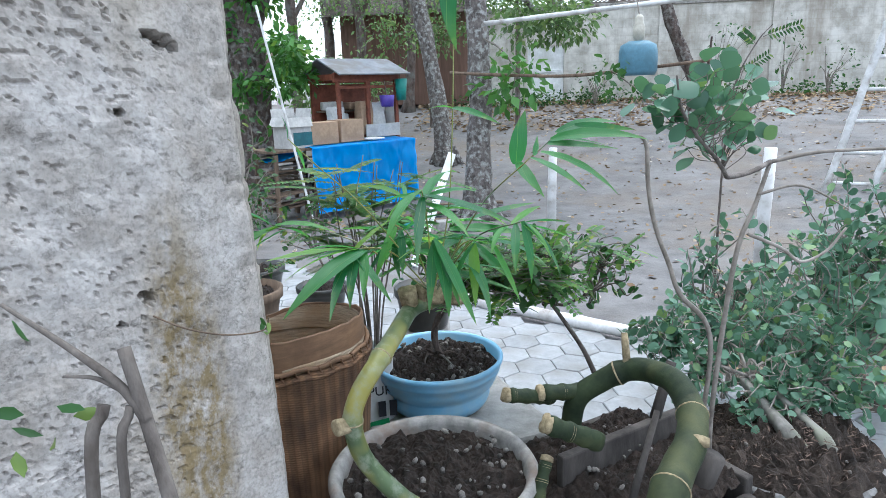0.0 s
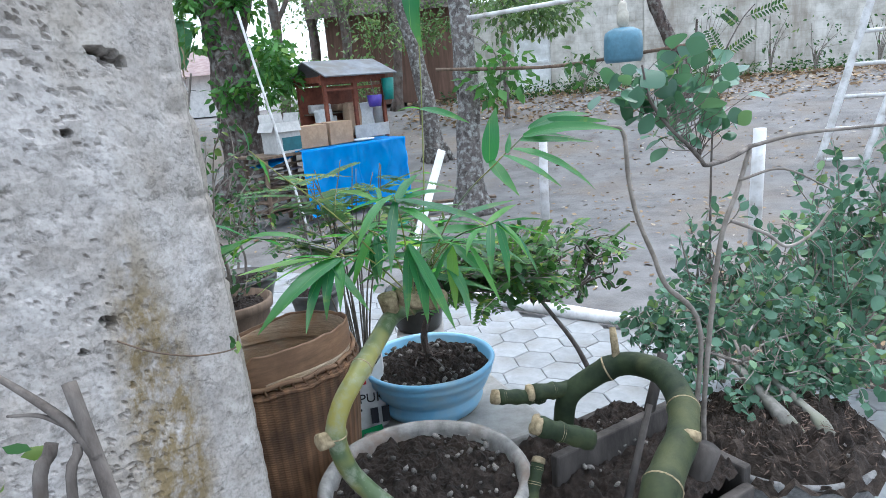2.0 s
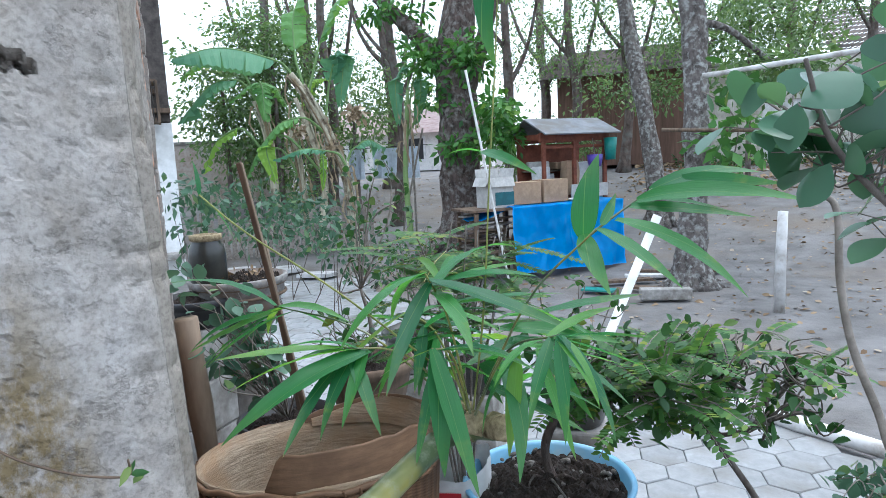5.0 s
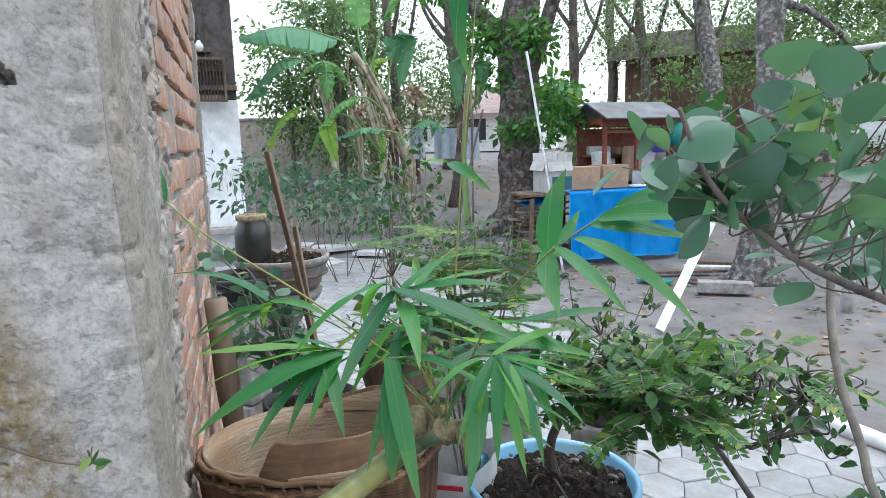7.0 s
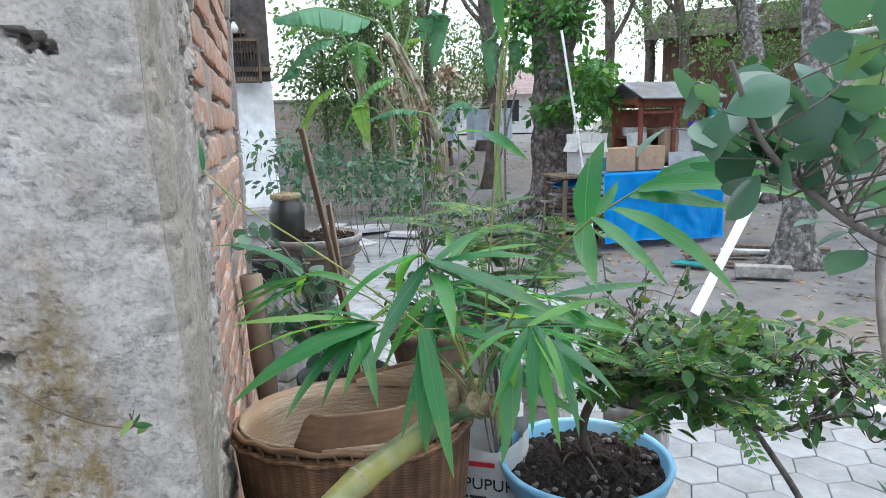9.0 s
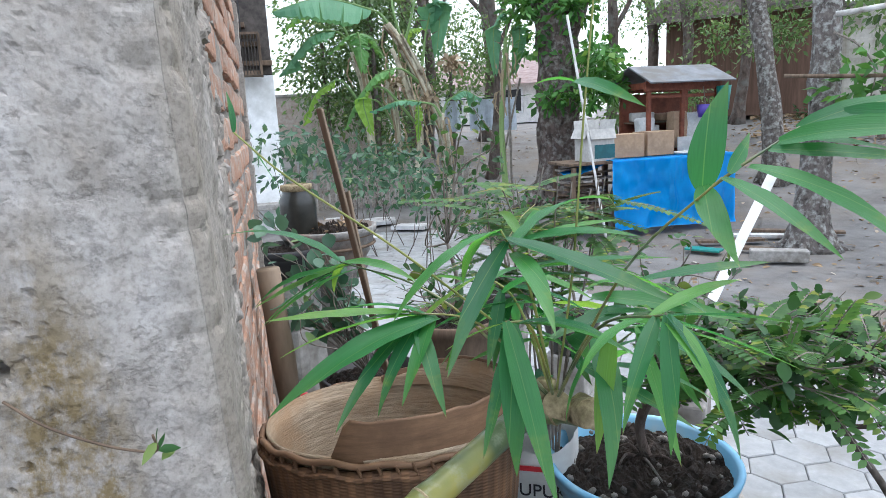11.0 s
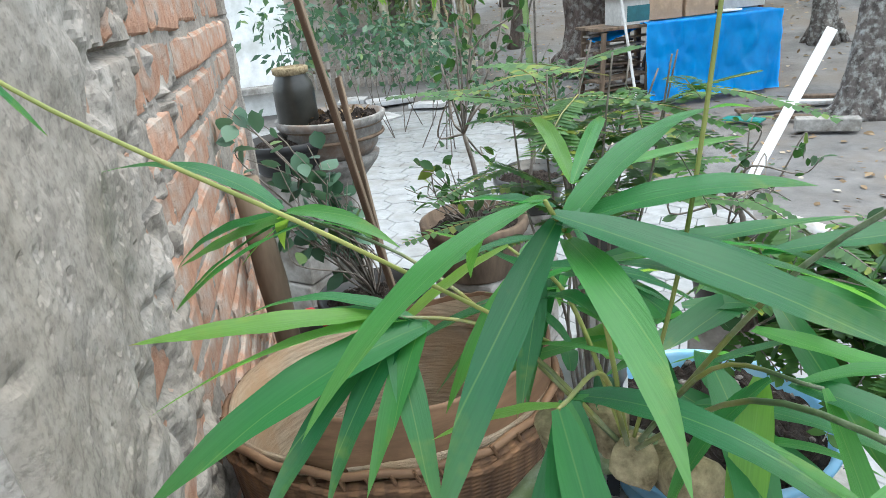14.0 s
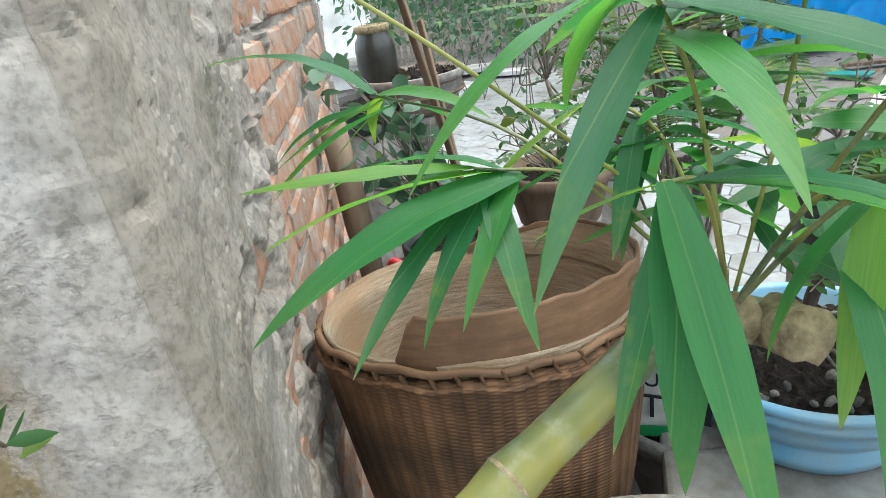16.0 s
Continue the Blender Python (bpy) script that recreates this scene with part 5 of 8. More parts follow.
pedestal("block_pedestal", MX, MY, 0.28, MZ - 0.24, "stack of grey concrete blocks under the wide planter", 10)
build_mound()
rng_c = np.random.default_rng(31)
bush("pale_stem_shrub", None, np.concatenate([inside(rng_c, 120, (0.6, 1.39, 0.965), (0.25, 0.19, 0.105), 0.15), inside(rng_c, 50, (0.76, 1.28, 0.89), (0.16, 0.16, 0.09), 0.2), inside(rng_c, 20, (0.42, 1.31, 0.98), (0.1, 0.1, 0.07), 0.2), inside(rng_c, 60, (0.6, 1.22, 0.9), (0.2, 0.1, 0.045), 0.1)]), 0.025, GREY_LEAF, "dense shrub with rounded grey-green leaves on pale stems", trunk=[(0.66, 1.16, 0.84), (0.62, 1.2, 0.88), (0.58, 1.27, 0.92)], bark=PALE_TWIG, r0=0.0019, seed=6, ratio=0.74, step=0.0085, leaf_from=0.05, hubs=[(0.5, 1.3, 0.93), (0.58, 1.4, 0.95), (0.68, 1.42, 0.96), (0.74, 1.3, 0.88), (0.62, 1.24, 0.9), (0.44, 1.33, 0.97), (0.8, 1.4, 0.93)])
stem2 = thing("cut_trunk", (0.6, 1.15, 0.85), "pale grey trunk stub in the planter soil", "trunk")
part("trunk", new_tube(smooth_path([(0.605, 1.1, 0.845), (0.585, 1.12, 0.878), (0.575, 1.17, 0.895), (0.56, 1.25, 0.92)], 5), [0.02, 0.009], 14, 0.5), PALE_BARK, stem2, smooth=True)
part("trunk", new_tube(smooth_path([(0.66, 1.09, 0.84), (0.648, 1.11, 0.87), (0.63, 1.17, 0.89), (0.6, 1.25, 0.92)], 5), [0.016, 0.008], 14, 0.5), PALE_BARK, stem2, smooth=True)


# branch with large rounded leaves, close to the eye
def build_round_leaf():
    rng = np.random.default_rng(41)
    ob = thing("round_leaf_branch", (0.38, 1.02, 0.86), "arching grey branch with rounded glossy leaves", "shrub")
    stem = smooth_path([(0.38, 1.02, 0.86), (0.4, 1.03, 1.1), (0.329, 0.989, 1.200), (0.314, 0.999, 1.244), (0.293, 1.014, 1.306), (0.284, 1.029, 1.368), (0.281, 1.046, 1.438), (0.254, 1.048, 1.448)], 6)
    part("stem", new_tube(stem, [0.0045, 0.003], 9, 0.25), TWIG, ob, smooth=True)
    post = smooth_path([(0.40, 1.0, 0.86), (0.375, 0.945, 1.03), (0.395, 0.949, 1.264), (0.43, 0.97, 1.35), (0.452, 0.984, 1.407)], 6)
    part("stem", new_tube(post, [0.0042, 0.0032], 9, 0.25), TWIG, ob, smooth=True)
    br = smooth_path([(0.452, 0.984, 1.407), (0.4, 0.93, 1.4), (0.337, 0.852, 1.405), (0.305, 0.79, 1.422), (0.262, 0.715, 1.45), (0.23, 0.675, 1.473), (0.203, 0.648, 1.502), (0.19, 0.63, 1.535)], 8)
    part("branch", new_tube(br, [0.0038, 0.001], 8, 0.2), DRY_STEM, ob, smooth=True)
    part("side_branch", new_tube(smooth_path([(0.452, 0.984, 1.407), (0.52, 0.985, 1.419), (0.593, 0.985, 1.421), (0.7, 0.99, 1.421)], 6), [0.0032, 0.002], 7, 0.2), TWIG, ob, smooth=True)
    part("side_branch", new_tube(smooth_path([(0.415, 0.958, 1.303), (0.469, 0.963, 1.278), (0.504, 0.968, 1.254), (0.543, 0.973, 1.268), (0.573, 0.978, 1.303)], 6), [0.003, 0.002], 7, 0.2), PALE_TWIG, ob, smooth=True)
    part("side_branch", new_tube(smooth_path([(0.43, 0.97, 1.36), (0.5, 0.98, 1.37), (0.58, 0.99, 1.33)], 6), [0.0025, 0.0012], 7, 0.2), TWIG, ob, smooth=True)
    P, A = [], []
    twig = bmesh.new()
    for c, rad, n in (((0.2, 0.662, 1.51), (0.042, 0.034, 0.026), 15), ((0.252, 0.68, 1.522), (0.05, 0.045, 0.042), 22), ((0.235, 0.735, 1.465), (0.024, 0.03, 0.016), 4), ((0.3, 0.755, 1.49), (0.05, 0.045, 0.042), 18)):
        for t in inside(rng, n, c, rad, 0.35):
            t = Vector(t)
            k = max(14, min(range(len(br)), key=lambda q: (br[q] - t).length) - int(rng.integers(0, 4)))
            b = br[k]
            path = smooth_path([b, b.lerp(t, 0.5) + Vector(rng.normal(size=3) * 0.006), t], 4)
            tube(twig, path, [0.0006, 0.0003], 5)
            for q in (path[-1], path[-4]):
                P.append(tuple(q))
                A.append(tuple((t - b).normalized()))
    part("twigwork", twig, DRY_STEM, ob, smooth=True, kind="stuff")
    n = len(P)
    ln = rng.uniform(0.015, 0.027, n)
    part("foliage", leaves_mesh(np.array(P), np.array(A) * 0.5 + unit(rng, n), unit(rng, n, 0.7), ln, ln * 0.98, 0.16, 0.55, 8), ROUND_LEAF, ob, "rounded glossy green leaves")
    # a finer twig with small dark leaves
    part("side_branch", new_tube(smooth_path([br[38], (0.222, 0.76, 1.5), (0.205, 0.82, 1.522), (0.185, 0.87, 1.545)], 5), [0.0014, 0.0007], 6, 0.2), DRY_STEM, ob, smooth=True)
    small = np.repeat(inside(rng, 11, (0.191, 0.862, 1.535), (0.03, 0.026, 0.022), 0.2), 3, 0)
    small = small + rng.normal(size=small.shape) * 0.007
    n = len(small)
    ln = rng.uniform(0.008, 0.016, n)
    part("foliage", leaves_mesh(small, unit(rng, n), unit(rng, n, 0.7), ln, ln * 0.6, 0.12, 0.5, 3), DARK_LEAF, ob, "small dark leaves")


build_round_leaf()

# shrubs of the soil bed
rng_d = np.random.default_rng(51)
for k, (c, rad, n, seed) in enumerate((((1.35, 2.35, 0.72), (0.4, 0.35, 0.36), 105, 61), ((1.95, 2.9, 0.7), (0.55, 0.45, 0.5), 135, 62), ((2.6, 2.7, 0.65), (0.5, 0.5, 0.55), 115, 63), ((1.25, 2.95, 0.55), (0.3, 0.3, 0.45), 55, 64))):
    bush("garden_shrub", None, inside(rng_d, n, c, rad, 0.15), 0.062, GREY_LEAF, "leafy grey-green garden shrub in the soil bed", trunk=[(c[0], c[1], 0.0), (c[0] + 0.02, c[1], 0.12), (c[0], c[1] + 0.02, 0.25)], r0=0.005, seed=seed, ratio=0.56, step=0.03, waves=0.07, leaf_from=0.25)

# spindly shoot with feather leaves rising from the bed
feather = thing("feather_leaf_sapling", (1.42, 3.55, 0.0), "spindly sapling with dark feathery leaves in the soil bed", "sapling")
part("stem", new_tube(smooth_path([(1.42, 3.55, -0.02), (1.44, 3.62, 0.7), (1.45, 3.63, 1.17), (1.483, 3.632, 1.5), (1.563, 3.594, 1.71), (1.626, 3.56, 1.8)], 6), [0.008, 0.002], 7, 0.2), DRY_STEM, feather, smooth=True)
rng_f = np.random.default_rng(91)
for a, b in (((1.5, 3.62, 1.55), (1.43, 3.65, 1.69)), ((1.56, 3.6, 1.71), (1.5, 3.62, 1.77)), ((1.59, 3.58, 1.74), (1.74, 3.51, 1.79)), ((1.49, 3.63, 1.52), (1.44, 3.645, 1.59)), ((1.5, 3.62, 1.56), (1.62, 3.57, 1.65))):
    a, b = Vector(a), Vector(b)
    frond = part("frond", new_tube([a, a.lerp(b, 0.5) + Vector((0, 0, 0.01)), b], [0.0016, 0.0008], 5), DRY_STEM, feather)
    q = np.array([tuple(a.lerp(b, 0.15 + 0.85 * k / 9)) for k in range(10) for _ in (0, 1)])
    side = (b - a).normalized().cross(Vector((0, -1, 0)))
    dirs = np.array([tuple(side * (1 if k % 2 else -1) + (b - a).normalized() * 0.5) for k in range(20)])
    part("foliage", leaves_mesh(q, dirs, unit(rng_f, 20) * 0.4 + np.array([0, -1.0, 0.3]), np.full(20, 0.034), np.full(20, 0.013)), DARK_LEAF, frond, kind="stuff")

# dry twig hanging in front of the wall, and blurred stems at its foot
hang = thing("dry_twig", (-0.322, 0.614, 1.31), "thin dry creeper stem with a few small leaves on the wall", "creeper")
rng_e = np.random.default_rng(71)
part("stem", new_tube(smooth_path([(-0.33, 0.607, 1.318), (-0.305, 0.618, 1.3), (-0.276, 0.634, 1.286), (-0.25, 0.642, 1.283), (-0.229, 0.642, 1.288), (-0.222, 0.636, 1.303)], 6), [0.001, 0.0008], 6), DRY_WOOD, hang, smooth=True)
p = np.array([(-0.229, 0.642, 1.288), (-0.233, 0.642, 1.284), (-0.224, 0.64, 1.297), (-0.229, 0.644, 1.28), (-0.226, 0.64, 1.292)])
part("foliage", leaves_mesh(p, unit(rng_e, 5), unit(rng_e, 5), np.full(5, 0.017), np.full(5, 0.006)), DARK_LEAF, hang)
front = thing("bare_shrub", (-0.24, 0.36, 0.0), "bare brown shrub stems with few green leaves", "shrub")
for pts, r in (([(-0.18, 0.33, 0.0), (-0.19, 0.34, 0.9), (-0.209, 0.366, 1.223), (-0.219, 0.377, 1.267), (-0.233, 0.39, 1.313), (-0.247, 0.4, 1.368)], [0.007, 0.0048]),
               ([(-0.3, 0.34, 0.0), (-0.285, 0.36, 0.9), (-0.272, 0.378, 1.269), (-0.262, 0.392, 1.33)], [0.006, 0.004]),
               ([(-0.26, 0.36, 0.0), (-0.255, 0.368, 0.9), (-0.25, 0.378, 1.268), (-0.243, 0.39, 1.33)], [0.005, 0.0028]),
               ([(-0.233, 0.39, 1.318), (-0.25, 0.394, 1.342), (-0.285, 0.402, 1.367), (-0.331, 0.408, 1.398)], [0.0042, 0.0015]),
               ([(-0.25, 0.394, 1.34), (-0.268, 0.396, 1.348), (-0.29, 0.397, 1.349)], [0.002, 0.001])):
    part("stem", new_tube(smooth_path(pts, 6), r, 9, 0.3), DRY_STEM, front, smooth=True)
p = np.array([(-0.317, 0.39, 1.325), (-0.295, 0.392, 1.33), (-0.285, 0.392, 1.322), (-0.325, 0.386, 1.3), (-0.305, 0.388, 1.31), (-0.32, 0.4, 1.39), (-0.3, 0.39, 1.3)])
part("foliage", leaves_mesh(p, unit(rng_e, 7), unit(rng_e, 7), np.full(7, 0.022), np.full(7, 0.01)), DARK_LEAF, front)


# ---- pots further along the paving ----
def round_pot(name, x, y, z, r, h, material, label, seed=0, category="pot", soil=True):
    ob = thing(name, (x, y, z - h), label, category)
    prof = [(0, -h + 0.004), (r * 0.72, -h), (r * 0.78, -h + 0.01), (r * 0.9, -h * 0.45), (r * 0.96, -0.03), (r * 1.03, -0.025), (r * 1.04, 0.0), (r * 0.97, 0.004), (r * 0.93, -0.02), (0, -0.04)]
    part("pot", lathe(bmesh.new(), prof, (x, y, z), 40, 0.015, seed=seed), material, ob, smooth=True)
    if soil:
        part("soil", soil_disc(x, y, z - 0.025, r * 0.93, seed + 0.5, 0.02), SOIL, ob, "dark soil")
    return ob


JX, JY = -1.45, 2.3


def build_barrel():
    ob = thing("barrel_planter", (JX, JY, 0.96), "low round wooden-banded planter holding soil and dry leaves", "planter")
    part("tub", lathe(bmesh.new(), [(0, -0.13), (0.13, -0.13), (0.15, -0.1), (0.152, -0.075), (0.168, -0.06), (0.17, -0.03), (0.182, -0.02), (0.185, 0.0), (0.172, 0.003), (0.165, -0.03), (0, -0.05)], (JX, JY, 1.1), 48, 0.015), PALE_RIM, ob, smooth=True)
    for z in (1.035, 1.075):
        pts = [(JX + 0.171 * math.cos(a), JY + 0.171 * math.sin(a), z) for a in (2 * math.pi * i / 40 for i in range(41))]
        part("band", tube(bmesh.new(), pts, 0.006, 6, caps=False), DRY_WOOD, ob, smooth=True)
    part("soil", soil_disc(JX, JY, 1.075, 0.165, 44, 0.02, 0.03), SOIL, ob, "soil with dry leaves")
    rng = np.random.default_rng(8)
    p = inside(rng, 60, (JX, JY, 1.1), (0.14, 0.14, 0.012), 0)
    part("litter", leaves_mesh(p, unit(rng, 60), unit(rng, 60, 1), np.full(60, 0.03), np.full(60, 0.012)), DEAD_LEAF, ob, "dry leaves", kind="stuff")
    st = thing("flared_pedestal", (JX, JY, 0.0), "slim dark pedestal with a pale flared top", "pedestal")
    part("column", new_box((JX, JY, 0.42), (0.1, 0.1, 0.84), turn(20), 0.006), CONCRETE, st)
    part("capital", lathe(bmesh.new(), [(0.0, 0.83), (0.06, 0.84), (0.08, 0.87), (0.14, 0.94), (0.15, 0.965), (0.0, 0.967)], (JX, JY, 0), 32), PALE_RIM, st, smooth=True)


build_barrel()
jar = thing("clay_jar", (-1.5, 2.2, 1.05), "dark glazed clay jar with a tan rim", "jar")
part("jar_body", lathe(bmesh.new(), [(0, 0.002), (0.058, 0.0), (0.066, 0.02), (0.066, 0.15), (0.062, 0.175), (0.052, 0.19), (0.05, 0.2)], (-1.5, 2.2, 1.05), 36, 0.01), JAR_GLAZE, jar, smooth=True)
part("rim", lathe(bmesh.new(), [(0.05, 0.2), (0.057, 0.205), (0.057, 0.222), (0.046, 0.224), (0.042, 0.2), (0.0, 0.19)], (-1.5, 2.2, 1.05), 36, 0.03), CUT_END, jar, "chipped tan rim", smooth=True)
round_pot("black_bowl", -1.52, 2.14, 1.05, 0.13, 0.1, BLACK, "black plastic bowl under the clay jar", 3)
pedestal("block_pedestal", -1.52, 2.14, 0.16, 0.95, "stack of grey concrete blocks under the black bowl")
round_pot("black_pot", -0.72, 1.52, 0.93, 0.11, 0.17, BLACK, "black plastic pot holding two stakes and a leafy plant", 5)
pedestal("block_pedestal", -0.72, 1.52, 0.18, 0.76, "stack of grey concrete blocks under the black pot")
for a, b, r, lab in (((-0.63, 1.48, 0.9), (-0.7, 1.4, 1.515), 0.0055, "tall split brown wooden stake"), ((-0.7, 1.55, 0.9), (-0.82, 1.62, 1.325), 0.0055, "short brown wooden stake")):
    st = thing("wooden_stake", a, lab, "stake")
    d = (Vector(b) - Vector(a)).normalized()
    mid = (Vector(a) + Vector(b)) / 2
    q = Vector((0, 0, 1)).rotation_difference(d).to_matrix()
    part("stake_body", new_box(mid, (r * 2.2, r * 1.5, (Vector(b) - Vector(a)).length), q, 0.002), DRY_WOOD, st)
    part("split_edge", new_box(mid + q @ Vector((r * 1.1, 0, 0.01)), (0.003, r * 1.2, (Vector(b) - Vector(a)).length * 0.96), q, 0.001), OLD_BAMBOO, st)
rng_f = np.random.default_rng(81)
bush("leafy_pot_plant", (-0.72, 1.52, 0.92), np.concatenate([inside(rng_f, 28, (-0.8, 1.45, 1.13), (0.11, 0.1, 0.12), 0.2), inside(rng_f, 5, (-0.86, 1.38, 1.27), (0.05, 0.05, 0.07), 0.2)]), 0.042, GREY_LEAF, "pot plant with rounded green leaves by the stakes", "plant", r0=0.0025, seed=12, ratio=0.7, step=0.04, leaf_from=0.4)
# old bamboo pole against the wall
pole = thing("bamboo_pole", (-0.845, 1.46, 0.0), "old brown bamboo pole leaning on the brick wall", "pole")
part("pole_body", new_tube([Vector((-0.845, 1.46, 0)).lerp(Vector((-0.845, 1.366, 1.195)), i / 12) for i in range(13)], [0.024 + (0.003 if i in (3, 7, 10) else 0) for i in range(13)], 14, 0.05), OLD_BAMBOO, pole, smooth=True)
# bonsai pots standing on the paving between the wall and the cart
for x, y, z, r, seed, n, h in ((-0.73, 1.95, 0.93, 0.13, 91, 14, 0.5), (-0.15, 2.1, 0.88, 0.1, 92, 14, 0.24), (-1.0, 2.9, 0.75, 0.14, 93, 16, 0.45), (-1.25, 3.5, 0.6, 0.13, 94, 18, 0.5), (-0.65, 2.75, 0.7, 0.11, 95, 14, 0.35)):
    round_pot("clay_pot", x, y, z, r, 0.14, DRY_WOOD if seed == 91 else JAR_GLAZE, "brown clay pot with a thin bonsai", seed)
    pedestal("block_pedestal", x, y, 0.16, z - 0.14, "stack of grey concrete blocks under a clay pot")
    rr = np.random.default_rng(seed)
    bush("thin_bonsai", None, inside(rr, n, (x, y, z + h * 0.75), (0.19, 0.18, h * 0.55), 0.3), 0.03, DARK_LEAF, "thin bonsai shrub with sparse small dark leaves", "bonsai", trunk=[(x, y, z - 0.03), (x + 0.015, y, z + h * 0.2), (x - 0.01, y, z + h * 0.42)], r0=0.003, seed=seed, step=0.016, waves=0.04)
rng_p = np.random.default_rng(97)
bush("leafy_pot_plant", (-0.73, 1.95, 0.9), inside(rng_p, 18, (-0.73, 1.93, 1.05), (0.2, 0.19, 0.08), 0.2), 0.045, DARK_LEAF, "low dark-leaved plant filling the brown clay pot", "plant", r0=0.0028, seed=98, ratio=0.5, step=0.035, leaf_from=0.35)
# feathery seedling above the fan of bamboo leaves
rng_g = np.random.default_rng(101)
fern = thing("feathery_plant", (-0.22, 1.34, 0.8), "young feathery-leaved plant with bright green fronds", "plant")
bmf, posf, alongf = twigs_and_leaves(rng_g, (-0.22, 1.34, 0.8), inside(rng_g, 12, (-0.23, 1.34, 1.37), (0.12, 0.1, 0.05), 0.3), 0.0026, 0.001, 0.12, 0.01, 0.62, 0.04)
part("stemwork", bmf, TWIG, fern, smooth=True, kind="stuff")
st_f, me_f = pinnate(rng_g, posf, alongf, 0.15, 0.02, 17, 0.2)
part("stalkwork", st_f, CULM, fern, kind="stuff")
part("foliage", me_f, FERN_LEAF, fern)
round_pot("clay_pot", -0.22, 1.34, 0.82, 0.1, 0.14, PALE_RIM, "grey pot with a feathery seedling", 9)
pedestal("block_pedestal", -0.22, 1.34, 0.16, 0.68, "stack of grey concrete blocks under a grey pot")


# fertiliser sack beside the bowl
def text_mesh(words, size, depth=0.0006):
    cu = bpy.data.curves.new("text", "FONT")
    cu.body, cu.size, cu.extrude, cu.align_x, cu.align_y = words, size, depth, "CENTER", "CENTER"
    ob = bpy.data.objects.new("text", cu)
    me = bpy.data.meshes.new_from_object(ob)
    bpy.data.objects.remove(ob)
    return me


def build_sack():
    cx, cy, z0, z1 = -0.265, 1.33, 0.55, 0.97
    ob = thing("fertiliser_sack", (cx, cy, z0), "white woven fertiliser sack with dark lettering", "sack")
    rot = turn(14)
    bm = bmesh.new()
    n, m = 18, 22
    rings = []
    for j in range(m + 1):
        z = z0 + (z1 - z0) * j / m
        ring = []
        for i in range(n * 2):
            a = 2 * math.pi * i / (n * 2)
            ca, sa = math.cos(a), math.sin(a)
            k = (abs(ca) ** 4 + abs(sa) ** 4) ** -0.25
            fold = 0.006 * fbm(ca * 2, sa * 2, z * 9, 3)
            p = rot @ Vector((0.085 * ca * k + fold, 0.06 * sa * k + fold, 0))
            ring.append(bm.verts.new((cx + p.x, cy + p.y, z + (0.02 * fbm(ca * 3, sa * 3, 2.2) if j == m else 0))))
        rings.append(ring)
    for lo, hi in zip(rings, rings[1:]):
        for i in range(n * 2):
            bm.faces.new((lo[i], lo[(i + 1) % (n * 2)], hi[(i + 1) % (n * 2)], hi[i]))
    bm.faces.new(rings[0][::-1])
    part("sack_body", bm, SACK, ob, smooth=True)
    face = Matrix.Translation((cx, cy, 0)) @ rot.to_4x4()

    def on_face(me, x, z):
        me.transform(face @ Matrix.Translation((x, -0.0685, z)) @ Matrix.Rotation(radians(90), 4, "X"))
        return me
    part("lettering", on_face(text_mesh("PUPUK", 0.03), 0.03, 0.9), INK, ob, "dark printed word")
    part("lettering", on_face(text_mesh("ET", 0.052), -0.003, 0.858), INK, ob, "large dark printed letters")
    for i in range(2):
        part("printed_bar", new_box(face @ Vector((0.05 + 0.024 * i, -0.0685, 0.858)), (0.016, 0.002, 0.036), rot), INK, ob, "dark printed bar")
    part("green_stripe", new_box(face @ Vector((0, -0.0685, 0.818)), (0.13, 0.002, 0.016), rot @ turn(-8, "Y")), INK_GREEN, ob, "green printed stripe")
    part("red_bar", new_box(face @ Vector((0.0, -0.0685, 0.938)), (0.08, 0.002, 0.008), rot), RED, ob, "small red printed bar")


build_sack()
pedestal("block_pedestal", -0.265, 1.33, 0.14, 0.55, "stack of grey concrete blocks under the sack", 14)
bag = thing("black_bag", (-1.05, 1.72, 0.55), "crumpled black bag with a red handle", "bag")
bm = bmesh.new()
bmesh.ops.create_icosphere(bm, subdivisions=3, radius=0.1, matrix=Matrix.Translation((-1.05, 1.72, 0.63)))
for v in bm.verts:
    v.co += v.normal * 0.02 * fbm(v.co.x * 12, v.co.y * 12, v.co.z * 12, 3)
part("bag_body", bm, BLACK, bag, smooth=True)
part("handle", new_tube(smooth_path([(-1.1, 1.68, 0.7), (-1.05, 1.66, 0.75), (-1.0, 1.68, 0.7)], 5), 0.012, 8), RED, bag, "red handle", smooth=True)
pedestal("block_pedestal", -1.05, 1.72, 0.2, 0.545, "stack of grey concrete blocks under the bag")


# ---- the yard ----
CART_A, CART_B = Vector((0.72, 0.69, 0)).normalized(), Vector((-0.69, 0.72, 0)).normalized()
CART_Q = Vector((-1.74, 8.06, 0))
CART_ROT = Matrix(((CART_A.x, CART_B.x, 0), (CART_A.y, CART_B.y, 0), (0, 0, 1)))


def cart_at(a, b, z):
    return CART_Q + CART_A * a + CART_B * b + Vector((0, 0, z))


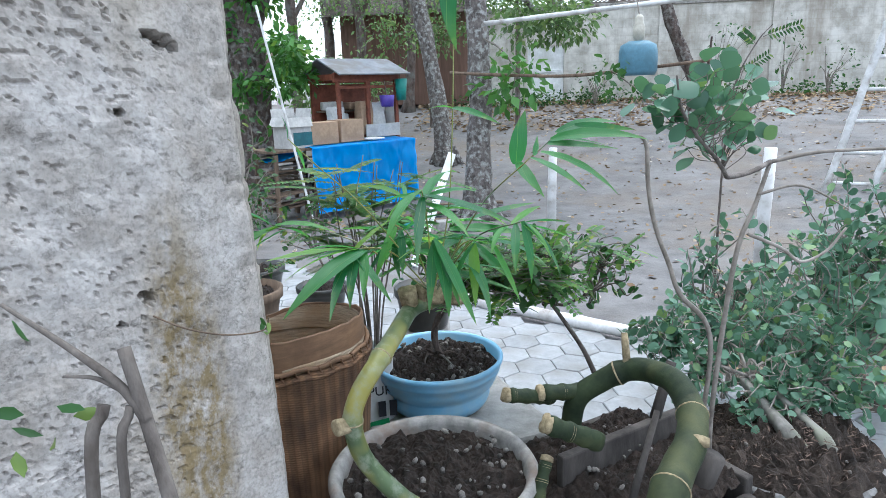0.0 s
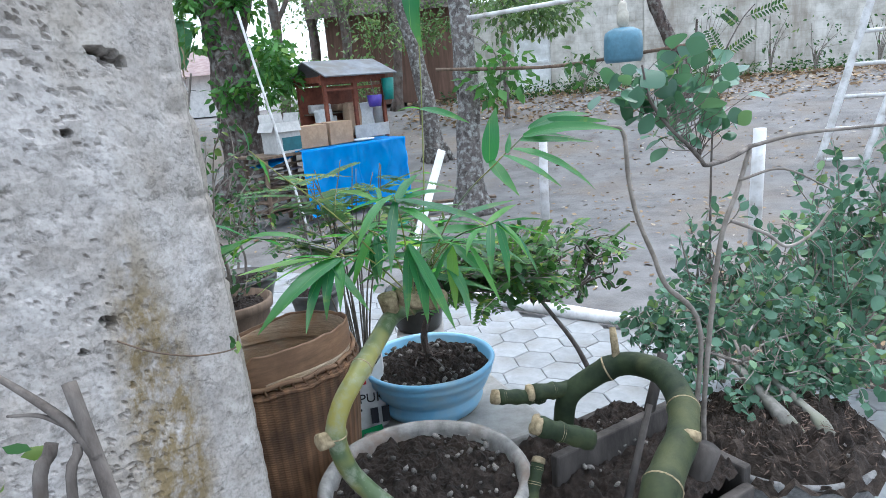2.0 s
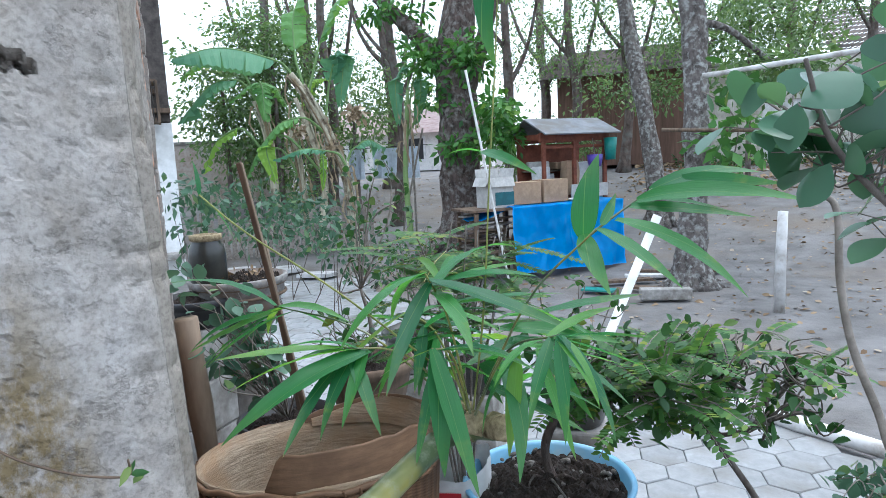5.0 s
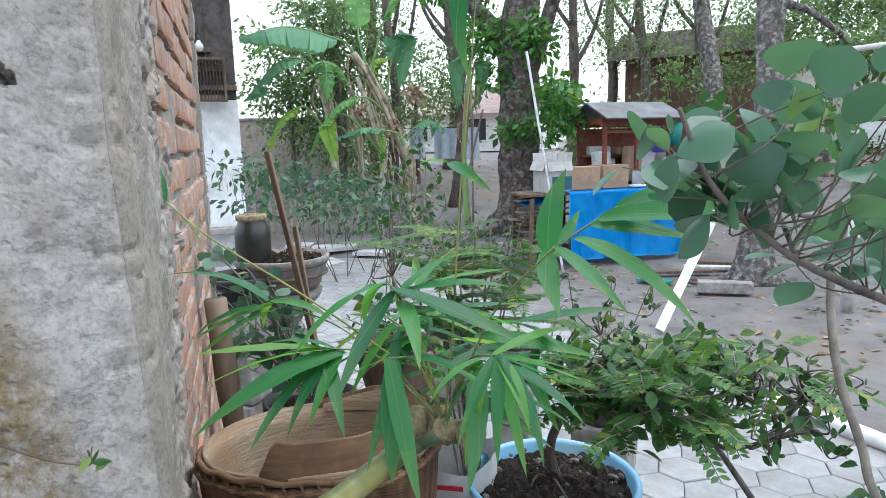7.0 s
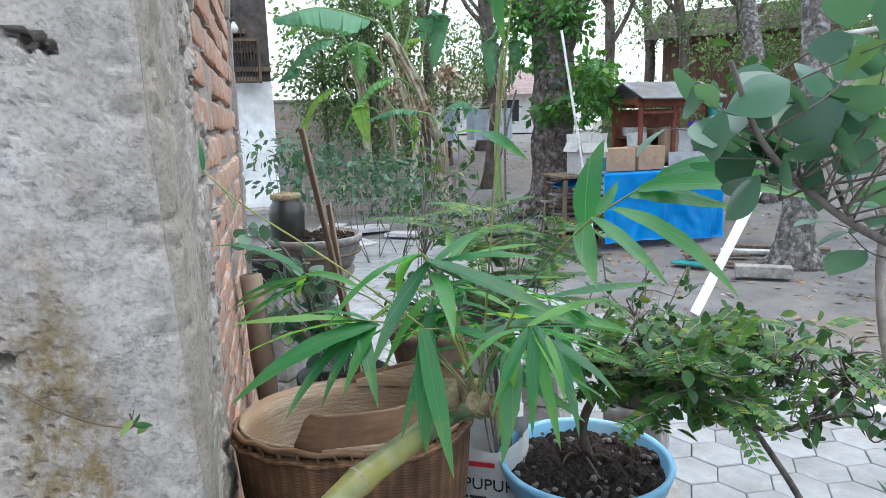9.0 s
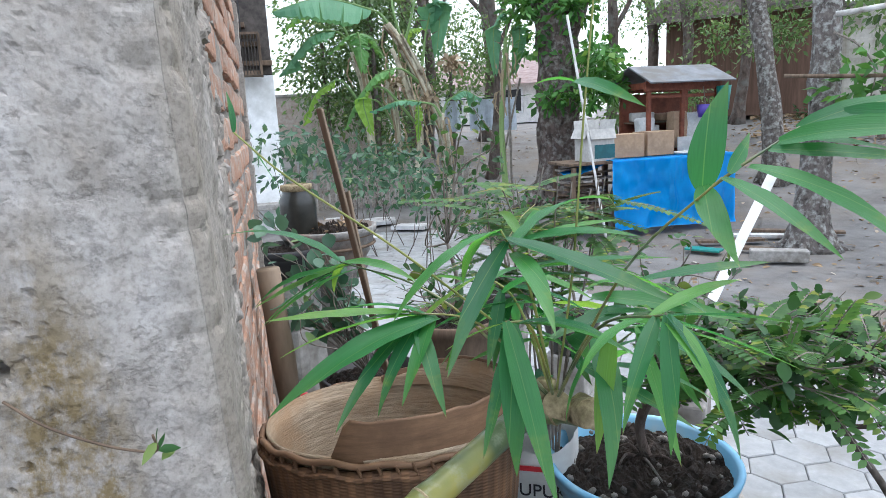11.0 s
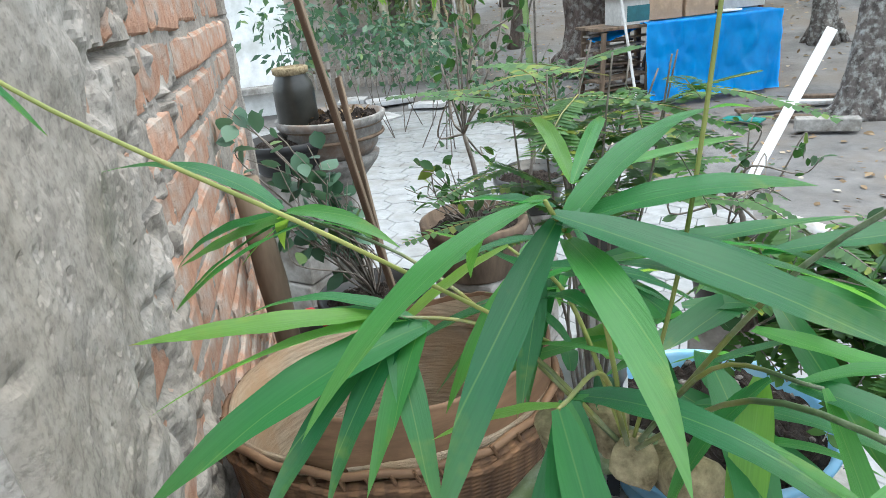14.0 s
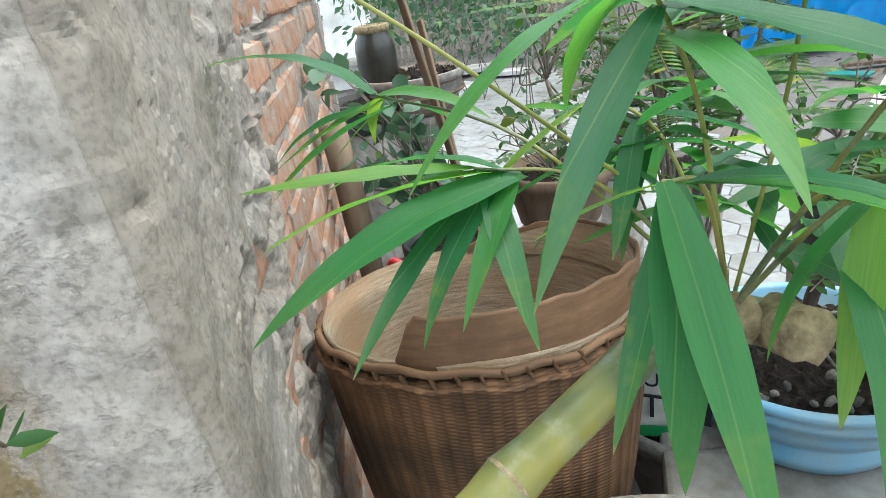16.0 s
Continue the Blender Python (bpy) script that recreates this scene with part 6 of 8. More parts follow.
def build_tarp_table():
    ob = thing("tarp_covered_table", cart_at(0.75, 0.3, 0), "work table draped in a creased bright blue tarpaulin", "table")
    for a, b in ((0.08, 0.06), (1.42, 0.06), (0.08, 0.58), (1.42, 0.58)):
        part("leg", new_box(cart_at(a, b, 0.42), (0.06, 0.06, 0.84), CART_ROT, 0.005), DRY_WOOD, ob)
    part("tabletop", new_box(cart_at(0.75, 0.32, 0.86), (1.5, 0.62, 0.035), CART_ROT, 0.004), DRY_WOOD, ob)
    # cloth: over the top, down the front and the ends
    bm = bmesh.new()
    na, nb = 70, 46
    rows = []
    for j in range(nb + 1):
        t = j / nb
        row = []
        for i in range(na + 1):
            a = -0.16 + 1.66 * i / na
            if t < 0.3:
                b, z = 0.62 * (1 - t / 0.3), 0.895
            else:
                k = (t - 0.3) / 0.7
                b, z = -0.02 - 0.05 * k, 0.895 - 0.84 * k
            crease = 0.05 * fbm(a * 3.1, z * 1.6, 2.0, 4) + 0.05 * max(0.0, 1 - abs(a - 0.62 - 0.05 * z) / 0.07) + 0.07 * math.sin(a * 7 + 2 * noise.noise((a, z, 3))) * max(0, t - 0.3)
            drop = 0.05 * math.sin(a * 2.2 + 0.8) * max(0, t - 0.6)
            p = cart_at(a, b - abs(crease) * 1.0 if t >= 0.3 else b, z + (0.008 * fbm(a * 5, b * 5, 7.0) if t < 0.3 else drop))
            row.append(bm.verts.new(p))
        rows.append(row)
    for lo, hi in zip(rows, rows[1:]):
        for i in range(na):
            bm.faces.new((lo[i], lo[i + 1], hi[i + 1], hi[i]))
    bmesh.ops.solidify(bm, geom=bm.faces[:], thickness=0.004)
    part("tarpaulin", bm, TARP, ob, "bright blue plastic tarpaulin", smooth=True)
    flap = bmesh.new()
    grid = [[flap.verts.new(cart_at(-0.16 - 0.45 * i / 14, 0.02 + 0.5 * j / 10, 0.9 - 0.16 * (i / 14) ** 0.7 + 0.02 * fbm(i * 0.4, j * 0.4, 1.0))) for i in range(15)] for j in range(11)]
    for j in range(10):
        for i in range(14):
            flap.faces.new((grid[j][i], grid[j][i + 1], grid[j + 1][i + 1], grid[j + 1][i]))
    bmesh.ops.solidify(flap, geom=flap.faces[:], thickness=0.004)
    part("tarpaulin_flap", flap, TARP, ob, smooth=True)


build_tarp_table()


def carton(name, a, b, z, size, material, label, yaw=0.0, flaps=True, printed=None):
    ob = thing(name, cart_at(a, b, z), label, "box")
    rot = CART_ROT @ turn(yaw)
    sx, sy, sz = size
    c = cart_at(a, b, z)
    t = 0.008
    for off, s in (((0, -sy / 2, sz / 2), (sx, t, sz)), ((0, sy / 2, sz / 2), (sx, t, sz)), ((-sx / 2, 0, sz / 2), (t, sy - t, sz)), ((sx / 2, 0, sz / 2), (t, sy - t, sz)), ((0, 0, t), (sx - t, sy - t, t))):
        part("side", new_box(c + rot @ Vector(off), s, rot, 0.001), material, ob)
    if flaps:
        for off, s, tilt, ax in (((0, -sy / 2 - 0.025, sz - 0.055), (sx, 0.006, 0.12), -18, "X"), ((-sx / 2 - 0.03, 0, sz - 0.05), (0.006, sy, 0.12), 25, "Y"), ((sx / 2 + 0.012, 0, sz + 0.05), (0.006, sy, 0.11), 12, "Y"), ((0, sy / 2 + 0.012, sz + 0.05), (sx, 0.006, 0.11), -12, "X")):
            part("flap", new_box(c + rot @ Vector(off), s, rot @ turn(tilt, ax), 0.001), material, ob)
    else:
        part("lid", new_box(c + Vector((0, 0, sz)), (sx, sy, t), rot, 0.001), material, ob)
    if printed:
        part("printed_panel", new_box(c + rot @ Vector((0.04, -sy / 2 - 0.005, 0.11)), (sx * 0.8, 0.003, 0.16), rot, 0.0005), printed, ob, "teal printed panel")
    return ob


def build_frame_rack():
    """Crate of scrap wood under the carton, at the table's end."""
    ob = thing("scrap_wood_rack", cart_at(-0.35, 0.3, 0), "rack of scrap boards and sticks beside the table", "rack")
    for a, b in ((-0.62, 0.05), (-0.08, 0.05), (-0.62, 0.55), (-0.08, 0.55)):
        part("leg", new_box(cart_at(a, b, 0.42), (0.045, 0.045, 0.84), CART_ROT @ turn(4, "X"), 0.004), DRY_WOOD, ob)
    rng = random.Random(2)
    for k in range(16):
        z = 0.12 + 0.045 * k
        part("board", new_box(cart_at(-0.35 + rng.uniform(-0.06, 0.06), 0.3 + rng.uniform(-0.2, 0.2), z), (rng.uniform(0.5, 0.75), rng.uniform(0.05, 0.2), 0.022), CART_ROT @ turn(rng.uniform(-12, 12)) @ turn(rng.uniform(-5, 5), "Y"), 0.003), PALE_TWIG if k % 3 == 0 else DRY_WOOD, ob)
    part("shelf", new_box(cart_at(-0.35, 0.3, 0.87), (0.68, 0.6, 0.03), CART_ROT, 0.003), DRY_WOOD, ob)


build_frame_rack()
carton("white_carton", -0.24, 0.25, 0.888, (0.34, 0.32, 0.37), WHITE_BOX, "open white carton with teal print on the scrap rack", 4, True, TEAL)
carton("cardboard_box", 0.16, 0.28, 0.905, (0.4, 0.3, 0.27), CARDBOARD, "closed brown cardboard box on the blue tarpaulin", -6, False)
carton("cardboard_box", 0.58, 0.3, 0.905, (0.38, 0.3, 0.28), CARDBOARD, "closed brown cardboard box on the blue tarpaulin", 5, False)
cloth = thing("white_cloth", cart_at(0.95, 0.2, 0.905), "folded white cloth on the blue tarpaulin", "cloth")
part("cloth_body", new_box(cart_at(0.95, 0.2, 0.915), (0.26, 0.22, 0.02), CART_ROT @ turn(12), 0.008), WHITE, cloth)


def build_cart():
    ob = thing("food_cart", cart_at(0.72, 1.0, 0), "old red-brown food cart under a grey sheet roof", "cart")
    a0, a1, b0, b1 = 0.64, 1.62, 0.5, 1.15
    for a, b in ((a0, b0), (a1, b0), (a0, b1), (a1, b1), (1.12, b0)):
        part("post", new_box(cart_at(a, b, 0.92), (0.048, 0.048, 1.8), CART_ROT, 0.004), RED_WOOD, ob)
    for b in (b0, b1):
        part("top_beam", new_box(cart_at(1.13, b, 1.73), (1.1, 0.05, 0.12), CART_ROT, 0.004), RED_WOOD, ob)
        part("mid_beam", new_box(cart_at(1.13, b, 1.6), (0.98, 0.03, 0.04), CART_ROT, 0.003), RED_WOOD, ob)
    for a in (a0, a1):
        part("side_beam", new_box(cart_at(a, 0.825, 1.74), (0.05, 0.7, 0.08), CART_ROT, 0.004), RED_WOOD, ob)
    part("counter", new_box(cart_at(1.13, 0.96, 0.92), (1.02, 0.48, 0.04), CART_ROT, 0.004), RED_WOOD, ob)
    part("cabinet", new_box(cart_at(1.13, 0.97, 0.62), (0.96, 0.44, 0.56), CART_ROT, 0.004), RED_WOOD, ob)
    part("back_panel", new_box(cart_at(1.13, 1.14, 1.3), (0.96, 0.02, 0.7), CART_ROT), RED_WOOD, ob)
    part("front_panel", new_box(cart_at(1.34, b0 - 0.035, 1.0), (0.6, 0.02, 0.18), CART_ROT, 0.003), WHITE_BOX, ob, "pale painted front panel")
    part("shelf", new_box(cart_at(1.13, 0.98, 1.28), (0.94, 0.3, 0.02), CART_ROT), DRY_WOOD, ob)
    part("side_panel", new_box(cart_at(a1 + 0.045, 0.82, 1.1), (0.02, 0.6, 0.5), CART_ROT, 0.003), WHITE, ob, "pale painted side panel")
    for k, (s, off) in enumerate(((1, b0 - 0.2), (-1, b1 + 0.2))):
        lo, hi = cart_at(1.145, off, 1.77), cart_at(1.145, 0.825, 1.98)
        mid = (lo + hi) / 2
        ang = math.degrees(math.atan2(0.22, abs(off - 0.825)))
        part("roof_sheet", new_box(mid, (1.2, 0.58, 0.02), CART_ROT @ turn(ang * s, "X"), 0.003), ROOF_SHEET, ob, "grey weathered roof sheet")
    for a in (0.8, 1.5):
        part("wheel", new_tube([cart_at(a, 1.2, 0.28), cart_at(a, 1.25, 0.28)], [0.28, 0.28], 28), BLACK, ob)


build_cart()
rng_h = random.Random(6)
for k, (a, b, z, size, material, lab) in enumerate((
        (0.76, 0.78, 0.945, (0.17, 0.2, 0.4), SACK, "crumpled pale sack on the cart counter"),
        (0.93, 0.95, 0.945, (0.2, 0.2, 0.3), SACK, "crumpled pale sack on the cart counter"),
        (1.18, 0.7, 0.945, (0.2, 0.18, 0.46), CARDBOARD, "tan paper sack on the cart counter"),
        (1.4, 0.72, 0.945, (0.22, 0.22, 0.44), SACK, "crumpled pale sack on the cart counter"),
        (0.85, 1.0, 1.295, (0.3, 0.2, 0.12), WHITE_BOX, "small white box on the cart shelf"),
        (1.2, 1.0, 1.295, (0.24, 0.2, 0.1), CARDBOARD, "small brown box on the cart shelf"))):
    c = cart_at(a, b, z)
    ob = thing("paper_sack" if k < 4 else "small_box", c, lab, "sack" if k < 4 else "box")
    bm = new_box(c + Vector((0, 0, size[2] / 2)), size, CART_ROT @ turn(rng_h.uniform(-20, 20)), 0.02)
    if k < 4:
        bmesh.ops.subdivide_edges(bm, edges=bm.edges[:], cuts=2, use_grid_fill=True)
        for v in bm.verts:
            v.co += Vector((1, 1, 0.5)) * 0.03 * noise.noise(v.co * 9)
    part("body", bm, material, ob)
for a, b, z, r, h, material, name, lab in ((1.4, 0.42, 1.32, 0.11, 0.16, PURPLE, "purple_bucket", "purple plastic bucket hanging on the cart"), (1.66, 0.42, 1.4, 0.09, 0.3, GREEN_PLASTIC, "green_bag", "green plastic bag hanging from the cart")):
    ob = thing(name, cart_at(a, b, z), lab, "bucket" if "bucket" in name else "bag")
    part("body", lathe(bmesh.new(), [(0, 0), (r * 0.75, 0), (r * 0.9, h * 0.5), (r, h), (r * 0.92, h), (0, h * 0.9)], tuple(cart_at(a, b, z)), 20, 0.05), material, ob, smooth=True)
    part("cord", new_tube([cart_at(a, b, z + h * 0.95), cart_at(a, b + 0.05, 1.7)], 0.006, 5), TWIG, ob)


# ---- trees ----
def tree(name, trunk, radii, label, bark=BARK, limbs=(), clumps=(), per=70, spread=0.35, leaf=0.11, seed=1, flare=1.6, roots=0, crown_mat=TREE_LEAF, segs=18):
    rng = np.random.default_rng(seed)
    base = trunk[0]
    ob = thing(name, base, label, "tree")
    path = smooth_path(trunk, 6)
    n = len(path)
    rad = []
    for i in range(n):
        f = i / (n - 1) * (len(radii) - 1)
        k = min(len(radii) - 2, int(f))
        r = radii[k] + (radii[k + 1] - radii[k]) * (f - k)
        h = path[i].z - base[2]
        rad.append(r * (1 + (flare - 1) * math.exp(-max(0, h) * 5)))
    part("trunk", new_tube(path, rad, segs, 0.22, seed), bark, ob, smooth=True)
    for k in range(roots):
        a = k * 6.283 / roots + 0.5 * math.sin(k * 3.1)
        l = radii[0] * (3.2 + 1.5 * math.sin(k * 1.7))
        d = Vector((math.cos(a), math.sin(a), 0))
        p = Vector(base)
        part("root", new_tube(smooth_path([p + Vector((0, 0, 0.34)) + d * radii[0] * 0.6, p + Vector((0, 0, 0.12)) + d * radii[0] * 1.4, p + d * l * 0.6 + Vector((0, 0, 0.03)), p + d * l + Vector((0.1, 0, -0.05))], 5), [radii[0] * 0.5, 0.02], 9, 0.2, k), bark, ob, smooth=True)
    for pts, r in limbs:
        part("limb", new_tube(smooth_path(pts, 6), [r, r * 0.35], 10, 0.2, seed), bark, ob, smooth=True)
    if len(clumps):
        part("crown", cloud(rng, clumps, per, spread, leaf), crown_mat, ob)
    return ob


def spots(n, c, rad, seed, hollow=0.3):
    return inside(np.random.default_rng(seed), n, c, rad, hollow)


gz = ground_z
creeper_tree = tree("fern_clad_tree", [(-3.1, 9.7, gz(-3.1, 9.7) - 0.1), (-3.12, 9.75, 0.9), (-3.15, 9.85, 2.0), (-3.2, 10.0, 3.0), (-3.1, 10.2, 4.4), (-3.0, 10.3, 6.2)], [0.31, 0.29, 0.31, 0.3, 0.2, 0.12],
     "broad old tree with leafy creepers round its trunk", bark=OLD_BARK, limbs=[([(-3.3, 10.0, 2.7), (-3.8, 10.2, 3.4), (-4.6, 10.3, 4.2), (-5.6, 10.5, 5.4)], 0.18), ([(-3.1, 9.9, 2.3), (-2.8, 9.9, 3.0), (-2.4, 9.9, 4.2), (-2.0, 10, 5.6)], 0.15)],
     clumps=spots(16, (-3.2, 10.8, 7.0), (2.6, 2.0, 0.9), 4), per=46, spread=0.25, leaf=0.15, seed=3, flare=1.5, roots=6)
for c, rad, n, sd in (((-3.2, 9.6, 2.98), (0.48, 0.22, 0.2), 12, 1), ((-2.45, 9.6, 2.1), (0.26, 0.22, 0.34), 12, 2), ((-3.0, 9.38, 1.72), (0.26, 0.15, 0.2), 6, 3), ((-2.62, 9.55, 1.7), (0.2, 0.18, 0.16), 4, 4), ((-3.25, 9.62, 2.45), (0.34, 0.14, 0.4), 5, 5), ((-3.55, 9.85, 3.2), (0.5, 0.3, 0.34), 10, 6), ((-2.75, 9.7, 3.1), (0.4, 0.25, 0.4), 9, 7), ((-4.3, 10.15, 3.9), (0.6, 0.3, 0.3), 9, 8), ((-2.25, 9.01, 1.89), (0.34, 0.2, 0.36), 16, 9)):
    part("creeper", cloud(np.random.default_rng(sd + 90), spots(n, c, rad, sd, 0.3), 22, 0.085, 0.15), CREEPER, creeper_tree, "glossy green creeper leaves")
lichen_tree = tree("lichen_tree", [(0.2, 7.88, -0.05), (0.2, 7.9, 0.5), (0.25, 8.05, 1.45), (0.22, 8.3, 2.7), (0.15, 8.4, 4.0), (0.3, 8.5, 5.6)], [0.145, 0.143, 0.14, 0.135, 0.12, 0.09],
     "upright grey tree with white lichen patches and spreading roots", bark=LICHEN, limbs=[([(0.22, 8.3, 3.3), (0.8, 8.5, 4.2), (1.6, 8.8, 5.0)], 0.07)], clumps=spots(50, (0.8, 9.0, 5.4), (2.6, 2.0, 1.2), 5), per=60, spread=0.3, leaf=0.14, seed=5, flare=2.3, roots=7)
part("creeper", cloud(np.random.default_rng(97), spots(15, (0.62, 7.72, 1.62), (0.28, 0.2, 0.36), 12, 0.3), 8, 0.1, 0.17), CREEPER, lichen_tree, "glossy green creeper leaves")
part("limb", new_tube(smooth_path([(0.22, 8.35, 2.9), (0.6, 8.8, 2.85), (1.1, 9.3, 2.5), (1.5, 9.5, 2.3)], 5), [0.05, 0.02], 8, 0.2), LICHEN, lichen_tree, smooth=True)
part("crown", cloud(np.random.default_rng(98), spots(26, (1.1, 9.3, 2.42), (0.6, 0.4, 0.26), 13, 0.1), 40, 0.15, 0.11), TREE_LEAF, lichen_tree)
part("creeper_stem", new_tube(smooth_path([(0.3, 8.0, 2.1), (0.5, 7.8, 1.95), (0.64, 7.72, 1.7), (0.6, 7.7, 1.35)], 5), [0.012, 0.006], 6), TWIG, lichen_tree, smooth=True)
tree("leaning_lichen_tree", [(-0.25, 11.1, gz(-0.25, 11.1) - 0.1), (-0.33, 11.2, 1.1), (-0.5, 11.4, 2.2), (-0.75, 11.7, 3.5), (-1.0, 12.0, 5.2)], [0.16, 0.15, 0.13, 0.12, 0.09], "slim leaning tree with pale lichen on its bark", bark=LICHEN,
     clumps=spots(40, (-1.0, 12.2, 5.4), (2.2, 1.8, 1.2), 6), per=60, spread=0.3, leaf=0.14, seed=6, flare=1.5, roots=4)
tree("yard_tree", [(4.36, 12.3, gz(4.36, 12.3) - 0.2), (4.42, 12.4, 1.0), (4.45, 12.55, 1.41), (4.16, 12.64, 2.1), (3.92, 12.68, 2.72), (3.6, 12.9, 4.0), (3.5, 13.1, 5.0)], [0.15, 0.14, 0.13, 0.12, 0.11, 0.09, 0.07], "crooked slim yard tree in front of the wall", bark=OLD_BARK, limbs=[([(4.44, 12.55, 1.5), (4.62, 12.5, 1.8), (4.66, 12.5, 2.3)], 0.05)], clumps=spots(30, (3.6, 13.2, 5.2), (1.8, 1.5, 0.9), 8), per=60, spread=0.3, leaf=0.13, seed=8, roots=4)
tree("climber_tree", [(6.5, 8.4, 0.0), (6.5, 8.45, 1.0), (6.45, 8.6, 2.4), (6.5, 8.8, 4.4)], [0.3, 0.27, 0.25, 0.2], "thick dark tree trunk behind the ladder", clumps=np.concatenate([spots(6, (6.4, 8.1, 1.6), (0.4, 0.3, 0.7), 9), spots(16, (6.3, 8.0, 0.4), (0.7, 0.5, 0.4), 10)]), per=60, spread=0.18, leaf=0.1, seed=9, roots=4)
# crowns of the trees behind: trunk foot, height, girth, lean, crown centre height, crown radii, clumps
BACK_TREES = (
    (-7.9, 11.8, 6.5, 0.13, 0.3, 3.2, (1.2, 1.0, 1.3), 56), (-7.9, 13.4, 7.5, 0.16, -0.1, 4.8, (1.5, 1.2, 2.0), 60), (-6.6, 14.6, 7.0, 0.14, 0.4, 3.2, (1.5, 1.0, 1.4), 46),
    (-4.75, 10.9, 7.0, 0.09, 0.4, 5.4, (1.4, 1.2, 1.2), 30), (-2.6, 16.6, 7.0, 0.14, 0.5, 4.3, (1.3, 1.0, 1.1), 26), (-3.6, 14.6, 7.5, 0.12, 0.1, 4.9, (1.5, 1.0, 1.3), 34),
    (-1.3, 16.9, 7.0, 0.13, 0.3, 4.6, (1.5, 1.2, 1.0), 28), (2.6, 19.4, 7.5, 0.16, 0.2, 5.2, (1.9, 1.0, 1.0), 100), (4.6, 20.0, 7.5, 0.14, -0.2, 6.0, (1.6, 1.0, 1.0), 80),
    (-3.6, 18.2, 7.0, 0.15, 0.3, 4.4, (1.4, 1.0, 1.3), 22), (0.3, 18.8, 7.5, 0.16, 0.2, 4.2, (1.8, 1.2, 1.2), 44), (-6.9, 12.3, 7.0, 0.12, 0.4, 6.0, (1.8, 1.2, 1.2), 34))
for k, (x, y, h, r, lean, cz, rad, n) in enumerate(BACK_TREES):
    z = gz(x, y)
    tree("slender_tree", [(x, y, z - 0.1), (x + lean * 0.5, y, z + h * 0.25), (x + lean * 0.1, y, z + h * 0.55), (x + lean, y, z + h)], [r, r * 0.85, r * 0.7, r * 0.4], "slender dark tree with a loose open crown",
         limbs=[([(x + lean * 0.4, y, z + h * 0.3), (x + 0.5, y + 0.1, z + h * 0.42), (x + 0.9, y, z + h * 0.65)], r * 0.5), ([(x + lean * 0.2, y, z + h * 0.4), (x - 0.5, y - 0.1, z + h * 0.52), (x - 1.0, y, z + h * 0.75)], r * 0.45)],
         clumps=spots(n, (x + lean * 0.4, y, cz), rad, 20 + k, 0.15), per=48, spread=0.17, leaf=0.1, seed=20 + k)
# understorey in front of the wall and behind the cart
for k, (c, rad, n) in enumerate((((-0.6, 14.6, 2.9), (1.2, 0.6, 0.6), 22), ((1.3, 14.6, 3.9), (1.7, 0.8, 0.75), 60), ((-2.3, 13.0, 1.6), (1.0, 0.6, 0.7), 30), ((-7.5, 11.4, 1.8), (1.2, 1.0, 1.1), 44), ((-6.4, 12.6, 2.5), (1.3, 1.0, 1.0), 36), ((-8.1, 10.6, 3.0), (0.7, 0.7, 1.5), 54), ((-7.2, 11.0, 3.7), (0.9, 0.7, 0.9), 36))) :
    x, y, z = c
    ob = thing("leafy_thicket", (x, y, gz(x, y)), "dense dark green leafy thicket", "shrub", "thickets behind the yard")
    part("stem", new_tube([(x, y, gz(x, y) - 0.1), (x, y, z)], [0.06, 0.03], 8, 0.2), BARK, ob)
    part("foliage", cloud(np.random.default_rng(60 + k), spots(n, c, rad, 40 + k, 0.2), 60, 0.2, 0.11), TREE_LEAF, ob)
# low brick wall beyond the clump, beside the white house
low_wall = part("garden_wall", new_box((-9.2, 12.0, 1.2), (2.6, 0.14, 1.75), turn(39), 0.01), PALE_BRICK, None, "low weathered pale brick garden wall", kind="structure")
tagged(low_wall, category="wall")
part("coping", new_box((-9.2, 12.0, 2.11), (2.66, 0.2, 0.07), turn(39), 0.015), CONCRETE, low_wall, "grey cement coping")
# broken pale slabs lying on the earth by the path
for k, (x, y, w, d, a) in enumerate(((-5.3, 7.2, 0.55, 0.4, 20), (-5.15, 7.75, 0.7, 0.45, 50), (-4.85, 7.1, 0.4, 0.5, 75), (-4.5, 7.75, 0.5, 0.35, 10), (-5.65, 7.6, 0.4, 0.4, 35))):
    slab = bmesh.new()
    cut = [(-0.5, -0.5), (0.38, -0.46), (0.5, 0.2), (0.2, 0.5), (-0.44, 0.42)]
    low = [slab.verts.new((w * p, d * q, 0)) for p, q in cut]
    slab.faces.new(low)
    grown = bmesh.ops.extrude_face_region(slab, geom=slab.faces[:])
    bmesh.ops.translate(slab, verts=[v for v in grown["geom"] if isinstance(v, bmesh.types.BMVert)], vec=(0, 0, 0.05))
    bmesh.ops.recalc_face_normals(slab, faces=slab.faces[:])
    bmesh.ops.transform(slab, verts=slab.verts[:], matrix=Matrix.Translation((x, y, gz(x, y) - 0.015)) @ Matrix.Rotation(radians(a), 4, "Z") @ Matrix.Rotation(0.05 * (k % 3 - 1), 4, "X"))
    tagged(part("concrete_slab", slab, SLAB_GREY, None, "broken pale concrete slab lying on the earth"), category="slab", group="slabs by the path")
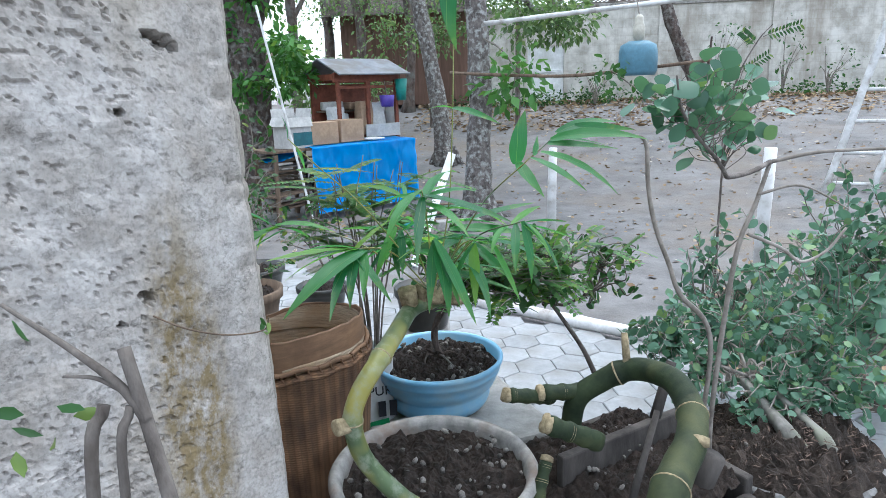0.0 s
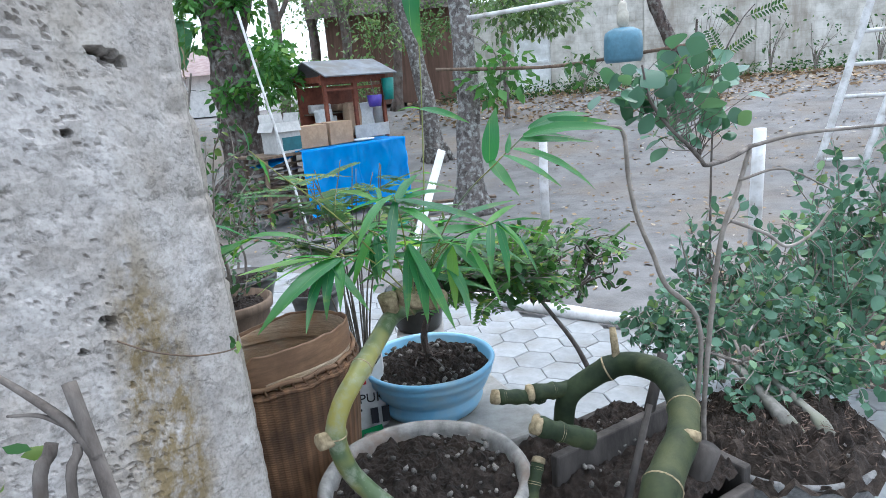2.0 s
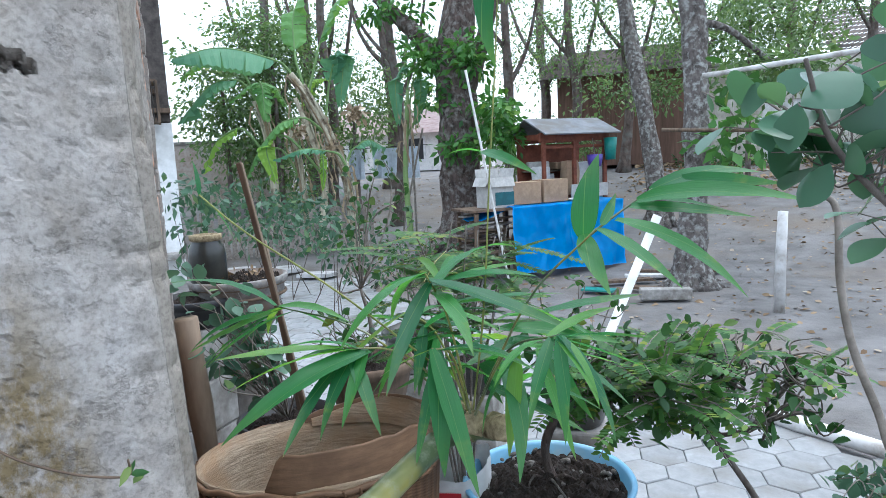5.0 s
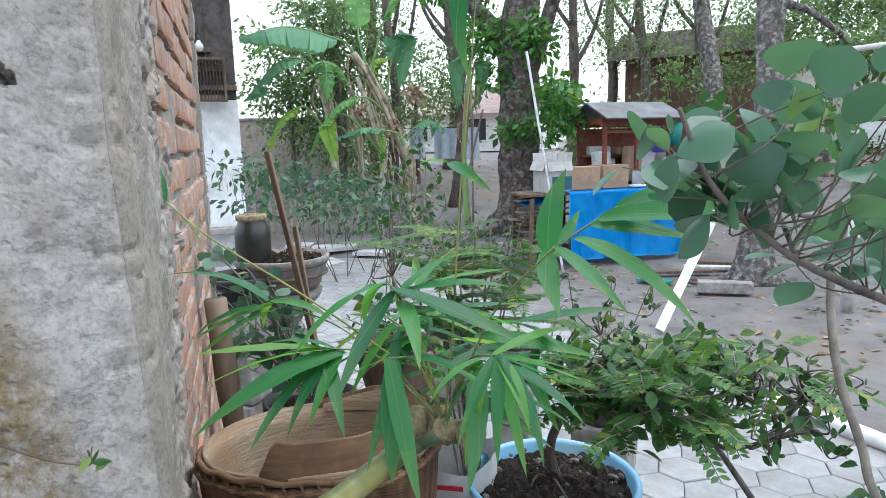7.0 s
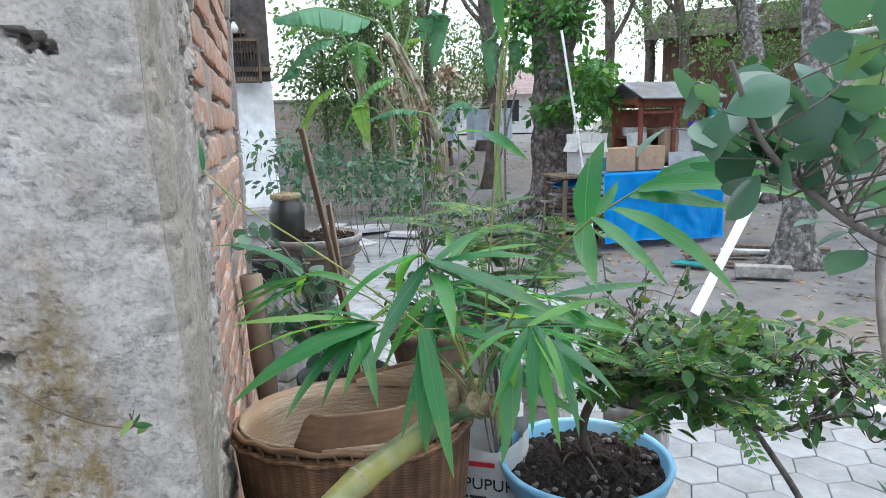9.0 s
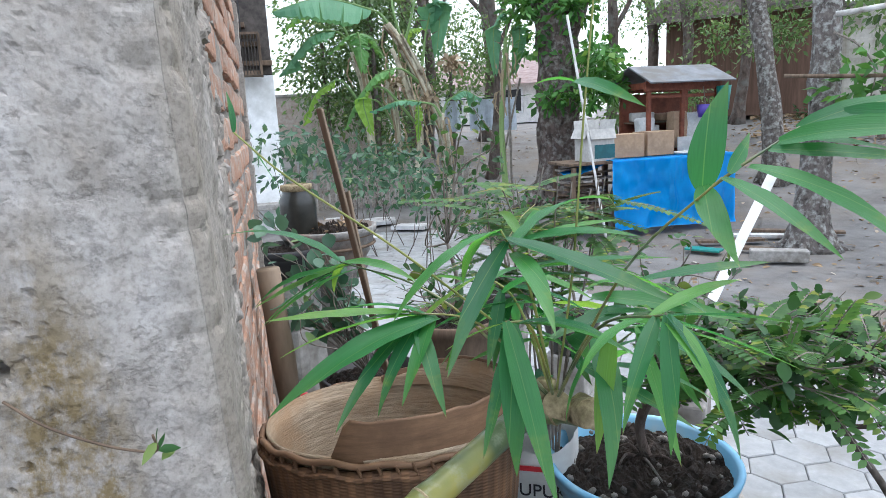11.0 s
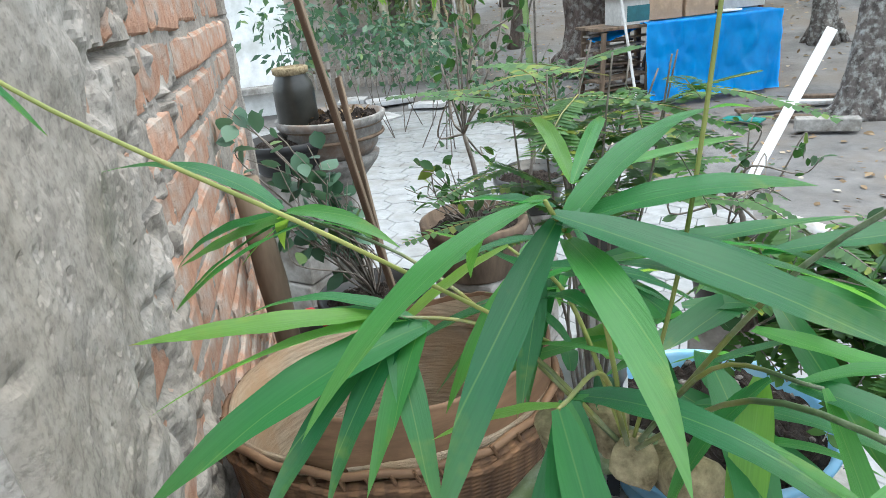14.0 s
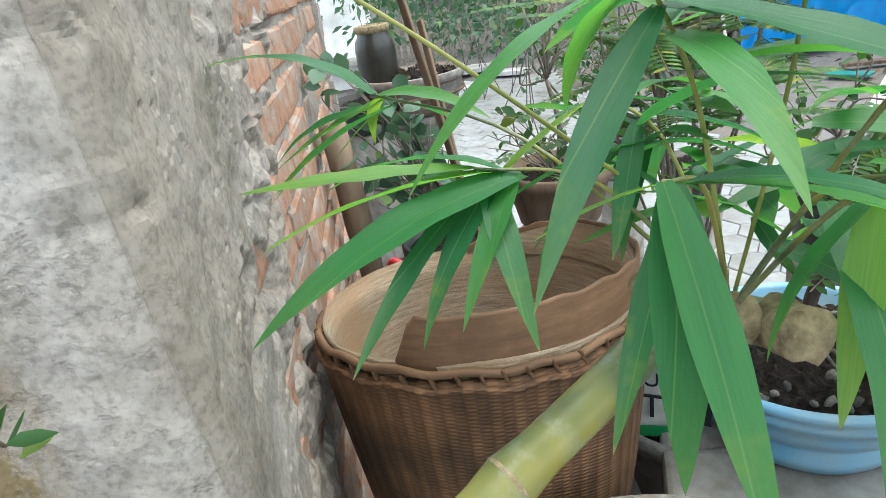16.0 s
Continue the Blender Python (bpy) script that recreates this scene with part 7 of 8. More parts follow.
# shrubs by the left path
for k, (c, rad, n) in enumerate((((-4.1, 5.0, 1.15), (0.5, 0.45, 0.3), 34), ((-4.1, 5.9, 1.1), (0.6, 0.5, 0.4), 44), ((-4.0, 6.7, 0.95), (0.55, 0.5, 0.4), 40), ((-3.1, 5.8, 0.85), (0.45, 0.4, 0.4), 26), ((-3.3, 7.2, 0.3), (0.5, 0.4, 0.22), 22), ((-2.6, 7.6, 0.22), (0.45, 0.4, 0.2), 16), ((-5.0, 7.6, 0.8), (0.7, 0.5, 0.5), 36))):
    x, y, z = c
    ob = thing("path_shrub", (x, y, 0), "dark loose shrub beside the pale path", "shrub", "shrubs along the path")
    st = bmesh.new()
    rr = np.random.default_rng(80 + k)
    for t in spots(4, c, rad, 70 + k, 0.3):
        tube(st, smooth_path([(x + (t[0] - x) * 0.6 + rr.normal() * 0.12, y + (t[1] - y) * 0.6 + rr.normal() * 0.12, -0.02), (x + (t[0] - x) * 0.5, y + (t[1] - y) * 0.5, z * 0.5), tuple(t)], 4), [0.006, 0.002], 5)
    part("stemwork", st, DRY_STEM, ob, kind="stuff")
    part("foliage", cloud(rr, spots(n // 2, c, rad, 70 + k, 0.25), 13, 0.09, 0.1), SHRUB_LEAF, ob)


# banana clump
def banana_leaf(ob, stalk, blade_pts, width, hang, rng, material, torn=0.2):
    """A stalk that runs on as the midrib of a pleated blade, whose two halves hang by the angle given and are torn in places."""
    pts = smooth_path(blade_pts, 8)
    n = len(pts)
    verts, faces = [], []
    for sgn in (-1, 1):
        lean = hang + rng.uniform(-0.15, 0.15)
        start = None
        for i in range(n):
            t = i / (n - 1)
            d = (pts[min(i + 1, n - 1)] - pts[max(i - 1, 0)]).normalized()
            side = d.cross(Vector((0, 0, 1)))
            side = side.normalized() if side.length > 0.35 else Vector((0.88, 0.48, 0))
            up = side.cross(d)
            up = up if up.z >= 0 else -up
            w = width * min(1, 0.25 + 5 * t) * (max(0.0, 1 - max(0.0, t - 0.55) / 0.47) ** 0.6)
            out = side * sgn * math.cos(lean) - up * math.sin(lean)
            edge = pts[i] + out * w + up * (0.012 * (-1) ** i) + d * 0.05 * t
            verts += [pts[i], pts[i].lerp(edge, 0.5) + up * 0.015, edge]
            b = len(verts) - 3
            if i:
                if rng.random() < torn:
                    verts += [pts[i - 1], verts[b - 2] + d * 0.012, verts[b - 1] + d * rng.uniform(0.02, 0.05) - up * 0.04]
                    a = len(verts) - 3
                else:
                    a = b - 3 if start is None else start
                faces += [(a, b, b + 1, a + 1), (a + 1, b + 1, b + 2, a + 2)]
            start = b
    lf = part("leaf", soup(verts, faces), material, ob)
    part("midrib", new_tube(smooth_path(list(stalk) + list(blade_pts), 5), [0.022, 0.004], 6), BANANA_RIB, lf, "pale leaf stalk and midrib")


def dry_strip(ob, p, d, length, width, k):
    pts = smooth_path([p, p + d * 0.1 + Vector((0, 0, 0.03)), p + d * 0.16 + Vector((0, 0, -length * 0.5)), p + d * 0.12 + Vector((0.05, 0, -length))], 4)
    side = Vector((-d.y, d.x, 0)) if k % 3 else d
    verts, faces = [], []
    for i, q in enumerate(pts):
        wk = width * math.sin(math.pi * min(1, 0.15 + 0.8 * i / len(pts))) * (1 + 0.4 * math.sin(i * 2.3 + k))
        verts += [q - side * wk, q + d * 0.03 * math.sin(i * 1.7), q + side * wk]
        if i:
            b = 3 * i
            faces += [(b - 3, b - 2, b + 1, b), (b - 2, b - 1, b + 2, b + 1)]
    part("dry_leaf", soup(verts, faces), STRAW, ob, "hanging brown dried leaf")


def banana(trunk, r, leaf_list, dry, seed, material=None, sheaths=5):
    """trunk: points of the false stem; leaf_list: stalk points, blade points, half width, hang, material."""
    rng = random.Random(seed)
    foot = Vector(trunk[0])
    foot.z = gz(foot.x, foot.y) - 0.05
    ob = thing("banana_plant", foot, "banana plant with torn leaves and hanging dry ones", "banana plant", "banana clump")
    path = smooth_path([foot] + [Vector(p) for p in trunk[1:]], 7)
    part("stem", new_tube(path, [r, r * 0.55], 14, 0.15), material or BANANA_STEM, ob, smooth=True)
    for k in range(sheaths):
        a = k * 6.283 / sheaths + rng.random()
        d = Vector((math.cos(a), math.sin(a), 0))
        lo, hi = rng.uniform(0.25, 0.5), rng.uniform(0.75, 1.0)
        run = path[int(len(path) * lo):max(int(len(path) * lo) + 3, int(len(path) * hi))]
        pts = [q + d * r * (0.72 + 0.5 * (m / len(run)) ** 2) for m, q in enumerate(run)]
        part("sheath", new_tube(pts, [r * 0.34, r * 0.2], 7, 0.2, k), STRAW if k % 4 == 3 else BANANA_STEM, ob, smooth=True)
    for stalk, blade_pts, width, hang, mat in leaf_list:
        banana_leaf(ob, [Vector(p) for p in stalk], [Vector(p) for p in blade_pts], width, hang, rng, mat)
    for k in range(dry):
        a = rng.random() * 6.283
        dry_strip(ob, path[int(len(path) * rng.uniform(0.5, 0.98))], Vector((math.cos(a), math.sin(a), 0)), rng.uniform(0.2, 0.7), rng.uniform(0.006, 0.022), k)
    return ob


BANANA_STEM = surface("banana_stem", (0.26, 0.23, 0.16), (0.56, 0.52, 0.4), 14, 0.7, 0.5, 0.004, stain=(0.12, 0.085, 0.055), stain_scale=7, stretch=(1.5, 1.5, 0.12))
BANANA_BLUE = leafy("shaded_banana_leaf", (0.05, 0.16, 0.09), (0.15, 0.33, 0.2), (0.2, 0.4, 0.14), 0.45, 0.3)
BANANA_YOUNG = leafy("young_banana_leaf", (0.14, 0.3, 0.05), (0.3, 0.5, 0.1), (0.4, 0.6, 0.08), 0.45, 0.4)
main_banana = banana([(-4.6, 9.08, 0), (-4.67, 9.06, 0.99), (-4.71, 9.05, 1.32), (-4.93, 8.91, 2.04), (-5.12, 8.74, 2.56), (-5.26, 8.6, 2.85)], 0.085, [
    ([(-5.12, 8.74, 2.56), (-5.3, 8.55, 2.95)], [(-5.38, 8.38, 3.03), (-5.65, 8.03, 3.14), (-5.89, 7.71, 3.15), (-6.2, 7.33, 3.0)], 0.36, 0.95, BANANA_BLUE),
    ([(-4.93, 8.91, 2.04), (-4.86, 8.93, 2.5)], [(-4.8, 8.93, 2.75), (-4.66, 8.95, 3.15), (-4.6, 9.0, 3.0), (-4.7, 9.02, 2.4)], 0.22, 0.5, BANANA_BLUE),
    ([(-5.1, 8.76, 2.5), (-5.2, 8.7, 3.0)], [(-5.25, 8.75, 3.2), (-5.3, 8.85, 3.7), (-5.2, 9.0, 4.1)], 0.2, 0.4, BANANA_LEAF),
    ([(-5.1, 8.76, 2.5), (-4.98, 8.85, 3.0)], [(-4.9, 8.9, 3.3), (-4.7, 9.0, 3.8), (-4.4, 9.1, 4.0)], 0.2, 0.5, BANANA_LEAF),
    ([(-4.93, 8.86, 2.0), (-4.98, 8.6, 2.16)], [(-5.08, 8.45, 2.2), (-5.32, 8.29, 2.11), (-5.58, 8.13, 1.78)], 0.15, 0.7, BANANA_LEAF),
], 16, 30, sheaths=9)
# crumpled dead leaves caught on the stem
for c, size, seed in (((-4.44, 8.96, 2.26), 0.13, 5), ((-5.14, 8.55, 2.0), 0.09, 6), ((-4.8, 8.85, 1.75), 0.1, 8)):
    rr = np.random.default_rng(seed)
    part("dry_leaf", leaves_mesh(np.array(c) + rr.normal(0, size * 0.45, (46, 3)), unit(rr, 46), unit(rr, 46), np.full(46, size), np.full(46, size * 0.55), 0.5), STRAW, main_banana, "crumpled dead leaf", kind="stuff")
banana([(-5.0, 8.75, 0), (-4.98, 8.74, 0.69), (-4.94, 8.8, 1.28), (-5.06, 8.71, 1.95), (-5.19, 8.57, 2.5)], 0.06, [
    ([(-4.96, 8.76, 1.4), (-5.2, 8.4, 1.9)], [(-5.4, 8.22, 1.95), (-5.48, 8.18, 1.75), (-5.42, 8.24, 1.32)], 0.13, 0.3, BANANA_YOUNG),
    ([(-4.53, 8.75, 1.5), (-4.6, 8.68, 1.66)], [(-4.74, 8.57, 1.71), (-5.0, 8.4, 1.75), (-5.33, 8.18, 1.62)], 0.09, 0.8, BANANA_BLUE),
    ([(-4.95, 8.75, 1.4), (-4.87, 8.66, 1.68)], [(-4.84, 8.63, 1.68), (-4.83, 8.62, 1.5), (-4.86, 8.62, 1.18)], 0.06, 0.3, BANANA_YOUNG),
], 10, 31, sheaths=6)
banana([(-4.5, 8.95, 0), (-4.54, 8.92, 0.8), (-4.59, 8.89, 1.55)], 0.055, [
    ([(-4.59, 8.89, 1.5), (-4.53, 8.92, 1.68)], [(-4.46, 8.95, 1.75), (-4.29, 9.05, 1.85), (-4.1, 9.15, 1.74)], 0.12, 0.8, BANANA_BLUE),
], 6, 32, sheaths=4)
banana([(-5.7, 8.7, 0), (-5.72, 8.66, 1.2), (-5.75, 8.61, 2.06), (-5.84, 8.49, 2.5)], 0.07, [
    ([(-5.75, 8.6, 2.1), (-5.86, 8.47, 2.6)], [(-6.0, 8.32, 2.8), (-6.3, 8.1, 2.72), (-6.68, 7.84, 2.22)], 0.2, 0.7, BANANA_BLUE),
    ([(-5.75, 8.6, 2.1), (-5.9, 8.45, 2.8)], [(-6.05, 8.3, 3.0), (-6.3, 8.06, 3.08), (-6.6, 7.9, 2.85)], 0.16, 0.5, BANANA_LEAF),
    ([(-5.75, 8.6, 2.1), (-5.7, 8.5, 2.6)], [(-5.65, 8.4, 2.75), (-5.55, 8.3, 2.6), (-5.5, 8.25, 2.2)], 0.14, 0.4, BANANA_LEAF),
    ([(-5.74, 8.6, 1.6), (-5.9, 8.4, 2.0)], [(-6.05, 8.3, 2.1), (-6.3, 8.1, 1.9), (-6.45, 8.0, 1.5)], 0.13, 0.6, BANANA_YOUNG),
], 7, 33, sheaths=4)
banana([(-3.96, 9.71, 0), (-4.02, 9.74, 1.29), (-3.95, 9.74, 2.1), (-3.9, 9.72, 2.6)], 0.05, [
    ([(-3.95, 9.74, 2.1), (-3.9, 9.72, 2.6)], [(-3.86, 9.72, 2.85), (-3.92, 9.66, 2.95), (-4.05, 9.62, 2.7), (-4.06, 9.66, 2.1)], 0.15, 0.2, BANANA_BLUE),
    ([(-3.95, 9.74, 2.1), (-3.86, 9.74, 2.5)], [(-3.8, 9.76, 2.75), (-3.7, 9.8, 2.7), (-3.8, 9.8, 2.1)], 0.13, 0.3, BANANA_BLUE),
    ([(-3.95, 9.74, 1.9), (-3.75, 9.8, 2.25)], [(-3.65, 9.85, 2.32), (-3.5, 9.92, 2.33), (-3.36, 9.98, 2.2)], 0.1, 0.8, BANANA_LEAF),
], 9, 34, BANANA_RIB, sheaths=2)


banana([(-5.35, 8.95, 0), (-5.38, 8.92, 0.8), (-5.42, 8.9, 1.5), (-5.5, 8.85, 2.2)], 0.06, [
    ([(-5.42, 8.9, 1.5), (-5.45, 8.85, 2.2)], [(-5.5, 8.8, 2.4), (-5.62, 8.7, 2.7), (-5.85, 8.5, 2.75), (-6.1, 8.3, 2.5)], 0.13, 0.5, BANANA_LEAF),
    ([(-5.42, 8.9, 1.5), (-5.35, 8.9, 2.1)], [(-5.3, 8.9, 2.4), (-5.15, 8.95, 2.75), (-4.95, 9.05, 2.8)], 0.13, 0.6, BANANA_YOUNG),
    ([(-5.4, 8.9, 1.3), (-5.55, 8.75, 1.7)], [(-5.65, 8.65, 1.8), (-5.85, 8.5, 1.75), (-6.0, 8.4, 1.4)], 0.1, 0.6, BANANA_LEAF),
], 8, 35, sheaths=5)


# ---- poles, posts, ladder, pipe ----
def round_pole(name, pts, r, material, label, category="pole", knots=0):
    ob = thing(name, pts[0], label, category)
    path = [Vector(pts[0]).lerp(Vector(pts[-1]), i / 16) for i in range(17)] if len(pts) == 2 else smooth_path(pts, 8)
    rad = [r * (1.14 if knots and i % knots == 0 else 1.0) for i in range(len(path))]
    part("pole_body", new_tube(path, rad, 10, 0.06), material, ob, smooth=True)
    return ob


round_pole("washing_pole", [(0.3, 7.65, 2.23), (1.5, 7.35, 2.3), (2.55, 7.1, 2.37), (3.3, 6.7, 2.47), (4.6, 6.2, 2.6)], 0.026, PIPE, "long whitish bamboo washing pole overhead", knots=4)
round_pole("cross_pole", [(-0.1, 7.72, 1.71), (0.7, 7.45, 1.65), (1.34, 7.19, 1.63), (2.5, 6.68, 1.72)], 0.018, DRY_WOOD, "thin dark pole tied across the tree", knots=5)
round_pole("leaning_bamboo", [(-2.24, 7.58, 2.51), (-1.71, 7.28, 0.0)], 0.014, PIPE, "thin pale bamboo leaning on the creeper-clad tree", knots=4)
for x, y, h, lab in ((0.95, 6.8, 0.9, "short whitewashed fence post"), (2.13, 4.55, 1.06, "whitewashed fence post among the shrubs")):
    ob = thing("white_post", (x, y, 0), lab, "post", "white posts in the yard")
    part("post_body", new_tube([(x, y, -0.05), (x, y, h * 0.5), (x + 0.01, y, h)], [0.047, 0.045, 0.043], 12, 0.15), PIPE, ob, smooth=True)
plank = thing("white_plank", (-0.45, 5.55, 0.0), "white painted plank propped up aslant", "plank")
pa, pb = Vector((-0.45, 5.55, 0.0)), Vector((-0.09, 6.2, 0.93))
pq = Vector((0, 0, 1)).rotation_difference((pb - pa).normalized()).to_matrix()
part("plank_body", new_box((pa + pb) / 2, (0.075, 0.035, (pb - pa).length), pq @ turn(10), 0.004), WHITE, plank)


for pts, r in (([(-4.17, 9.84, 0.1), (-4.12, 9.87, 0.6), (-3.81, 10.04, 2.02)], 0.016), ([(-3.96, 9.93, 0.1), (-3.96, 9.93, 1.2), (-3.97, 9.94, 2.41)], 0.018)):
    round_pole("thin_pole", pts, r, PALE_TWIG, "thin pale pole stuck in the earth by the bananas")


def build_ladder():
    ob = thing("bamboo_ladder", (4.85, 8.4, 0), "whitewashed bamboo ladder leaning towards a tree", "ladder")
    l0, l1 = Vector((4.68, 8.4, 0.0)), Vector((5.5, 8.4, 3.1))
    r0, r1 = Vector((5.1, 8.15, 0.0)), Vector((6.12, 8.25, 3.1))
    for a, b in ((l0, l1), (r0, r1)):
        part("rail", new_tube([a.lerp(b, i / 10) for i in range(11)], [0.046 if i % 3 else 0.05 for i in range(11)], 12, 0.08), PIPE, ob, smooth=True)
    for k in range(8):
        t = 0.06 + 0.125 * k
        a, b = l0.lerp(l1, t), r0.lerp(r1, t)
        d = (b - a).normalized()
        part("rung", new_tube([a - d * 0.05, b + d * 0.05], [0.026, 0.026], 10, 0.1), PIPE, ob, smooth=True)


build_ladder()
round_pole("ground_pipe", [(-0.25, 4.69, 0.03), (0.33, 4.27, 0.03), (1.07, 3.73, 0.03), (1.5, 3.42, 0.03)], 0.042, PIPE, "white pipe lying along the paving's edge", "pipe", 6)
tub = thing("water_tub", (1.8, 6.78, 1.6), "pale blue plastic water tub hanging from the pole", "tub")
part("tub_body", lathe(bmesh.new(), [(0, 0.2), (0.17, 0.2), (0.19, 0.24), (0.19, 0.42), (0.175, 0.49), (0.1, 0.53), (0, 0.535)], (1.8, 6.78, 1.4), 28, 0.03), TUB_BLUE, tub, smooth=True)
part("bottle_neck", lathe(bmesh.new(), [(0.03, 0.53), (0.055, 0.56), (0.06, 0.66), (0.04, 0.7), (0.045, 0.75), (0.02, 0.78), (0, 0.78)], (1.8, 6.78, 1.4), 18), BOTTLE, tub, "white upturned bottle", smooth=True)
part("cord", new_tube([(1.8, 6.78, 2.17), (1.8, 6.9, 2.33)], 0.006, 6), TWIG, tub)
slab = thing("concrete_kerb", (-0.05, 7.1, 0), "short grey concrete kerb block by the roots", "block")
part("block_body", new_box((-0.05, 7.12, 0.05), (0.5, 0.14, 0.11), turn(10), 0.01), CONCRETE, slab)
for k, (x, y, l, yaw) in enumerate(((-0.1, 8.3, 0.9, 10), (-0.55, 7.9, 0.7, 25), (-0.2, 7.5, 0.6, -15), (0.05, 8.6, 1.0, 5))):
    ob = thing("loose_board", (x, y, 0), "grey board lying on the earth by the tree", "board")
    part("board_body", new_box((x, y, 0.02 + 0.001 * k), (l, 0.11, 0.03), turn(yaw), 0.004), PIPE if k == 0 else DRY_WOOD, ob)
gbit = thing("green_sheet", (-0.75, 7.4, 0), "scrap of green plastic on the ground", "plastic sheet")
part("sheet", new_box((-0.75, 7.4, 0.012), (0.36, 0.16, 0.02), turn(-12), 0.004), GREEN_PLASTIC, gbit)


# ---- houses ----
def white_house():
    c = Vector((-6.13, 7.09, 0))
    d = Vector((-0.72, -0.69, 0)).normalized()
    n = Vector((0.69, -0.72, 0)).normalized()
    rot = Matrix(((d.x, n.x, 0), (d.y, n.y, 0), (0, 0, 1)))
    ob = thing("white_house", c, "whitewashed house side with a dark boarded gable", "house")
    L = 5.0
    part("wall", new_box(c + d * L / 2 - n * 1.5 + Vector((0, 0, 1.05)), (L, 3.0, 2.2), rot, 0.01), WHITE, ob)
    part("upper_wall", new_box(c + d * L / 2 - n * 1.45 + Vector((0, 0, 3.1)), (L - 0.02, 2.9, 1.88), rot, 0.01), DARK_BRICK, ob, "dark brick and timber upper wall")
    for k in range(7):
        part("beam", new_box(c + d * (0.25 + 0.25 * k) + n * 0.06 + Vector((0, 0, 2.3 + 0.24 * k)), (0.5 + 0.2 * k, 0.12, 0.06), rot, 0.004), DRY_WOOD, ob)
    part("ledge", new_box(c + d * L / 2 + n * 0.1 + Vector((0, 0, 0.42)), (L, 0.3, 0.08), rot, 0.01), CONCRETE, ob)
    bx = c + d * 0.42 + n * 0.35
    bulb = thing("light_bulb", bx + Vector((0, 0, 2.72)), "bare unlit bulb hanging from the eaves", "lamp")
    part("glass", lathe(bmesh.new(), [(0, 0), (0.035, 0.01), (0.055, 0.05), (0.05, 0.085), (0.025, 0.12), (0.02, 0.14)], tuple(bx + Vector((0, 0, 2.72))), 18), GLASS_BULB, bulb, smooth=True)
    part("cap", lathe(bmesh.new(), [(0.022, 0.14), (0.024, 0.19), (0.0, 0.2)], tuple(bx + Vector((0, 0, 2.72))), 14), BLACK, bulb, smooth=True)
    part("cord", new_tube([bx + Vector((0, 0, 2.91)), bx + Vector((0, 0, 3.6)) - n * 0.2], 0.006, 5), BLACK, bulb)
    cg = c + d * 0.35 + n * 0.3 + Vector((0, 0, 2.12))
    cage = thing("bird_cage", cg, "empty brown wooden bird cage under the eaves", "cage")
    s = 0.42
    for x in (-1, 1):
        for y in (-1, 1):
            part("corner_post", new_box(cg + rot @ Vector((x * s / 2, y * s / 2, s * 0.6)), (0.03, 0.03, s * 1.2), rot), DRY_WOOD, cage)
    part("base", new_box(cg + Vector((0, 0, 0.03)), (s, s, 0.05), rot), DRY_WOOD, cage)
    part("top", new_box(cg + Vector((0, 0, s * 1.2)), (s, s, 0.03), rot), DRY_WOOD, cage)
    bar = bmesh.new()
    box(bar, (0, 0, s * 0.6), (0.008, 0.008, s * 1.15))
    me = mesh_of(bar)
    me.materials.append(DARK_BOARD)
    for k in range(11):
        for y in (-1, 1):
            placed("bar", me, cage, Matrix.Translation(cg + rot @ Vector((-s / 2 + s * (k + 0.5) / 11, y * s / 2, 0))))
    part("hook", new_tube([cg + Vector((0, 0, s * 1.2)), cg + Vector((0, 0, 1.2)) - n * 0.25], 0.008, 5), BLACK, cage)


white_house()


def far_house(name, x, y, w, dpt, h, wall_mat, label, roof_h=1.0):
    z = gz(x, y)
    ob = thing(name, (x, y, z), label, "house")
    part("wall", new_box((x, y, z + h / 2), (w, dpt, h), None, 0.01), wall_mat, ob)
    bm = bmesh.new()
    pts = [(-w / 2 - 0.4, -dpt / 2 - 0.5, h - 0.1), (w / 2 + 0.4, -dpt / 2 - 0.5, h - 0.1), (w / 2 + 0.4, 0, h + roof_h), (-w / 2 - 0.4, 0, h + roof_h), (w / 2 + 0.4, dpt / 2 + 0.5, h - 0.1), (-w / 2 - 0.4, dpt / 2 + 0.5, h - 0.1)]
    v = [bm.verts.new((x + p[0], y + p[1], z + p[2])) for p in pts]
    bm.faces.new((v[0], v[1], v[2], v[3]))
    bm.faces.new((v[3], v[2], v[4], v[5]))
    bmesh.ops.solidify(bm, geom=bm.faces[:], thickness=0.08)
    part("roof", bm, PINK_TILE if wall_mat is PINK_WALL else ROOF_TILE, ob, "clay tile roof")
    for k in range(3 if wall_mat is PINK_WALL else 0):
        win = part("window", new_box((x - w * 0.3 + k * w * 0.3, y - dpt / 2 - 0.02, z + h * 0.55), (0.8, 0.05, 0.9), None, 0.01), WHITE, ob)
        part("pane", new_box((x - w * 0.3 + k * w * 0.3, y - dpt / 2 - 0.05, z + h * 0.55), (0.66, 0.02, 0.76)), BLACK, win)


far_house("brown_house", -1.4, 19.5, 3.4, 3.0, 2.4, BROWN_WALL, "brown boarded house among the trees", 0.8)
far_house("pale_house", -11.6, 25.0, 8.0, 5.0, 1.45, PINK_WALL, "pale house with a pinkish tile roof beyond the trees", 1.0)


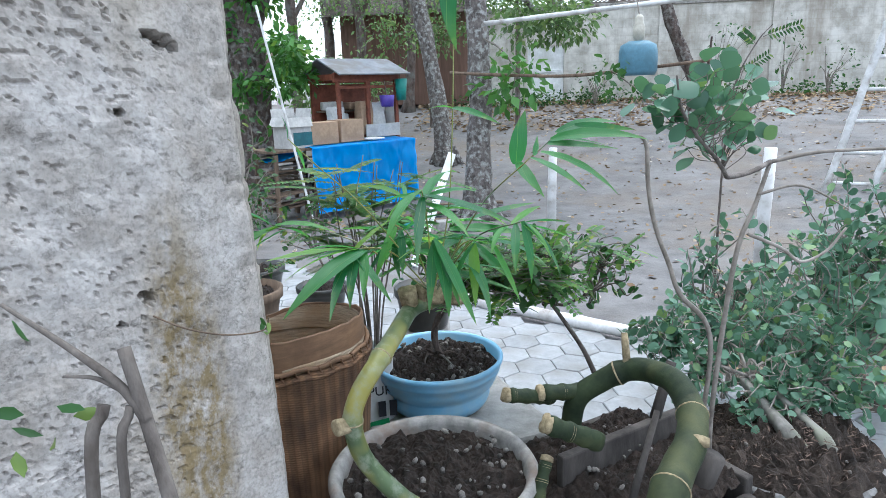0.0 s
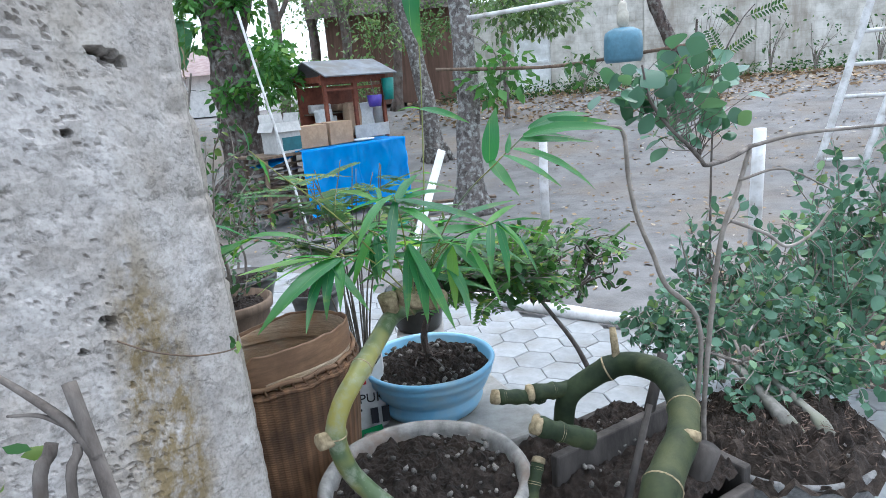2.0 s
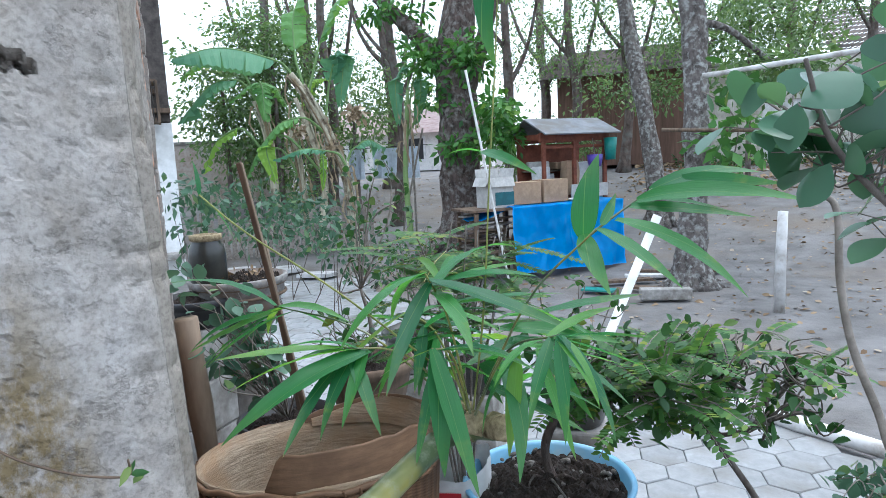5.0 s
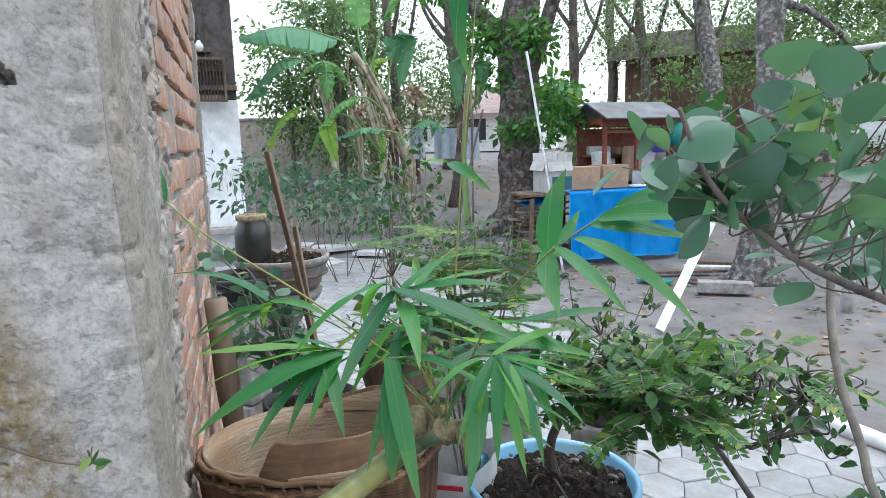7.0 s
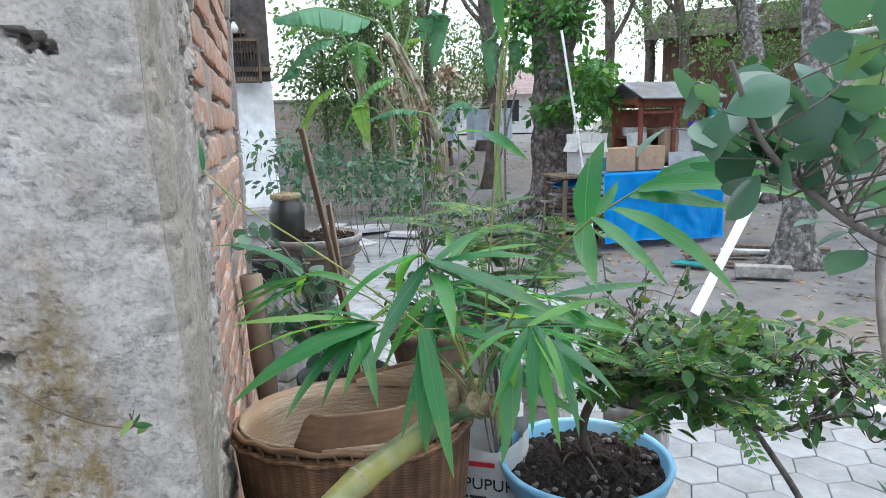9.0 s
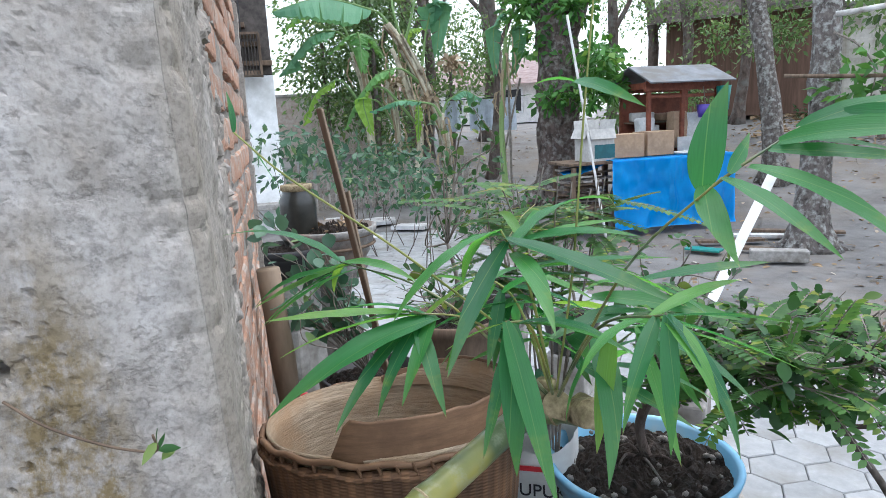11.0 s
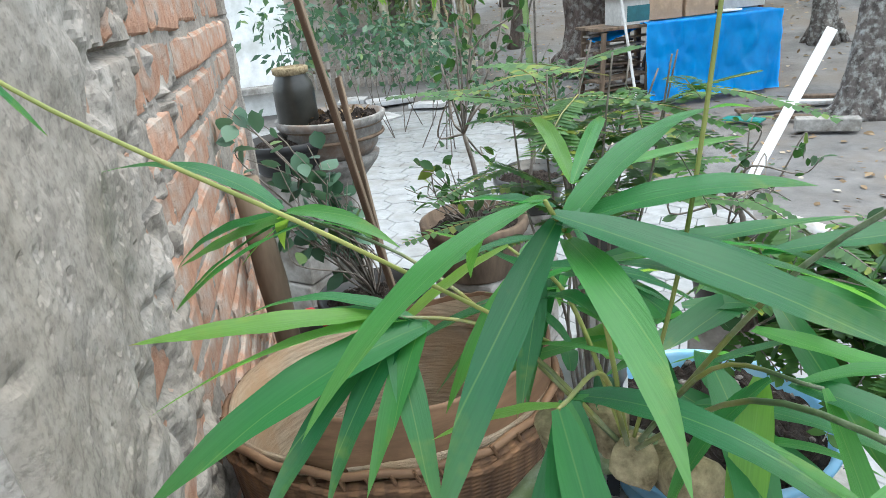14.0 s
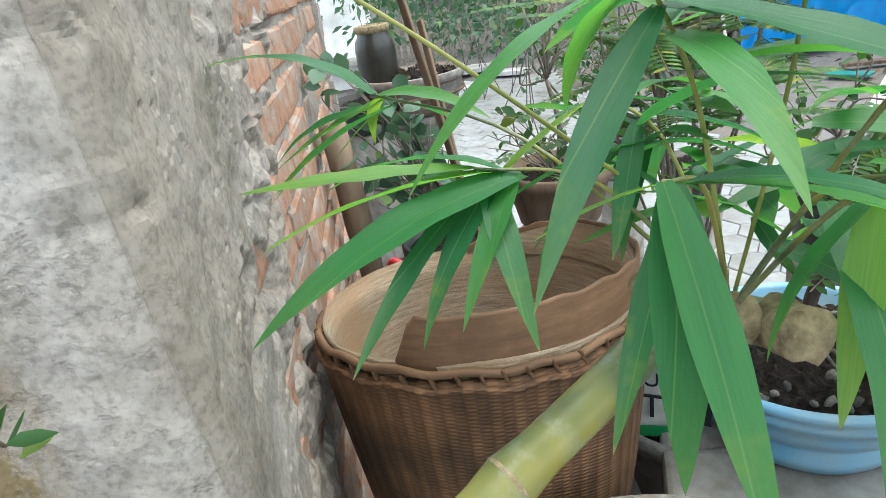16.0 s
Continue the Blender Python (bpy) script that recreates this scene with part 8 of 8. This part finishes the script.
def fence():
    ob = thing("slat_fence", (-5.6, 8.6, 0), "low grey fence of weathered upright slats", "fence")
    rng = random.Random(4)
    sl = bmesh.new()
    box(sl, (0, 0, 0.35), (0.07, 0.02, 0.7), None, 0.004)
    me = mesh_of(sl)
    me.materials.append(PALE_TWIG)
    a, b = Vector((-6.6, 7.9, 0)), Vector((-4.4, 9.2, 0))
    for k in range(26):
        p = a.lerp(b, k / 25)
        placed("slat", me, ob, Matrix.Translation((p.x, p.y, gz(p.x, p.y) - 0.02 * rng.random())) @ Matrix.Rotation(0.53, 4, "Z") @ Matrix.Rotation(rng.uniform(-0.06, 0.06), 4, "Y"))
    part("rail", new_tube([a + Vector((0, 0.02, 0.45)), b + Vector((0, 0.02, 0.5))], 0.022, 6), DRY_WOOD, ob)


fence()
for k, (x, y, w) in enumerate(((-5.7, 12.6, 0.6), (-5.0, 12.2, 0.4), (-6.3, 12.4, 0.35))):
    ob = thing("hung_cloth", (x, y, 1.2), "pale blue washing hung between trees", "cloth")
    verts, faces = [], []
    for j in range(9):
        for i in range(13):
            verts.append((x + w * (i / 12 - 0.5), y + 0.05 * math.sin(i * 1.1) * (j / 8), 1.8 - 0.62 * j / 8))
    for j in range(8):
        for i in range(12):
            q = j * 13 + i
            faces.append((q, q + 1, q + 14, q + 13))
    part("cloth_body", soup(verts, faces), CLOTH, ob)
    part("line", new_tube([(x - w, y, 1.82), (x + w, y, 1.82)], 0.006, 5), BLACK, ob)

# thin saplings along the yard wall
for k, (x, y, h) in enumerate(((6.5, 16.9, 1.9), (8.0, 16.6, 1.7), (9.0, 16.4, 1.2), (10.4, 16.2, 1.5), (3.4, 16.6, 1.1))):
    z = gz(x, y)
    ob = thing("wall_sapling", (x, y, z), "thin dark sapling at the foot of the yard wall", "sapling", "saplings at the wall")
    st = bmesh.new()
    rr = np.random.default_rng(320 + k)
    tg = spots(9, (x, y - 0.2, z + h * 0.65), (0.6, 0.3, h * 0.4), 330 + k, 0.2)
    for t in tg:
        tube(st, smooth_path([(x, y, z - 0.05), (x + (t[0] - x) * 0.3, y, z + h * 0.35), tuple(t)], 4), [0.014, 0.004], 5)
    part("stemwork", st, TWIG, ob, kind="stuff")
    part("foliage", cloud(rr, tg, 5, 0.12, 0.11), DARK_LEAF, ob)

# dry leaves over the yard
rng_l = np.random.default_rng(121)
n_l = 6500
lx, ly = rng_l.uniform(-7, 13, n_l), rng_l.uniform(4.6, 16.5, n_l)
keep = (ly > 4.75 - 0.73 * lx + 0.3) | (lx > 1.7)
lx, ly = lx[keep], ly[keep]
lp = np.stack([lx, ly, [ground_z(a, b) - 0.022 for a, b in zip(lx, ly)]], 1)
ll = rng_l.uniform(0.03, 0.1, len(lp))
ld = unit(rng_l, len(lp)) * np.array([1, 1, 0.15])
tagged(part("leaf_litter", leaves_mesh(lp, ld, unit(rng_l, len(lp), 3.0), ll, ll * 0.5, 0.1), DEAD_LEAF, None, "fallen dry leaves and scraps on the earth", kind="stuff"), category="leaves")

# bed of brown soil for the shrubs, along the paving's edge
bed = bmesh.new()
EDGE = [Vector((5.2, 0.6, 0)), Vector((3.2, 1.9, 0)), Vector((2.36, 2.5, 0)), Vector((1.8, 2.8, 0)), Vector((1.45, 3.05, 0)), Vector((1.15, 3.62, 0))]
line = smooth_path(EDGE, 8)
bg = []
for j in range(15):
    k = j / 14
    bg.append([bed.verts.new(p + Vector((0.55, 0.83, 0)) * (1.5 * k - 0.03 + 0.05 * fbm(p.x * 2, k * 3, 1.0, 2)) + Vector((0, 0, -0.028 + 0.03 * math.sin(math.pi * k) + 0.015 * fbm(p.x * 4, k * 6, 8.0, 3)))) for p in line])
for lo, hi in zip(bg, bg[1:]):
    for i in range(len(line) - 1):
        bed.faces.new((lo[i], lo[i + 1], hi[i + 1], hi[i]))
BED_SOIL = surface("garden_soil", (0.05, 0.038, 0.03), (0.14, 0.11, 0.088), 14, 0.95, 0.9, 0.02, coarse=30)
tagged(part("garden_bed", bed, BED_SOIL, None, "bed of brown garden soil with dry leaves", kind="structure"), category="soil bed")
rng_m = np.random.default_rng(131)
bp = np.array([tuple(EDGE[int(k)].lerp(EDGE[int(k) + 1], float(k % 1)) + Vector((0.55, 0.83, 0)) * float(w) + Vector((0, 0, 0.012))) for k, w in zip(rng_m.uniform(0, 4.99, 900), rng_m.uniform(0, 1.4, 900))])
ll = rng_m.uniform(0.02, 0.08, 900)
tagged(part("bed_litter", leaves_mesh(bp, unit(rng_m, 900) * np.array([1, 1, 0.2]), unit(rng_m, 900, 2.5), ll, ll * 0.45, 0.15), DEAD_LEAF, None, "dry brown leaves on the garden soil", kind="stuff"), category="leaves")
# weeds and litter along the foot of the yard wall
wx = rng_m.uniform(-1.0, 13.5, 5200)
wy = 18.1 - 0.09 * wx - rng_m.uniform(0.0, 1.0, 5200) ** 1.4 * 4.2
wp = np.stack([wx, wy, [ground_z(a, b) - 0.02 for a, b in zip(wx, wy)]], 1)
ll = rng_m.uniform(0.06, 0.18, 5200)
tagged(part("wall_litter", leaves_mesh(wp, unit(rng_m, 5200) * np.array([1, 1, 0.3]), unit(rng_m, 5200, 2.0), ll, ll * 0.5, 0.15), DEAD_LEAF, None, "dry leaves heaped along the yard wall", kind="stuff"), category="leaves")
gx = rng_m.uniform(0.0, 13.5, 160)
gp = np.stack([gx, 17.7 - 0.09 * gx - rng_m.uniform(0, 0.7, 160), [ground_z(a, 17.3) + 0.08 for a in gx]], 1)
tagged(part("wall_weeds", cloud(rng_m, gp, 16, 0.13, 0.12), DARK_LEAF, None, "low green weeds along the yard wall", kind="stuff"), category="weeds")


# ---- paving and bricks ----
def hex_mesh(seed):
    rng = random.Random(seed)
    f = 0.104
    verts, faces = [], []
    for r, z in ((f, -0.05), (f, -0.004), (f - 0.004, 0.0)):
        for k in range(6):
            a = radians(60 * k + 30)
            R = r / math.cos(radians(30))
            verts.append((R * math.cos(a), R * math.sin(a), z + (rng.uniform(-0.001, 0.001) if z == 0 else 0)))
    for q in (0, 6):
        for k in range(6):
            j = (k + 1) % 6
            faces.append((q + k, q + j, q + 6 + j, q + 6 + k))
    faces.append(tuple(range(12, 18)))
    return verts, faces


def build_paving():
    base = bmesh.new()
    pts = [(5.2, 0.6), (3.2, 1.9), (2.36, 2.5), (1.8, 2.8), (1.45, 3.05), (1.15, 3.62), (-0.25, 4.66), (-2.6, 6.4), (-4.6, 8.6), (-6.6, 8.3), (-6.6, -2.0), (5.2, -2.0)]
    vs = [base.verts.new((x, y, -0.028)) for x, y in pts]
    base.faces.new(vs)
    bed_ob = part("pavement", base, EARTH, None, "pale grey hexagonal paving with thin dark joints", kind="structure")
    tagged(bed_ob, category="paving")
    rng = random.Random(9)
    shapes = [hex_mesh(k) for k in range(4)]
    meshes = []
    for v, f in shapes:
        me = soup(v, f)
        me.materials.append(PAVER)
        meshes.append(me)

    def inside_poly(x, y):
        c = False
        for (x0, y0), (x1, y1) in zip(pts, pts[1:] + pts[:1]):
            if (y0 > y) != (y1 > y) and x < (x1 - x0) * (y - y0) / (y1 - y0) + x0:
                c = not c
        return c
    rot = radians(8)
    cells = []
    w, h = 0.2115, 0.2115 * 0.866
    for j in range(-40, 62):
        for i in range(-50, 50):
            u, v = (i + 0.5 * (j % 2)) * w, j * h
            x, y = u * math.cos(rot) - v * math.sin(rot), u * math.sin(rot) + v * math.cos(rot)
            if inside_poly(x, y):
                cells.append((math.hypot(x - 0.2, y - 2.6), x, y))
    cells.sort()
    rest_v, rest_f = [], []
    for k, (_, x, y) in enumerate(cells):
        tip = Euler((rng.uniform(-0.006, 0.006), rng.uniform(-0.006, 0.006), rot + radians(60) * rng.randrange(6)))
        m = Matrix.Translation((x, y, rng.uniform(-0.003, 0.002))) @ tip.to_matrix().to_4x4()
        if k < 300:
            placed("paver", meshes[k % 4], bed_ob, m)
        else:
            v, f = shapes[k % 4]
            b = len(rest_v)
            rest_v += [m @ Vector(p) for p in v]
            rest_f += [tuple(b + q for q in g) for g in f]
    part("far_pavers", soup(rest_v, rest_f), PAVER, bed_ob, kind="stuff")


build_paving()


def build_bricks():
    rng = random.Random(12)
    kinds = []
    for k in range(6):
        bm = new_box((0, 0, 0), (0.209, 0.1, 0.055), None, 0.008)
        for v in bm.verts:
            v.co += Vector((rng.uniform(-1, 1) * 0.003, rng.uniform(-1, 1) * 0.002, rng.uniform(-1, 1) * 0.003))
        me = mesh_of(bm)
        me.materials.append(BRICK)
        kinds.append(me)
    row = 0
    z = 0.62
    while z < 2.5:
        s = 0.15 + (0.11 if row % 2 else 0.0)
        while s < WALL_LEN - 0.1:
            p = WALL_C + WALL_U * s - WALL_N * (0.0555 + rng.uniform(-0.003, 0.003)) + Vector((0, 0, z + rng.uniform(-0.003, 0.003)))
            m = Matrix.Translation(p) @ core_rot.to_4x4() @ Euler((rng.uniform(-0.02, 0.02), rng.uniform(-0.02, 0.02), rng.uniform(-0.012, 0.012))).to_matrix().to_4x4()
            placed("brick", kinds[rng.randrange(6)], brick_wall, m)
            s += 0.22
        z += 0.066
        row += 1


build_bricks()
